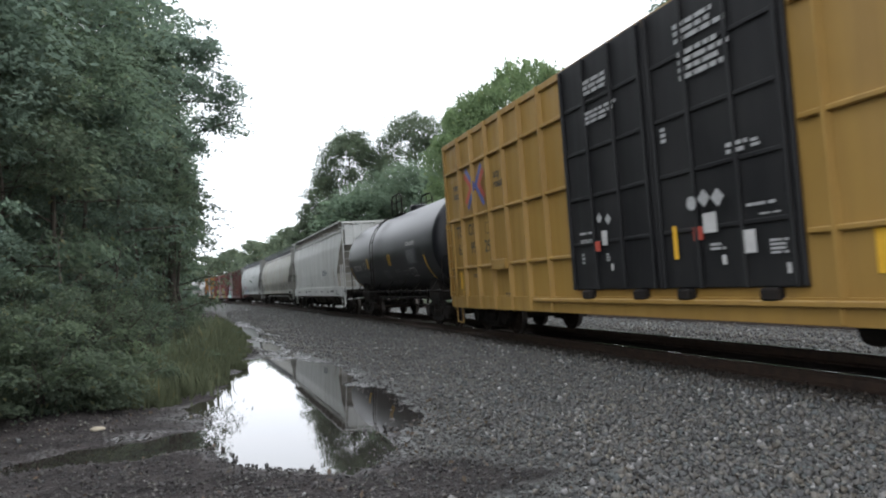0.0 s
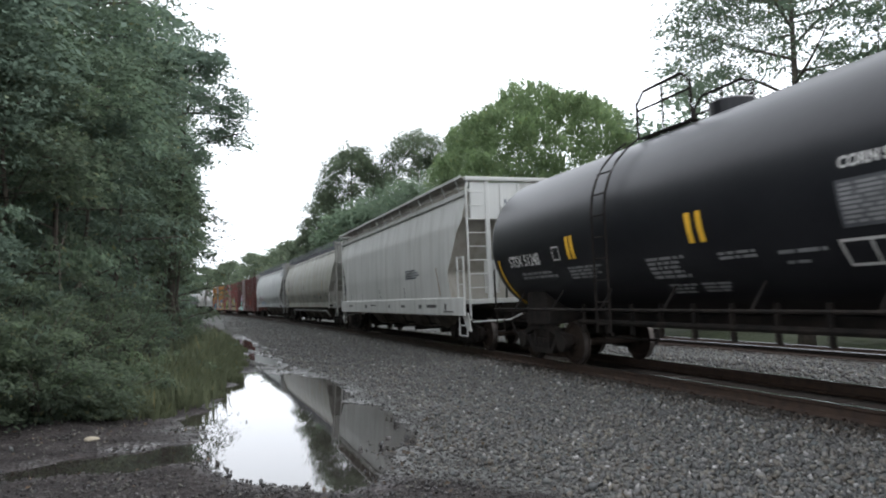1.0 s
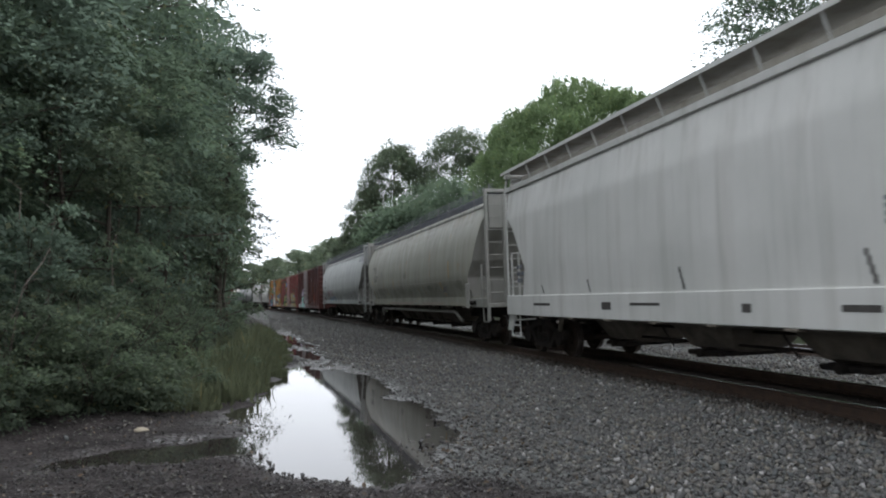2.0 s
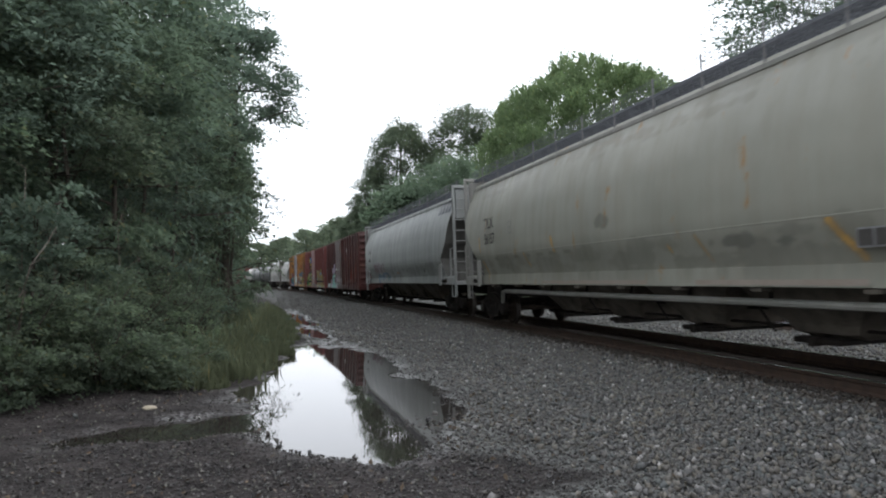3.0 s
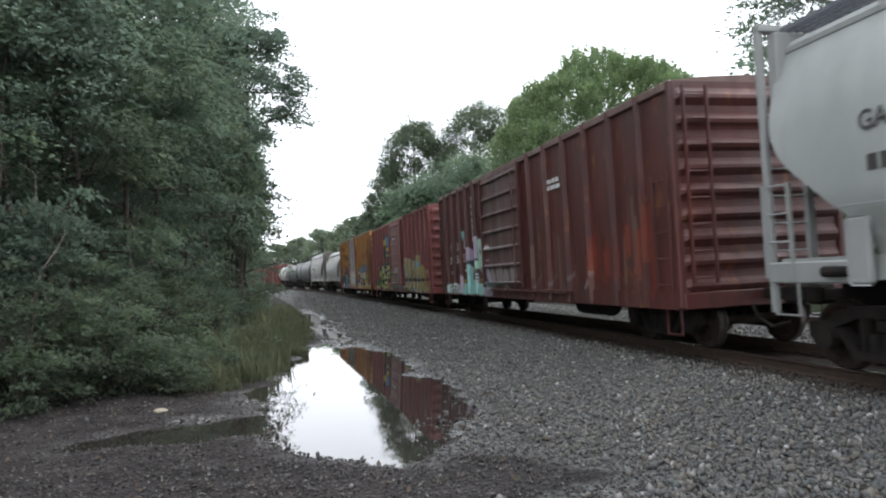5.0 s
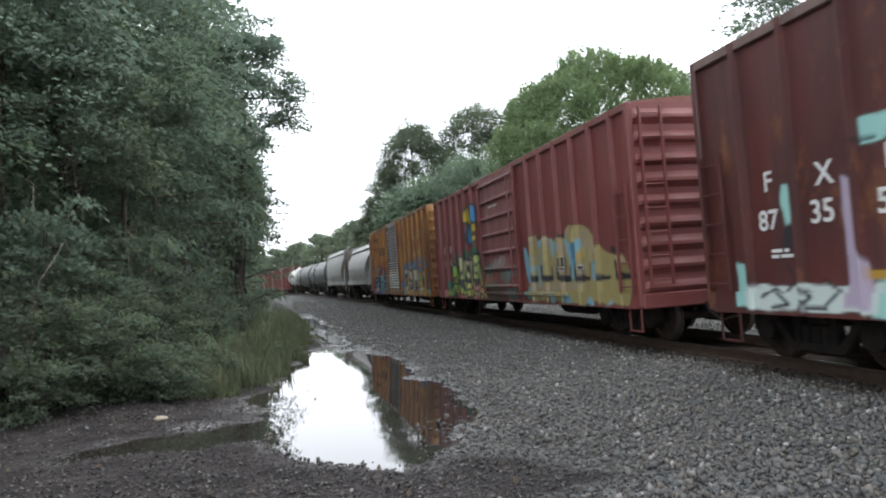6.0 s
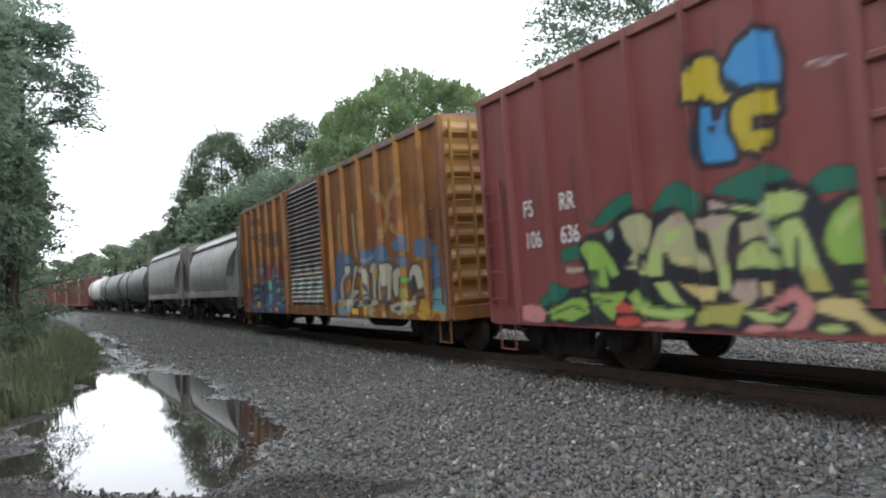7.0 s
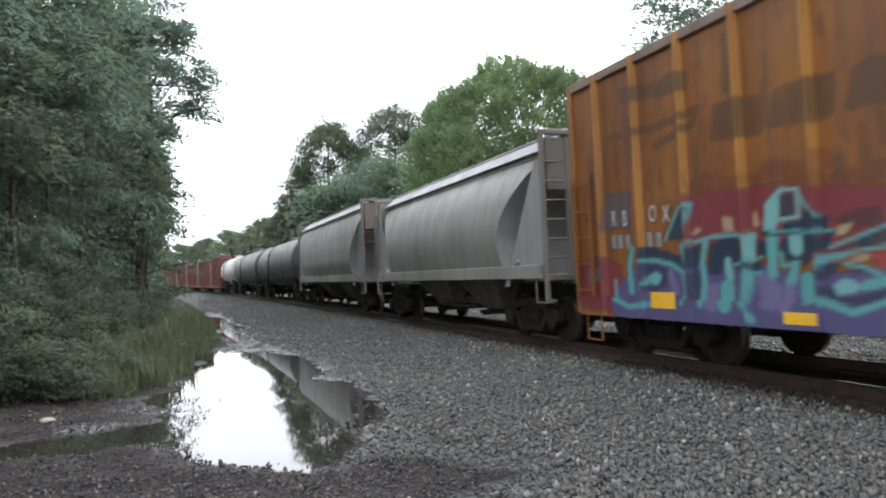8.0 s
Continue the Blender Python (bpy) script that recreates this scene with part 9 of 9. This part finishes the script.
def plume_tree(label, height, spread, base, plumes, leaves, leaf, material, seed):
    """A broad, closed tree whose crown is a dome of upright leafy plumes over a short trunk and rising limbs."""
    rng, prng = np.random.default_rng(seed), random.Random(seed)
    tree = thing("tree", label, "tree", "woodland trees")
    bm = bmesh.new()
    add_tube(bm, [(0, 0, -0.2), (0.1, 0, base), (0, 0.2, height * 0.55)], [0.55, 0.42, 0.2], 9)
    for k in range(16):
        a, q = k * 2.4, prng.uniform(0.45, 0.75)
        e = Vector((math.cos(a) * spread * q, math.sin(a) * spread * q, base + (height - base) * prng.uniform(0.35, 0.7)))
        p0 = Vector((0.05, 0.05, base * prng.uniform(0.8, 1.6)))
        add_tube(bm, [p0, p0.lerp(e, 0.5) + Vector((0, 0, -0.6)), e], [0.2, 0.12, 0.03], 6)
    part("trunk", bm, M_BARK, tree, smooth=True)
    u = rng.standard_normal((plumes, 3)); u /= np.linalg.norm(u, axis=1)[:, None]
    u[:, 2] = np.where(u[:, 2] < -0.25, -u[:, 2], u[:, 2])
    half = (height - base) / 2
    lump = 1 + 0.05 * np.sin(u[:, 0] * 7 + 1) * np.sin(u[:, 1] * 6) + 0.035 * np.sin(u[:, 2] * 11 + u[:, 0] * 9)
    depth = np.where(rng.random(plumes) < 0.8, rng.uniform(0.90, 0.99, plumes), rng.uniform(0.65, 0.88, plumes))
    cen = u * np.array([spread, spread, half]) * (lump * depth)[:, None] + np.array([0, 0, base + half])
    which = rng.integers(0, plumes, leaves)
    ax = u * 0.55 + np.array([0, 0, 0.75]); ax /= np.linalg.norm(ax, axis=1)[:, None]
    t = rng.uniform(-1, 1, leaves)
    long = rng.uniform(0.25, 0.6, plumes)[which]
    wide = 0.34 * (1 - 0.66 * (t * 0.5 + 0.5)) * rng.uniform(0.7, 1.25, plumes)[which]
    pts = cen[which] + ax[which] * (t * long)[:, None] + rng.standard_normal((leaves, 3)) * wide[:, None]
    # top light painted into the tone: leaves lighten from plume foot to tip
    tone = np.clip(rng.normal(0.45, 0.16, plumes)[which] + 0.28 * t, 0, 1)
    out = ax[which] * 0.5 + u[which] * 0.4
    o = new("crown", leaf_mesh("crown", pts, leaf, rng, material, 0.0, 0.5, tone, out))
    o.parent = tree
    return tree


def right_wood():
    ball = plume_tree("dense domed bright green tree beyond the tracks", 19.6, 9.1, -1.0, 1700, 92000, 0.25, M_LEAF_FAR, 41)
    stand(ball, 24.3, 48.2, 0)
    t = make_tree("broad green tree beyond the railway", 15.0, 5.8, 0.8, 30000, 0.34, M_LEAF_FAR, 42, 60, gap=0.22, trunk=0.38, dome=420)
    stand(t, 24.5, 60, 60)
    o = make_tree("tall open tree with sparse leaves beyond the tracks", 24.0, 6.8, 6.0, 54000, 0.22, M_LEAF, 43, 130, gap=0.30, trunk=0.35, dome=170)
    stand(o, 28.5, 27, 20)
    ragged = "ragged oak with gaps in its crown"
    for x, y, h, sp, base, n, seed, clumps, dome in ((26.4, 91, 27.2, 6.6, 5.0, 50000, 44, 130, 400), (17.8, 95, 25.6, 5.6, 2.0, 50000, 45, 110, 420), (14.4, 97, 18.0, 4.1, 0.8, 24000, 48, 80, 300), (12.2, 101, 12.5, 2.9, 0.5, 12000, 52, 60, 160), (33.0, 87, 27.8, 5.0, 7.0, 26000, 49, 120, 260)):
        oak = make_tree(ragged, h, sp, base, n, 0.27, M_LEAF_MID, seed, clumps, gap=0.25, trunk=0.45, dome=dome, tall=0.75, fall=0.1)
        stand(oak, x, y, seed * 31)
    mid = make_tree("smooth mid-green tree in front of the oaks", 17.8, 6.4, 1.0, 46000, 0.30, M_LEAF, 50, 120, gap=0.24, trunk=0.4, dome=420, tall=0.7, fall=0.15)
    stand(mid, 23.2, 80, 0)
    low = make_tree("dark green tree at the wood's edge", 15.0, 6.0, 1.0, 9000, 0.62, M_LEAF, 46, 110, gap=0.3, trunk=0.35, dome=180, tall=0.7, fall=0.15)
    stand(low, 17.5, 86, 0)
    for i, (x, y) in enumerate(((18.6, 110), (26, 72), (29, 58), (33, 40), (30, 14), (27, 5), (34, 24))):
        copy_thing(low, pose(x, y, -1.4, 0, 0, 70 * i + 20))
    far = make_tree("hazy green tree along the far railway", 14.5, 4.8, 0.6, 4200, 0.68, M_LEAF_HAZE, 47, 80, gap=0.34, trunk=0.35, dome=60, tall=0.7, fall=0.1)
    stand(far, 17, 130, 0)
    for i in range(26):
        y = 138 + i * 11
        x = TRACK_X + SECOND + 5.5 + bend(y) + (i % 3) * 2.2
        copy_thing(far, pose(x, y, -1.4, 0, 0, 63 * i))
    # the woods that close the far end and the sides, as one mass of leaves
    rng = np.random.default_rng(51)
    n = 26000
    s = rng.random(n)
    ang = np.interp(s, [0, 0.35, 1.0], [-38, 5, 75])
    dist = np.interp(ang, [-38, -8, 0, 6, 30, 75], [60, 330, 480, 300, 95, 62]) * rng.uniform(0.94, 1.1, n)
    x, y = dist * np.sin(np.radians(ang)), dist * np.cos(np.radians(ang))
    z = rng.random(n) ** 0.8 * (11 + 2.0 * np.sin(ang * 1.7) + 1.2 * np.sin(ang * 4.9)) - 1.5
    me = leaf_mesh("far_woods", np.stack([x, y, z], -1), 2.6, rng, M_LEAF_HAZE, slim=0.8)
    tagged(new("far_woods", me), "hazy green woods in the distance", "woods", kind="stuff")


def litter():
    """Fallen leaves on the wet gravel, in one mesh."""
    rng = np.random.default_rng(61)
    n = 420
    x, y = rng.uniform(-3.0, 4.0, n), 4.2 * (10.5 / 4.2) ** rng.random(n)
    x[:160], y[:160] = 2.35 + 0.4 * rng.standard_normal(160), 7.6 + 0.9 * rng.standard_normal(160)
    k = pool_depth(x, y) < 0.05
    x, y = x[k], y[k]
    c = np.stack([x, y, ground_z(x, y) + 0.03], -1)
    me = leaf_mesh("fallen_leaves", c, 0.06, rng, M_DEADLEAF, droop=0.0)
    tagged(new("fallen_leaves", me), "brown fallen leaves scattered on wet gravel", "leaves", kind="stuff")
    n = 16000
    x, y = rng.uniform(-5.5, 3.2, n), 3.2 * (10.6 / 3.2) ** rng.random(n)
    k = (pool_depth(x, y) < 0.0) & (x > verge_x(y) - 0.9) & (rng.random(n) < np.interp(x, [1.5, 3.2], [1, 0.1]))
    x, y = x[k], y[k]
    me = leaf_mesh("wet_debris", np.stack([x, y, ground_z(x, y) + 0.012], -1), 0.036, rng, M_DEBRIS, droop=0.0)
    tagged(new("wet_debris", me), "dark wet chips and rotting leaf litter on mud", "debris", kind="stuff")


def dead_branches():
    """Bare pale stems that stand and lean in the undergrowth."""
    for base, tip, r, seed in (((-3.75, 10.3, -1.2), (-2.95, 10.0, 0.5), 0.018, 1), ((-3.6, 11.0, -1.1), (-3.55, 11.0, 1.6), 0.016, 2), ((-3.2, 11.4, -1.1), (-3.25, 11.5, 1.3), 0.013, 3), ((-2.5, 12.2, -1.2), (-2.55, 12.3, 0.9), 0.012, 4), ((-4.2, 11.2, -1.1), (-4.1, 11.2, 2.2), 0.02, 5)):
        rng = random.Random(seed)
        a, b = Vector(base), Vector(tip)
        bm = bmesh.new()
        pts = [a.lerp(b, k / 5) + Vector((rng.uniform(-0.04, 0.04), rng.uniform(-0.04, 0.04), 0)) for k in range(6)]
        add_tube(bm, pts, [r * (1 - 0.13 * k) for k in range(6)], 6)
        for k in range(2, 6):
            e = pts[k] + Vector((rng.uniform(-0.4, 0.4), rng.uniform(-0.3, 0.3), rng.uniform(0.1, 0.4)))
            add_tube(bm, [pts[k], pts[k].lerp(e, 0.5) + Vector((0, 0, 0.04)), e], [r * 0.4, r * 0.3, r * 0.12], 4)
        tagged(part("dead_branch", bm, M_DEADWOOD, smooth=True), "bare pale dead branch in the undergrowth", "branch", "dead branches")


left_wood()
left_bushes()
grass_verge()
right_wood()
litter()
dead_branches()

# pale stone by the puddle
bm = bmesh.new()
bmesh.ops.create_icosphere(bm, subdivisions=2, radius=0.07)
for v in bm.verts:
    v.co = Vector((v.co.x * 1.25, v.co.y * 0.8, v.co.z * 0.5)) * (1 + 0.25 * noise.noise(v.co * 9))
pale = part("stone", bm, plain("pale_stone", (0.24, 0.205, 0.15), (0.33, 0.29, 0.22), 12, 0.8))
tagged(pale, "pale tan stone lying on dark soil by the puddle", "stone")
pale.matrix_basis = pose(-1.46, 8.96, float(ground_z(np.array(-1.46), np.array(8.96))) + 0.015, 0, 0, 15)


# ---- what moves: the train rolls towards the camera and past it ----
def motions():
    for car, mid, wheels in TRAIN:
        walk(car, [(t, on_track(mid - SPEED * t)) for t in range(9)])
        rows = [(f / FPS, (f * SPEED / WHEEL_R / FPS)) for f in range(8 * FPS + 1)]
        for w in wheels:
            x, y, z = w.location
            walk(w, [(t, pose(x, y, z, math.degrees(a) % 360.0)) for t, a in rows])


motions()
